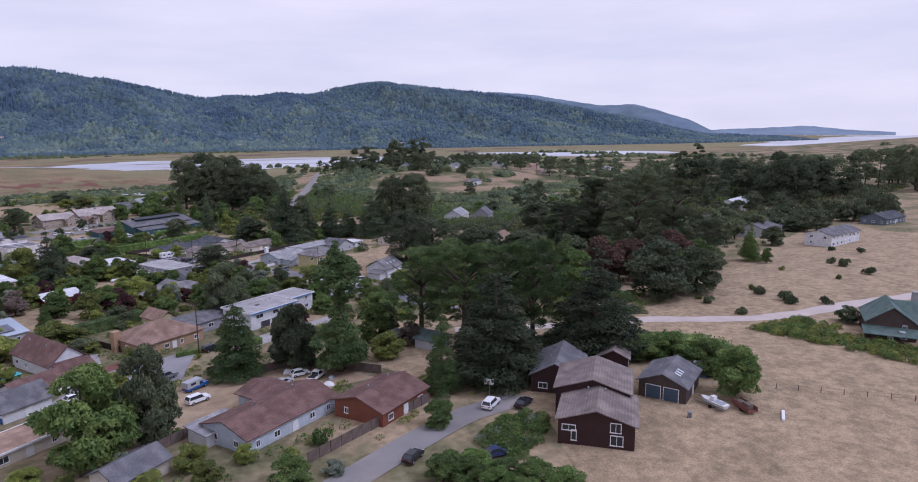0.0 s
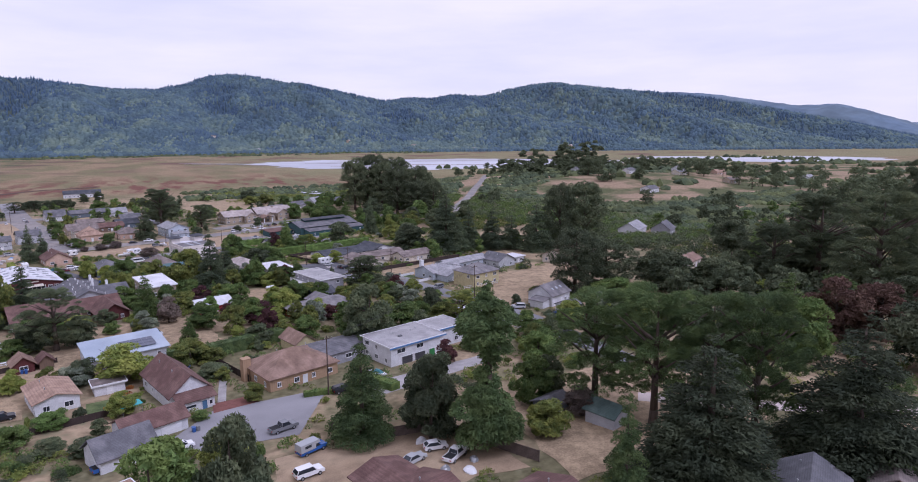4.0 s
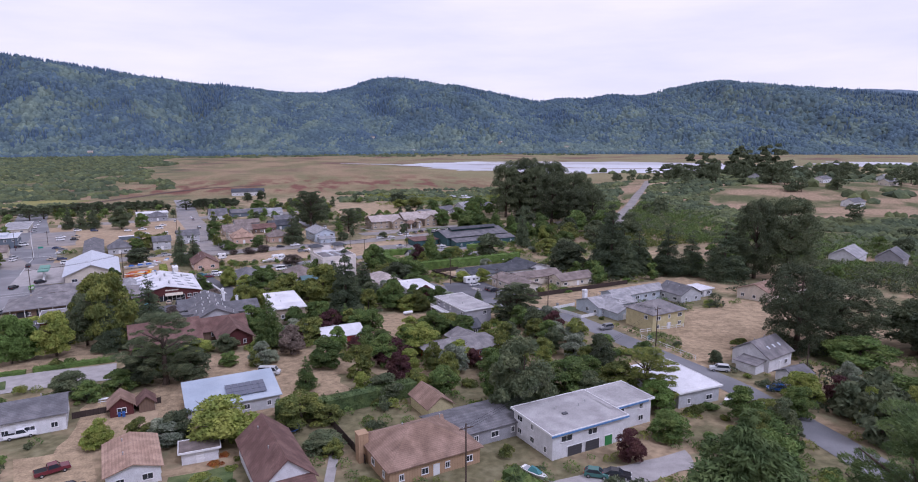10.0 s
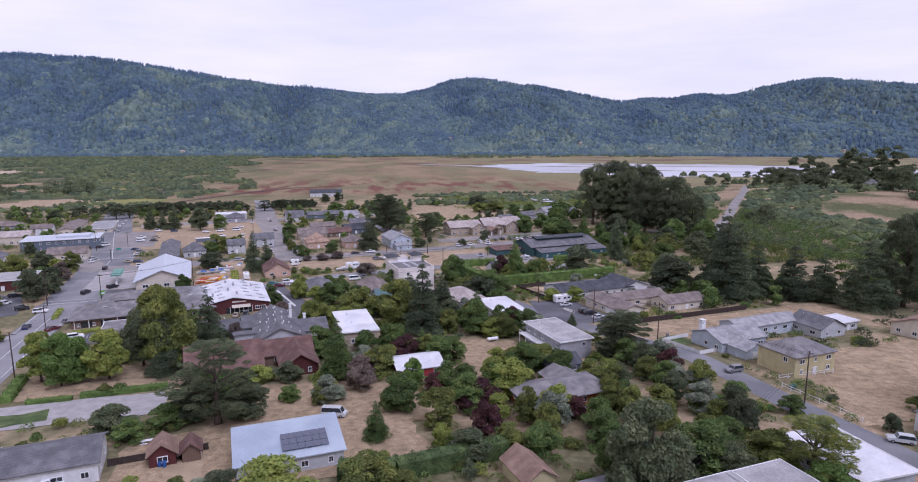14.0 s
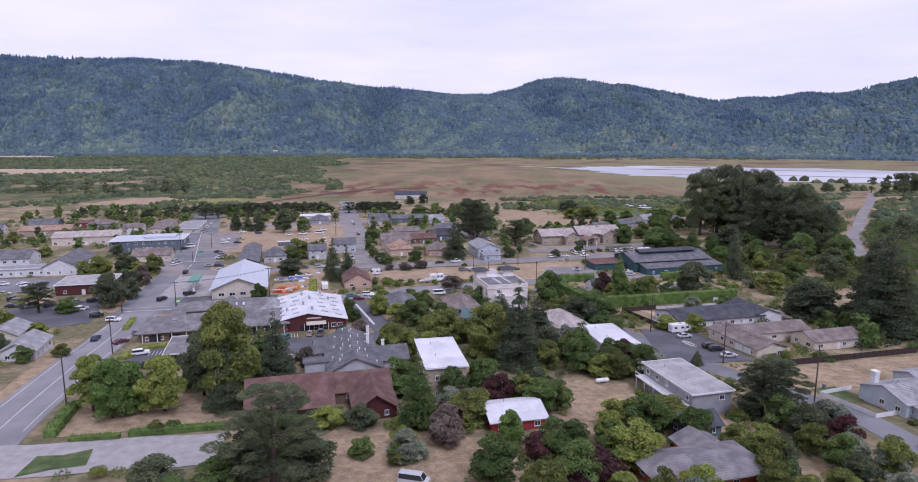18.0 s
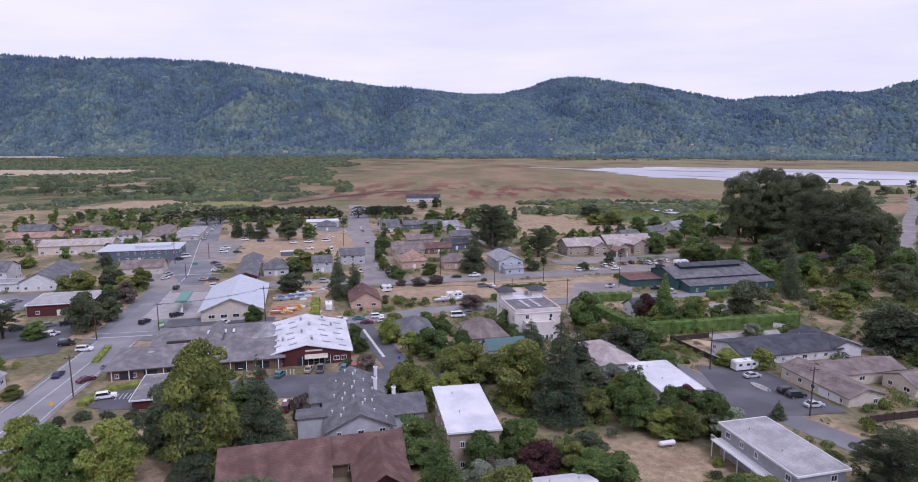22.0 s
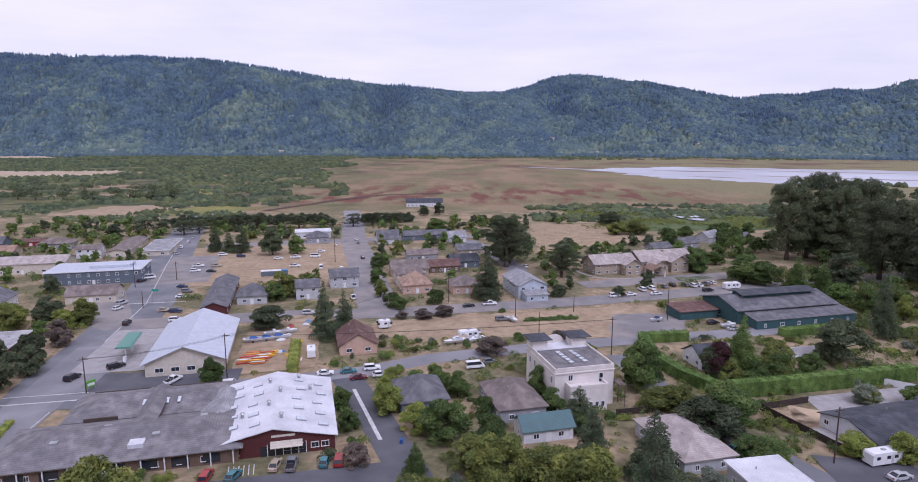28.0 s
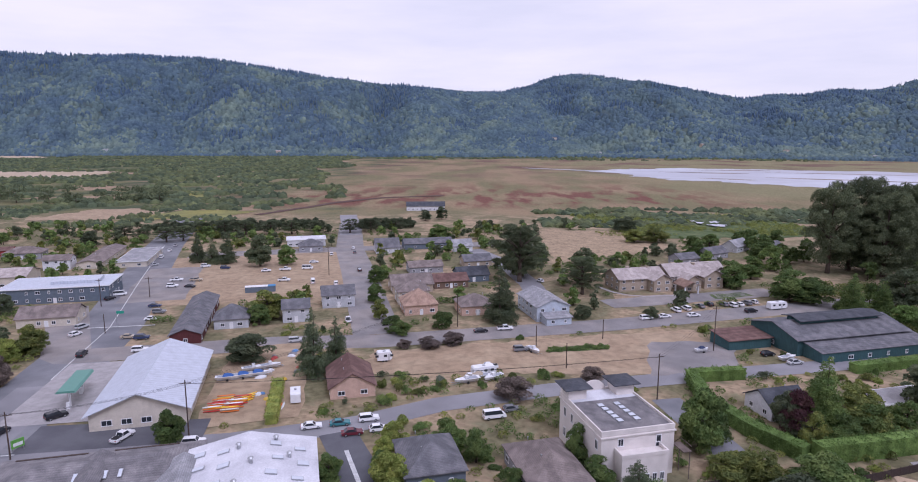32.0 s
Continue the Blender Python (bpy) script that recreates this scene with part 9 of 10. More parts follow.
for k in (-0.85, 0.85):
    part("leg", Shape().box(k - 0.05, -0.7, 0, k + 0.05, 0.7, 0.08).box(k - 0.05, -0.1, 0, k + 0.05, 0.1, 0.72), MAT["white"], tbl)
for k in (-0.8, 0.8):
    part("bench", Shape().box(-1.2, k - 0.14, 0.42, 1.2, k + 0.14, 0.47).box(-0.9, k - 0.1, 0, -0.8, k + 0.1, 0.42).box(0.8, k - 0.1, 0, 0.9, k + 0.1, 0.42), MAT["white"], tbl)
shade = thing("shade_sail", -4.5, -38.8, 14, "turquoise shade canopy on thin posts", "canopy")
part("canopy", Shape().prism([(-2, -1.4, 2.2), (2, -1.4, 2.3), (2, 1.4, 2.2), (-2, 1.4, 2.3)], [(-1.9, -1.3, 2.32), (1.9, -1.3, 2.42), (1.9, 1.3, 2.32), (-1.9, 1.3, 2.42)]), paint("turquoise_cloth", (0.08, 0.42, 0.47), 0.8), shade)
for sx in (-1.8, 1.8):
    for sy in (-1.2, 1.2):
        part("post", Shape().tube((sx, sy, -0.2), (sx, sy, 2.25), 0.04, 0.04, 6), MAT["metal"], shade)
tramp = thing("trampoline", 7.1, -15.4, 0, "round trampoline with a dark mat", "trampoline")
part("mat", Shape().tube((0, 0, 0.75), (0, 0, 0.8), 1.7, 1.7, 20), MAT["tyre"], tramp)
part("ring", Shape().tube((0, 0, 0.7), (0, 0, 0.76), 2.0, 2.0, 20), paint("pad_blue", (0.03, 0.09, 0.28), 0.6), tramp)
for k in range(6):
    a = k * math.tau / 6
    part("leg", Shape().tube((1.9 * math.cos(a), 1.9 * math.sin(a), -0.1), (1.9 * math.cos(a), 1.9 * math.sin(a), 0.72), 0.04, 0.04, 6), MAT["metal"], tramp)
hoop = thing("basketball_hoop", 57.6, -123.4, 200, "basketball hoop with a dark backboard on a pole", "hoop")
part("pole", Shape().tube((0, 0, -0.3), (0, 0, 3.2), 0.07, 0.06, 8), MAT["tyre"], hoop)
part("backboard", Shape().box(-0.9, 0.1, 2.7, 0.9, 0.15, 3.8), MAT["tyre"], hoop)
part("rim", Shape().tube((0, 0.4, 3.02), (0, 0.4, 3.06), 0.24, 0.24, 12), paint("kayak_orange", (0.6, 0.15, 0.02)), hoop)


def wheelie_bin(x, y, rot, colour):
    ob = thing("wheelie_bin", x, y, rot, colour + " plastic wheelie bin", "bin", "wheelie bins")
    c = paint("bin_" + colour, PAINTS[colour], 0.5)
    part("body", Shape().prism([(-0.25, -0.3, 0.05), (0.25, -0.3, 0.05), (0.25, 0.3, 0.05), (-0.25, 0.3, 0.05)], [(-0.3, -0.36, 1.0), (0.3, -0.36, 1.0), (0.3, 0.36, 1.0), (-0.3, 0.36, 1.0)]), c, ob)
    part("lid", Shape().slab((-0.32, -0.38, 1.06), (0.32, -0.38, 1.06), (0.32, 0.38, 1.1), (-0.32, 0.38, 1.1), 0.06), c, ob)
    part("wheel", Shape().tube((-0.28, 0.3, 0.12), (0.28, 0.3, 0.12), 0.12, 0.12, 8), MAT["tyre"], ob)


for bx, by, bc in ((-26.9, 1.5, "blue"), (-26, 1.2, "blue"), (5.5, -55.5, "blue"), (6.3, -55.2, "grey"), (106, 17, "green"), (107, 17.5, "green"), (75, -157.5, "grey"), (-12, 122, "blue"), (98, 62, "grey")):
    wheelie_bin(bx, by, 14, bc)
plank = thing("white_beam", 86.8, -168.6, 20, "long white painted beam lying on the grass", "beam")
part("beam", Shape().box(-2.0, -0.25, 0.05, 2.0, 0.25, 0.4), MAT["white"], plank)
portable = thing("portable_cabin", 94.4, -150, 30, "narrow blue cabin beside the workshop", "cabin")
part("body", Shape().box(-1.2, -1.2, 0, 1.2, 1.2, 2.5), paint("cabin_blue", (0.08, 0.16, 0.33), 0.5), portable)
part("roof", Shape().prism([(-1.3, -1.3, 2.5), (1.3, -1.3, 2.5), (1.3, 1.3, 2.5), (-1.3, 1.3, 2.5)], [(-0.9, -0.9, 2.8), (0.9, -0.9, 2.8), (0.9, 0.9, 2.8), (-0.9, 0.9, 2.8)]), MAT["white"], portable)
wreck = thing("rusty_trailer", 84.6, -162.8, 60, "rust-red flat trailer loaded with scrap", "trailer")
part("bed", Shape().box(-2.3, -1.0, 0.6, 2.3, 1.0, 0.8), paint("rust", (0.16, 0.06, 0.045), 0.9), wreck)
for k in (-0.9, 0.9):
    part("side_board", Shape().box(-2.3, k - 0.05, 0.8, 2.3, k + 0.05, 1.5), paint("rust", (0.16, 0.06, 0.045)), wreck)
    part("wheel", Shape().tube((-0.3, k - 0.12, 0.36), (-0.3, k + 0.12, 0.36), 0.36, 0.36, 12), MAT["tyre"], wreck)
part("scrap", Shape().box(-1.6, -0.6, 0.8, -0.2, 0.5, 1.7).box(0.2, -0.5, 0.8, 1.5, 0.6, 1.45), MAT["wood"], wreck)
fuel = thing("filling_station_canopy", -97, 178, 104, "green open canopy over fuel pumps", "canopy")
part("roof", Shape().prism([(-7, -2.2, 4.4), (7, -2.2, 4.4), (7, 2.2, 4.4), (-7, 2.2, 4.4)], [(-7, -1.8, 4.9), (7, -1.8, 4.9), (7, 1.8, 4.9), (-7, 1.8, 4.9)]), paint("canopy_green", (0.10, 0.25, 0.20), 0.5), fuel)
for sx in (-4.5, 4.5):
    part("post", Shape().box(sx - 0.2, -0.2, -0.3, sx + 0.2, 0.2, 4.4), MAT["white"], fuel)
    part("fuel_pump", Shape().box(sx - 1.8, -0.35, 0, sx - 1.0, 0.35, 1.7), MAT["white"], fuel)
sign = thing("price_sign", -93.5, 152, 60, "low green and white sign board on posts", "sign")
part("board", Shape().box(-1.2, -0.1, 0.8, 1.2, 0.1, 2.6), paint("sign_green", (0.12, 0.33, 0.06), 0.5), sign)
part("panel", Shape().box(-0.9, -0.14, 1.2, 0.9, -0.101, 1.9), MAT["white"], sign)
for k in (-1, 1):
    part("post", Shape().box(k - 0.07, -0.07, -0.3, k + 0.07, 0.07, 0.8), MAT["metal"], sign)
for gx, gy in ((-119, 238), (-118.5, 150)):
    sg = thing("street_sign", gx, gy, 14, "green street sign on a mast arm", "sign")
    part("pole", Shape().tube((0, 0, -0.3), (0, 0, 6), 0.1, 0.08, 8), MAT["metal"], sg)
    part("board", Shape().box(0, -0.04, 4.6, 2.4, 0.04, 5.5), paint("road_sign_green", (0.02, 0.26, 0.18), 0.5), sg)
box = thing("container", -86, 288, 14, "long low blue-topped storage container", "container")
part("body", Shape().box(-6, -1.3, 0, 6, 1.3, 2.4), WALL["greyblue"], box)
part("roof", Shape().box(-6.1, -1.4, 2.4, 3, 1.4, 2.6), MAT["white"], box)
part("tarp", Shape().box(3.02, -1.4, 2.4, 6.1, 1.4, 2.65), paint("tarp_blue", (0.05, 0.2, 0.42), 0.6), box)


hedge([(-81.5, 87), (-80.8, 97), (-74.5, 101)], 2.2, 1.1, "low yellow-green roadside hedge by the shop", "lime")
for hx, hy, hr in ((-77, 79.5, 2.6), (-71.5, 80, 2.4), (-66.5, 81, 2.6), (-62, 82, 2.4), (-80, 76, 1.8)):
    shrub(hx, hy, hr, 2.2, "dark", "clipped dark green shrub by the shop")
sg = thing("road_sign", -85.5, 83, 14, "yellow diamond road sign on a post", "sign")
part("post", Shape().tube((0, 0, -0.3), (0, 0, 2.6), 0.04, 0.04, 6), MAT["metal"], sg)
part("plate", Shape().prism([(0, -0.05, 1.7), (0.6, -0.05, 2.3), (0, -0.05, 2.9), (-0.6, -0.05, 2.3)], [(0, -0.08, 1.7), (0.6, -0.08, 2.3), (0, -0.08, 2.9), (-0.6, -0.08, 2.3)]), paint("sign_yellow", (0.75, 0.42, 0.03), 0.5), sg)
pl = thing("planter_bed", 80, 100, 110, "long oval stone planter with low flowers", "planter")
part("rim", Shape().prism([(math.cos(a * 0.5236) * 3.2, math.sin(a * 0.5236) * 1.3, -0.3) for a in range(12)], [(math.cos(a * 0.5236) * 3.1, math.sin(a * 0.5236) * 1.2, 0.45) for a in range(12)]), MAT["concrete"], pl)
for k in range(5):
    shrub(80 - 0.4 * (k - 2) * 1.1, 100 + (k - 2) * 1.1, 0.55, 0.9, ("broad", "lime", "grey")[k % 3], "small bed plant in the stone planter")

for k, (fx, fy) in enumerate(((-8.3, -22.2), (-7, -20.6), (-5.5, -25.8), (-7.4, -29.3), (-4.5, -22.5), (-2.9, -28.3), (-6.4, -32.4), (-2.3, -32.8), (-8.2, -33), (-1.9, -24.8))):
    shrub(fx, fy, 0.9 + 0.3 * (k % 3), 0.9, ("bloom", "lime", "bloom", "broad")[k % 4], "flowering plant in the garden bed")
shell = thing("truck_camper", 21.9, -76.5, 20, "grey fibreglass camper shell on a blue pickup", "camper", z=float(ground_z(21.9, -76.5)) + 1.08)
part("body", Shape().prism([(-2.75, -1.0, 0), (0.2, -1.0, 0), (0.2, 1.0, 0), (-2.75, 1.0, 0)], [(-2.7, -0.9, 1.25), (0.2, -0.9, 1.25), (0.2, 0.9, 1.25), (-2.7, 0.9, 1.25)]), paint("camper_grey", (0.36, 0.37, 0.39), 0.6), shell)
part("overcab", Shape().prism([(0.2, -0.95, 0.72), (1.2, -0.9, 0.72), (1.2, 0.9, 0.72), (0.2, 0.95, 0.72)], [(0.2, -0.9, 1.25), (1.0, -0.85, 1.25), (1.0, 0.85, 1.25), (0.2, 0.9, 1.25)]), paint("camper_grey", (0.36, 0.37, 0.39), 0.6), shell)
part("window", Shape().box(-1.9, -1.0, 0.5, -0.7, -0.94, 0.95), MAT["glass"], shell)


def heap(x, y, r, h, mat, label):
    """A covered heap: folded cover over uneven goods."""
    rng = np.random.RandomState(int(abs(x * 13 + y * 7)))
    ob = thing("covered_heap", x, y, rng.uniform(0, 90), label, "heap")
    rings = []
    for z, q in ((-0.1, 1.0), (0.45, 0.9), (0.85, 0.55), (1.0, 0.15)):
        rings.append([(math.cos(a * 0.6283) * r * q * rng.uniform(0.8, 1.2), math.sin(a * 0.6283) * r * 0.7 * q * rng.uniform(0.8, 1.2), z * h * rng.uniform(0.9, 1.1)) for a in range(10)])
    s = Shape()
    for lo, hi in zip(rings, rings[1:]):
        for a in range(10):
            s.face(lo[a], lo[(a + 1) % 10], hi[(a + 1) % 10], hi[a])
    s.face(*rings[-1])
    part("cover", s, mat, ob)


for hx, hy, hr, hh, hm in ((30.5, -87.8, 1.3, 0.8, "white"), (30.9, -90.7, 1.1, 0.6, "white"), (39.1, -83.3, 1.2, 1.0, "white"), (38.0, -94.6, 1.2, 0.9, "metal"), (41.2, -96.8, 1.5, 0.7, "white"),
                           (33.2, -94.2, 1.1, 0.7, "concrete"), (43.5, -94, 1.0, 0.8, "metal"), (28.8, -92.6, 1.0, 0.5, "wood")):
    heap(hx, hy, hr, hh, MAT[hm], dict(white="pale tarpaulin over a junk heap", metal="heap of grey scrap metal parts", concrete="grey covered heap in the yard", wood="stack of weathered brown boards")[hm])
hoop = thing("basketball_hoop", 57.5, -126.5, 30, "basketball hoop on a pole beside the drive", "hoop")
part("pole", Shape().tube((0, 0, -0.3), (0, 0, 3.2), 0.06, 0.05, 7), MAT["metal"], hoop)
part("backboard", Shape().box(-0.12, -0.9, 2.7, -0.06, 0.9, 3.8), MAT["white"], hoop)
part("rim", Shape().box(-0.55, -0.24, 2.95, -0.12, 0.24, 2.99), paint("hoop_orange", (0.5, 0.12, 0.03), 0.5), hoop)

yard = np.random.RandomState(77)
for k in range(18):
    hx = yard.uniform(-58, -46)
    hy = 172 + (-46 - hx) * 0.3 + yard.uniform(0, 40)
    name, rgb, word = (("heap_blue", (0.10, 0.22, 0.45), "blue"), ("heap_red", (0.42, 0.06, 0.05), "red"), ("heap_white", (0.6, 0.6, 0.62), "white"), ("heap_grey", (0.2, 0.2, 0.22), "dark grey"), ("heap_yellow", (0.6, 0.4, 0.05), "yellow"))[k % 5]
    heap(hx, hy, yard.uniform(0.7, 1.6), yard.uniform(0.5, 1.1), paint(name, rgb, 0.6), word + " covered gear in the boat yard")
sheet("ground_planting", (24, 212), (42, 215), (42, 219), (23, 217), MAT["lawn"], 0.12, ragged=0.5, label="planted bed on the bare common")

# ---- parked vehicles ----
for cx, cy, ca, cf, cc in ((-170.4, 183.0, 60, "suv", "white"), (-166.0, 186.5, 60, "sedan", "grey"), (-159.3, 159.1, 40, "suv", "black"), (-115.4, 135.8, 76, "sedan", "white"),
                           (-124.8, 144.5, 60, "hatch", "silver"), (-140.0, 150.0, 50, "suv", "navy"), (-133.5, 147.0, 50, "sedan", "black"), (-146.0, 147.5, 50, "pickup", "grey")):
    car(cx, cy, ca, cf, cc)
car(4.5, 198.5, 190, "pickup", "white")
car(15.0, 213.6, 10, "suv", "grey")
car(-264.9, 378.7, 14, "suv", "white")
car(-253.9, 375.1, 20, "van", "white")
car(-162.0, 363.4, 104, "suv", "white")
car(-166.4, 382.9, 104, "hatch", "white")
car(-171.2, 401.3, 104, "sedan", "silver")
car(-155.9, 342.3, 60, "hatch", "silver")
car(-128.7, 338.8, 10, "suv", "white")
car(-140.9, 281.2, 25, "van", "white")
car(-141.2, 274.3, 60, "hatch", "black")
car(-127.4, 228.2, 72, "hatch", "white")
car(-129.8, 236.1, 72, "suv", "silver")
car(-114.0, 209.1, 100, "suv", "black")
car(-129.5, 307.7, 8, "pickup", "white")
car(-126.2, 295.9, 8, "suv", "white")
car(-118.4, 295.5, 8, "sedan", "black")
car(-120.8, 307.7, 8, "pickup", "tan")
car(-118.4, 263.6, 10, "sedan", "navy")
car(-112.8, 255.0, 10, "suv", "grey")
car(-111.3, 246.0, 10, "sedan", "white")
car(-108.9, 225.6, 14, "sedan", "tan")
car(-104.1, 224.6, 14, "suv", "navy")
car(-98.9, 212.9, 14, "suv", "white")
car(-95.7, 328.2, 10, "sedan", "white")
car(-87.3, 331.4, 5, "pickup", "white")
car(-77.3, 334.2, 5, "van", "white")
car(-77.7, 349.9, 8, "sedan", "white")
car(-81.5, 307.6, 5, "pickup", "white")
car(-67.8, 303.9, 104, "van", "white")
car(-73.0, 372.0, 100, "hatch", "white")
car(-61.3, 378.3, 100, "sedan", "grey")
car(-64.4, 391.7, 100, "hatch", "white")
car(-51.3, 330.3, 104, "suv", "black")
car(-57.1, 300.7, 104, "suv", "white")
car(-54.2, 286.6, 104, "hatch", "white")
car(-39.9, 286.6, 104, "suv", "grey")
car(-42.1, 244.4, 104, "pickup", "white")
car(-29.0, 241.0, 104, "suv", "black")
car(-54.6, 221.9, 14, "suv", "silver")
car(-117.4, 334.3, 5, "suv", "navy")
car(-95.3, 167.2, 50, "suv", "black")
car(-74.9, 157.0, 75, "pickup", "white")
car(-58.8, 154.5, 10, "suv", "white")
car(-36.1, 162.1, 14, "sedan", "white")
car(-30.1, 163.6, 14, "sedan", "teal")
car(-24.0, 165.9, 14, "suv", "white")
car(-26.6, 159.0, 14, "sedan", "maroon")
car(-21.2, 160.9, 14, "hatch", "white")
car(-34.4, 87.2, 100, "sedan", "white")
car(-31.0, 87.3, 100, "suv", "grey")
car(8.6, 171.0, 14, "hatch", "grey")
car(4.4, 167.2, 14, "van", "white")
car(3.6, 232.0, 14, "sedan", "black")
car(11.8, 234.7, 8, "pickup", "white")
car(62.6, 247.1, 14, "suv", "white")
car(69.7, 249.3, 14, "sedan", "white")
car(80.6, 250.9, 14, "sedan", "white")
car(76.6, 257.5, 104, "suv", "white")
car(81.2, 259.8, 104, "suv", "white")
car(87.7, 263.4, 104, "sedan", "grey")
car(92.1, 265.8, 104, "hatch", "black")
car(97.7, 265.8, 104, "hatch", "grey")
car(100.4, 264.6, 104, "suv", "white")
car(103.6, 265.9, 104, "sedan", "white")
car(107.3, 267.7, 104, "suv", "grey")
car(110.9, 269.6, 104, "hatch", "white")
car(103.8, 256.4, 14, "suv", "black")
car(87.2, 209.4, 14, "hatch", "black")
car(91.5, 202.4, 14, "sedan", "silver")
car(32.8, 306.3, 110, "hatch", "white")
car(-105.3, 128.8, 10, "suv", "white")
car(-89.5, 113.4, 60, "hatch", "grey")
car(-78.5, 92.0, 25, "suv", "white")
car(-114.7, 135.5, 10, "suv", "grey")
car(-125.8, 145.5, 10, "sedan", "white")
car(-132.6, 155.0, 40, "hatch", "grey")
car(-127.4, 156.5, 40, "suv", "black")
car(-46.7, 107.4, 95, "suv", "red")
car(-41.8, 107.8, 80, "hatch", "teal")
car(-35.2, 111.9, 90, "sedan", "tan")
car(-32.1, 112.2, 95, "pickup", "grey")
car(-26.0, 113.2, 90, "hatch", "teal")
car(-23.3, 113.7, 95, "suv", "red")
car(-34.0, 85.1, 95, "suv", "maroon")
car(-30.6, 85.9, 95, "hatch", "white")
car(-102.4, 158.8, 80, "suv", "black")
car(65.0, 94.7, 20, "suv", "black")
car(64.4, 90.2, 20, "hatch", "white")
car(63.9, 86.4, 20, "sedan", "silver")
car(84.7, 96.4, 15, "suv", "black")
car(85.4, 93.5, 10, "suv", "black")
car(86.3, 87.5, 10, "sedan", "silver")
car(81.3, 107.5, 15, "sedan", "silver")
car(56.1, 118.4, 20, "hatch", "teal")
car(-99.6, 107.4, 100, "sedan", "navy")
car(-90.2, 103.9, 60, "sedan", "maroon")
car(-153.0, 149.1, 14, "sedan", "black")
car(-155.7, 156.5, 14, "suv", "grey")
car(-169.1, 168.4, 14, "sedan", "silver")
car(-173.1, 185.4, 14, "sedan", "white")
car(-181.1, 185.4, 14, "hatch", "white")
car(-114.0, 134.3, 20, "suv", "black")
car(-125.5, 143.8, 10, "hatch", "white")
car(99.5, 29.9, 190, "suv", "grey")
car(108.4, -10.6, 150, "suv", "silver")
car(112.2, -25.1, 160, "hatch", "blue")
car(-42.9, -3.8, 14, "pickup", "white")
car(2.5, 18.5, 345, "van", "silver")
car(-32.1, -21.1, 25, "pickup", "maroon")
car(-27.2, -29.0, 10, "suv", "black")
car(59.0, -49.4, 330, "sedan", "black")
car(55.9, -48.2, 330, "hatch", "green")
car(20.0, -64.3, 15, "pickup", "grey")
car(2.8, -62.5, 15, "hatch", "white")
car(21.9, -76.5, 20, "pickup", "blue")
car(19.1, -84.8, 10, "suv", "white")
car(-8.3, -64.0, 20, "pickup", "blue")
car(34.9, -89.4, 20, "sedan", "silver")
car(41.4, -91.6, 30, "pickup", "white")
car(40.0, -87.1, 350, "hatch", "white")
car(54.8, -129.5, 20, "suv", "white")
car(59.1, -133.6, 15, "sedan", "black")
car(42.1, -142.7, 340, "sedan", "navy")
car(36.0, -50.3, 10, "suv", "black")
car(32.4, -134.3, 20, "hatch", "black")


# ---- undergrowth between the houses ----
def is_clear(x, y, pad=0.0):
    """Whether a spot is off the roofs, the roads and the open lots."""
    ok = np.ones(np.shape(x), bool)
    for cx, cy, a, hl, hw in TAKEN:
        dx, dy = x - cx, y - cy
        u, v = dx * math.cos(a) + dy * math.sin(a), -dx * math.sin(a) + dy * math.cos(a)
        ok &= ~((np.abs(u) < hl + pad) & (np.abs(v) < hw + pad))
    for a, b, c, d, _ in PAVED:
        inside = np.ones(np.shape(x), bool)
        for p, q in ((a, b), (b, c), (c, d), (d, a)):
            inside &= (q[0] - p[0]) * (y - p[1]) - (q[1] - p[1]) * (x - p[0]) > -pad * np.hypot(*(q - p))
        ok &= ~inside
    for p, w in LANES:
        for s, e in zip(p, p[1:]):
            L2 = np.sum((e - s) ** 2)
            f = np.clip(((x - s[0]) * (e[0] - s[0]) + (y - s[1]) * (e[1] - s[1])) / L2, 0, 1)
            ok &= np.hypot(x - s[0] - f * (e[0] - s[0]), y - s[1] - f * (e[1] - s[1])) > w / 2 + pad
    return ok


grow = np.random.RandomState(21)
gx, gy = grow.uniform(-62, 150, 4600), grow.uniform(-120, 235, 4600)
ok = is_clear(gx, gy, 1.2) & (patchy(gx, gy, 0.09, -0.7))
gx, gy = gx[ok][:640], gy[ok][:640]
for i in range(270):
    shrub(gx[i], gy[i], grow.uniform(1.0, 2.6), grow.uniform(1.2, 3.2), ("broad", "olive", "broad", "dark", "hedge", "lime", "grey", "olive")[i % 8])
for k, leaf in enumerate(("broad", "olive", "dark", "lime")):
    C, R = [], []
    for i in range(270 + k, 640, 4):
        r, h = grow.uniform(1.0, 2.4), grow.uniform(1.2, 3.0)
        for _ in range(7):
            a, d = grow.uniform(0, math.tau), r * grow.uniform(0.1, 0.65)
            px, py = gx[i] + math.cos(a) * d, gy[i] + math.sin(a) * d
            C.append((px, py, float(ground_z(px, py)) + h * grow.uniform(0.15, 0.6)))
            R.append(r * grow.uniform(0.3, 0.5))
    v, f = leaves(grow, C, R, len(C) * 130, 0.13, 0.45, 0.9)
    tagged(part("garden_growth", big_mesh("garden_growth", v, f, LEAF[leaf]), None), "thick " + ("green", "olive-green", "dark green", "yellow-green")[k] + " shrubbery between the houses", "shrubbery", kind="stuff")


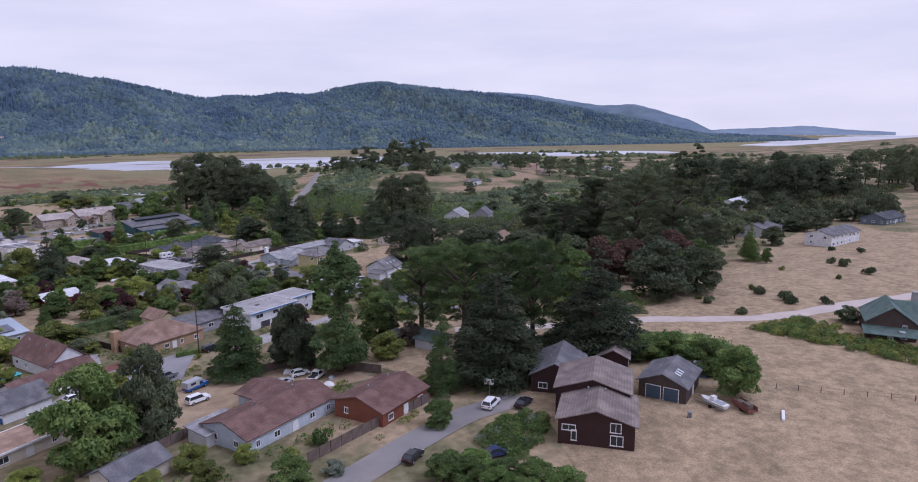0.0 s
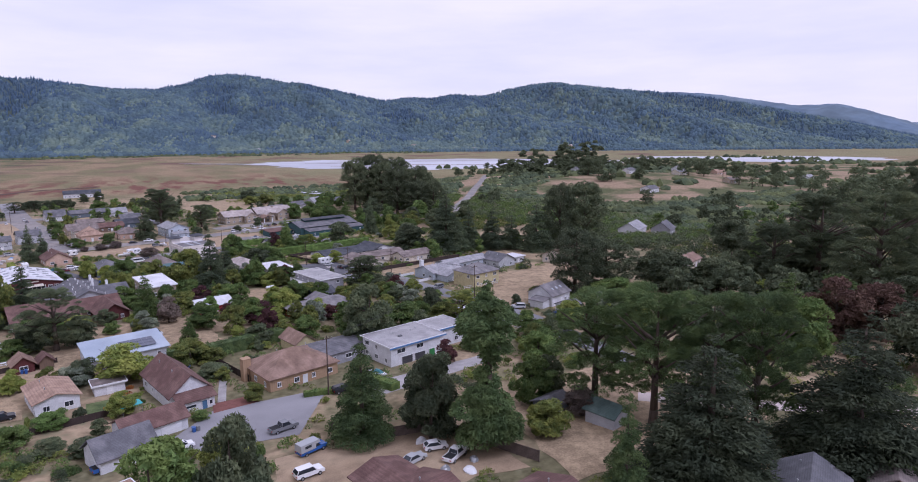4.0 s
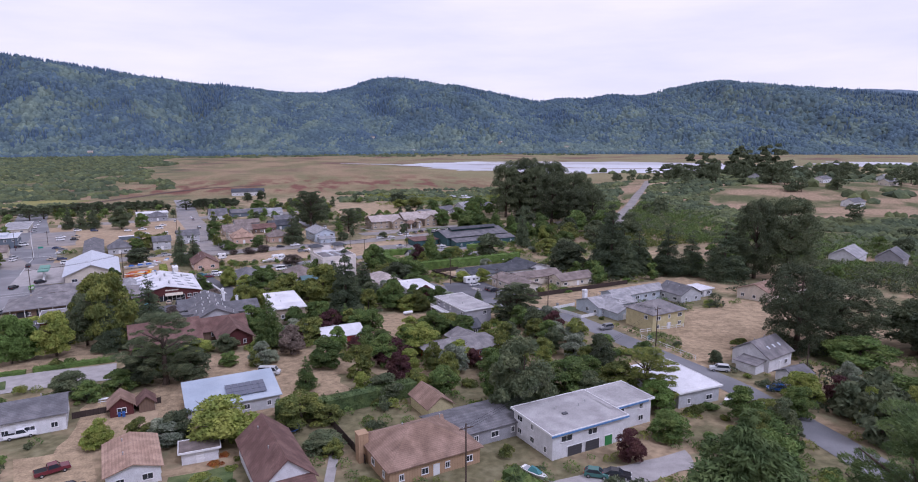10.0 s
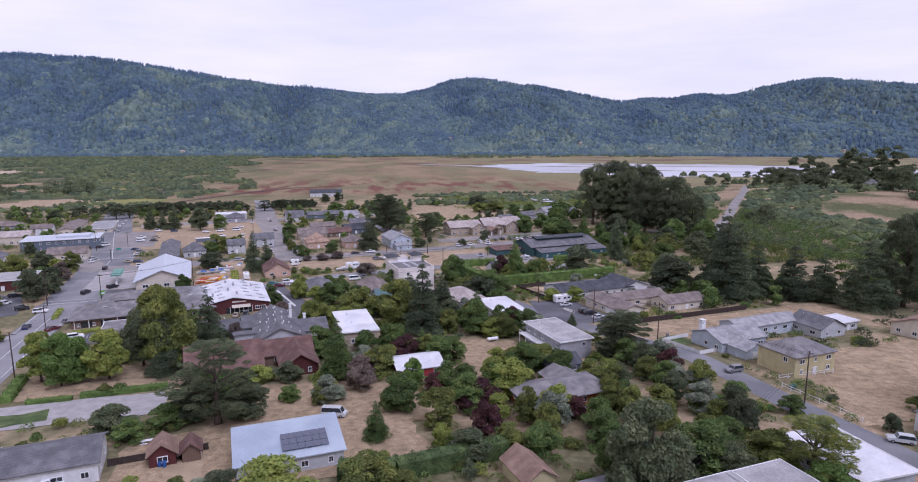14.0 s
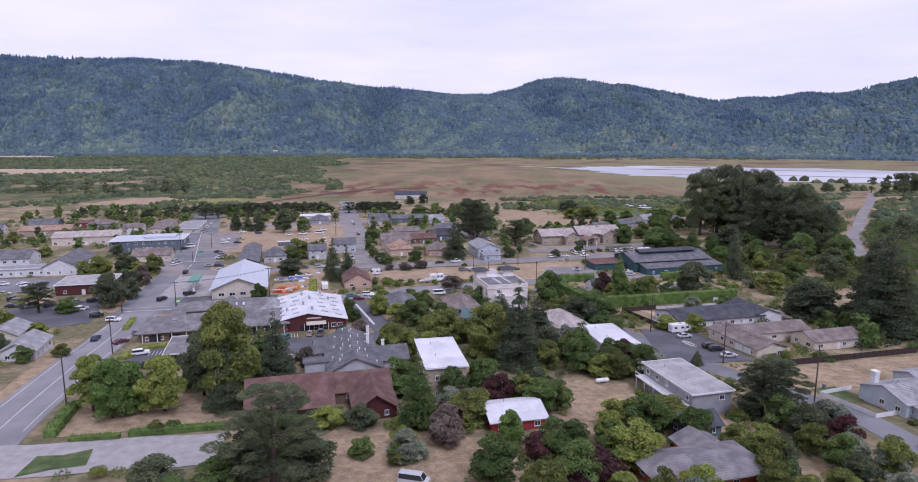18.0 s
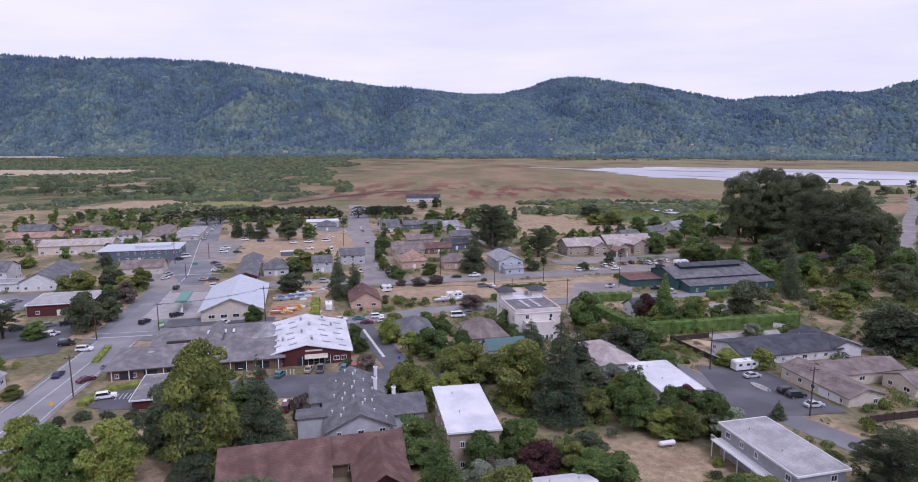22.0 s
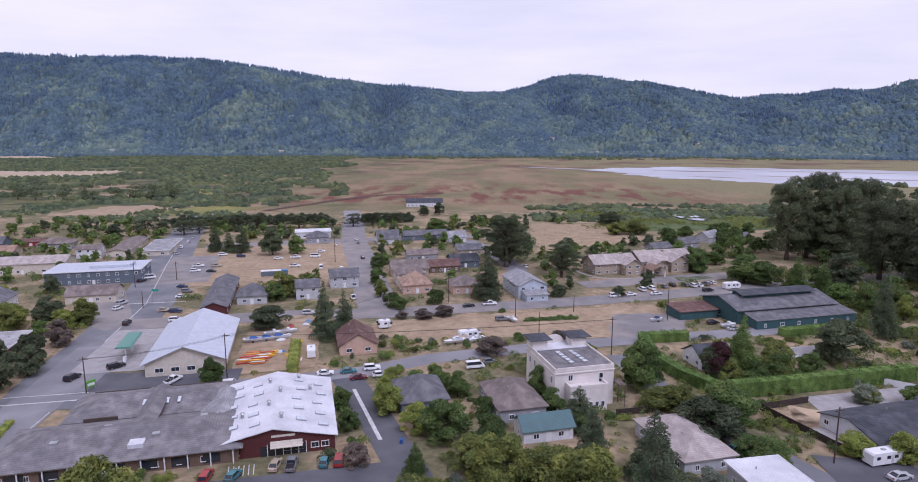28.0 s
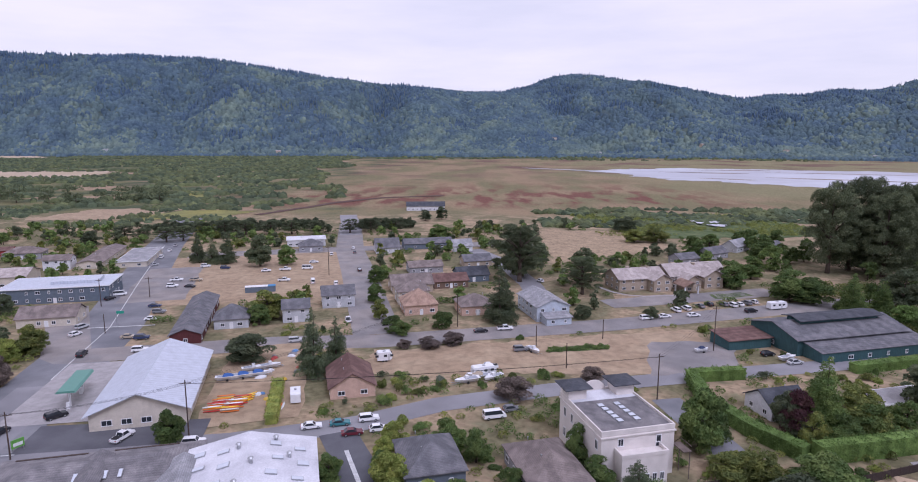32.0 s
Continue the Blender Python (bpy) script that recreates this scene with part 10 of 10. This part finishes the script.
placed = []
for x0, x1, y0, y1, count, hh in ((30, 84, -20, 40, 38, 7.0), (-34, 30, 26, 60, 16, 6.0), (28, 62, 58, 100, 12, 7.5), (-60, 30, -62, -10, 14, 4.5), (78, 128, -52, -26, 10, 7.0)):
    tries = 0
    while count and tries < 900:
        tries += 1
        x, y = grow.uniform(x0, x1), grow.uniform(y0, y1)
        if is_clear(np.array(x), np.array(y), 2.2) and all((x - p) ** 2 + (y - q) ** 2 > 30 for p, q in placed):
            placed.append((x, y))
            k = len(placed)
            tree(x, y, hh * grow.uniform(0.65, 1.2), grow.uniform(2.6, 4.3), ("round", "fine", "round")[k % 3], ("broad", "olive", "dark", "broad", "lime", "broad", "plum", "hedge", "olive", "dark", "grey")[k % 11])
            count -= 1
hedge([(-30, 41), (-20, 43.5)], 2.0, 1.6, "loose green hedge before the church", "broad")


def undergrowth(name, n, x0, x1, y0, y1, keep, size, leaf, label, seed, per=34):
    """Low leafy clumps, too many to count, in one object."""
    r = np.random.RandomState(seed)
    x, y = r.uniform(x0, x1, n), r.uniform(y0, y1, n)
    k = keep(x, y)
    x, y = x[k], y[k]
    rad = size * r.uniform(0.5, 1.3, len(x))
    c = np.stack([x, y, ground_z(x, y) + rad * 0.25], 1)
    v, f = leaves(r, c, rad, int(len(x) * per * 3.0), size * 0.15, 0.4, 0.85)
    return tagged(part(name, big_mesh(name, v, f, LEAF[leaf]), None), label, "undergrowth", kind="stuff")


undergrowth("undergrowth", 3900, -62, 160, -125, 240, lambda x, y: is_clear(x, y, 0.7) & patchy(x, y, 0.11, -0.3), 1.3, "broad", "low green garden growth", 31, 23)
undergrowth("undergrowth", 3000, -62, 160, -125, 240, lambda x, y: is_clear(x, y, 0.7) & patchy(x + 40, y, 0.13, -0.2), 1.1, "olive", "low olive-green garden growth", 32)
undergrowth("undergrowth", 1500, -320, 140, 240, 470, lambda x, y: is_clear(x, y, 1.0) & patchy(x, y, 0.1, -0.4), 1.8, "broad", "garden shrubs of the far blocks", 33)
undergrowth("undergrowth", 1100, -260, -110, 50, 260, lambda x, y: is_clear(x, y, 1.0) & patchy(x, y, 0.1, 0.0), 1.6, "olive", "garden shrubs west of the main road", 34)
undergrowth("undergrowth", 900, 110, 260, -95, 130, lambda x, y: is_clear(x, y, 1.0) & patchy(x, y, 0.08, -0.8), 2.0, "dark", "dark brush under the eastern trees", 35)
undergrowth("valley_brush", 3000, 205, 330, 60, 420, lambda x, y: (x > 222 + 0.06 * y) & is_clear(x, y, 2.0) & patchy(x, y, 0.05, -1.2), 2.6, "broad", "dense green brush in the valley", 36, 20)
undergrowth("valley_brush", 1500, 205, 330, 60, 420, lambda x, y: (x > 222 + 0.06 * y) & is_clear(x, y, 2.0) & patchy(x, y, 0.06, -0.6), 2.8, "dark", "dense dark brush in the valley", 37, 20)
undergrowth("undergrowth", 160, 23, 42, 211.5, 219, lambda x, y: np.abs(y - 212 - 0.17 * (x - 24) - 2.2) < 2.0, 0.7, "broad", "low planting on the bare common", 51, 40)
undergrowth("house_garden", 90, 43, 57, -147, -136, lambda x, y: is_clear(x, y, 0.6) & (y > -147 + 0.35 * (x - 43)) , 1.25, "broad", "dense green garden before the dark red house", 52, 70)
undergrowth("house_garden", 40, 43, 57, -147, -136, lambda x, y: is_clear(x, y, 0.6) & (y > -147 + 0.35 * (x - 43)), 1.0, "grey", "pale flowering garden before the dark red house", 53, 60)
# bushes dotted over the southern field
FIELD_BUSHES = ((149, -126, 1.8), (144, -138, 1.7), (169, -133, 2.0), (166, -141, 2.2), (163, -144, 1.8), (169, -151, 1.6), (205, -144, 1.3), (219, -149, 2.0), (232, -134, 1.8),
                (152, -122, 1.2), (259, -126, 1.6), (261, -136, 1.8), (228, -139, 2.2), (209, -125, 1.2), (173, -129, 1.4))
for fx, fy, fr in FIELD_BUSHES:
    shrub(fx, fy, fr * 1.2, fr * 1.7, "dark" if fr > 1.5 else "olive", "low round bush on the dry field", )
# garden trees of the far blocks
far_pick = np.random.RandomState(44)
for seed, leaf, x0, x1, y0, y1, n in ((71, "broad", -330, 130, 250, 480, 120), (72, "dark", -330, 130, 250, 480, 70), (75, "olive", -330, 130, 250, 480, 50), (73, "olive", -280, -112, 60, 250, 22), (74, "broad", -280, -112, 60, 250, 24)):
    tx, ty = far_pick.uniform(x0, x1, n * 6), far_pick.uniform(y0, y1, n * 6)
    ok = is_clear(tx, ty, 2.5)
    tx, ty = tx[ok][:n], ty[ok][:n]
    grove("garden_trees", [(a, b, far_pick.uniform(3.5, 8), far_pick.uniform(2.2, 4.2)) for a, b in zip(tx, ty)], LEAF[leaf], "garden trees of the far blocks", seed, 300)


# gum grove on the corner, dark behind, grey-green before it
for gx0, gy0, gh, gr, gl in ((172, 326, 42, 13, "gum"), (186, 333, 46, 14, "dark"), (201, 331, 44, 13, "gum"), (215, 328, 43, 13, "dark"), (193, 318, 40, 13, "gum"),
                             (190, 279, 37, 13, "gum"), (204, 274, 38, 14, "gum"), (214, 284, 34, 12, "gum"), (198, 260, 27, 11, "gum"), (209, 254, 27, 10, "gum")):
    tree(gx0, gy0, gh, gr, "gum", gl)
for gx0, gy0, gh, gr, gl in ((150, 225, 10, 6, "broad"), (163, 231, 12, 7, "broad"), (176, 222, 13, 7, "dark"), (189, 238, 15, 8, "broad"), (170, 208, 11, 7, "olive"), (186, 206, 13, 7, "dark"), (201, 225, 16, 8, "broad"),
                             (156, 214, 9, 4, "lime"), (148, 238, 8, 5, "hedge"), (26, 318, 23, 12, "dark"), (214, 214, 15, 8, "dark"), (160, 192, 9, 6, "broad"), (178, 190, 10, 6, "dark")):
    tree(gx0, gy0, gh, gr, "round", gl)
tree(50, 302, 12, 10, "cypress", "broad")
# dark mass behind the field house
for gx0, gy0, gh, gr, gk, gl in ((196, -84, 12, 9, "round", "dark"), (190, -104, 12, 8, "round", "broad"),
                                 (170, -106, 11, 8, "round", "broad"), (134, -92, 15, 7, "round", "broad"), (206, -92, 9, 6, "round", "dark")):
    tree(gx0, gy0, gh, gr, gk, gl)
undergrowth("slope_brush", 2600, 225, 640, -78, 80, lambda x, y: is_clear(x, y, 2.0) & patchy(x, y, 0.05, -1.3), 3.0, "dark", "dense dark brush on the eastern slope", 38, 17)
undergrowth("slope_brush", 1200, 225, 640, -78, 80, lambda x, y: is_clear(x, y, 2.0) & patchy(x, y, 0.06, -0.6), 2.6, "olive", "olive-green brush on the eastern slope", 39, 17)

for k, (hx, hy) in enumerate(((34, -140.5), (36.5, -144), (33.5, -145), (38, -148), (35, -149.5), (40, -152), (36.5, -153.5), (41.5, -156), (31.5, -142))):
    tree(hx, hy, 3.0 + 0.5 * (k % 3), 2.6 + 0.4 * (k % 2), "round", ("broad", "hedge", "broad")[k % 3], "low bushy bright green garden tree")
bank = lambda x, y: ((x < 142.5) | (y > -161)) & (x > 131 + 0.03 * np.abs(y + 150)) & (x < 147 - 0.25 * (y + 152)) & ((x - 142.6) * 0.35 + (y + 143.4) * 0.94 < -4.5)
undergrowth("bank_brush", 560, 128, 164, -180, -138, bank, 1.15, "olive", "low olive-green brush along the track", 46, 40)
undergrowth("bank_brush", 320, 128, 164, -180, -138, lambda x, y: bank(x, y) & patchy(x, y, 0.12, -0.2), 1.4, "broad", "low green brush along the track", 47, 40)
tree(154.5, -160.0, 4.4, 3.2, "round", "dark")
undergrowth("wetland_reeds", 1600, 90, 260, 440, 560, lambda x, y: (x < 255 - (y - 440) * 0.2) & patchy(x, y, 0.07, -0.6), 1.8, "olive", "olive-green reeds of the wetland", 48, 16)
undergrowth("grove_brush", 900, 138, 240, 172, 300, lambda x, y: is_clear(x, y, 1.5) & patchy(x, y, 0.06, -1.0), 2.2, "olive", "olive-green brush under the gum grove", 49, 26)
undergrowth("grove_brush", 600, 138, 240, 172, 300, lambda x, y: is_clear(x, y, 1.5) & patchy(x, y, 0.07, -0.5), 2.0, "broad", "green brush under the gum grove", 50, 26)
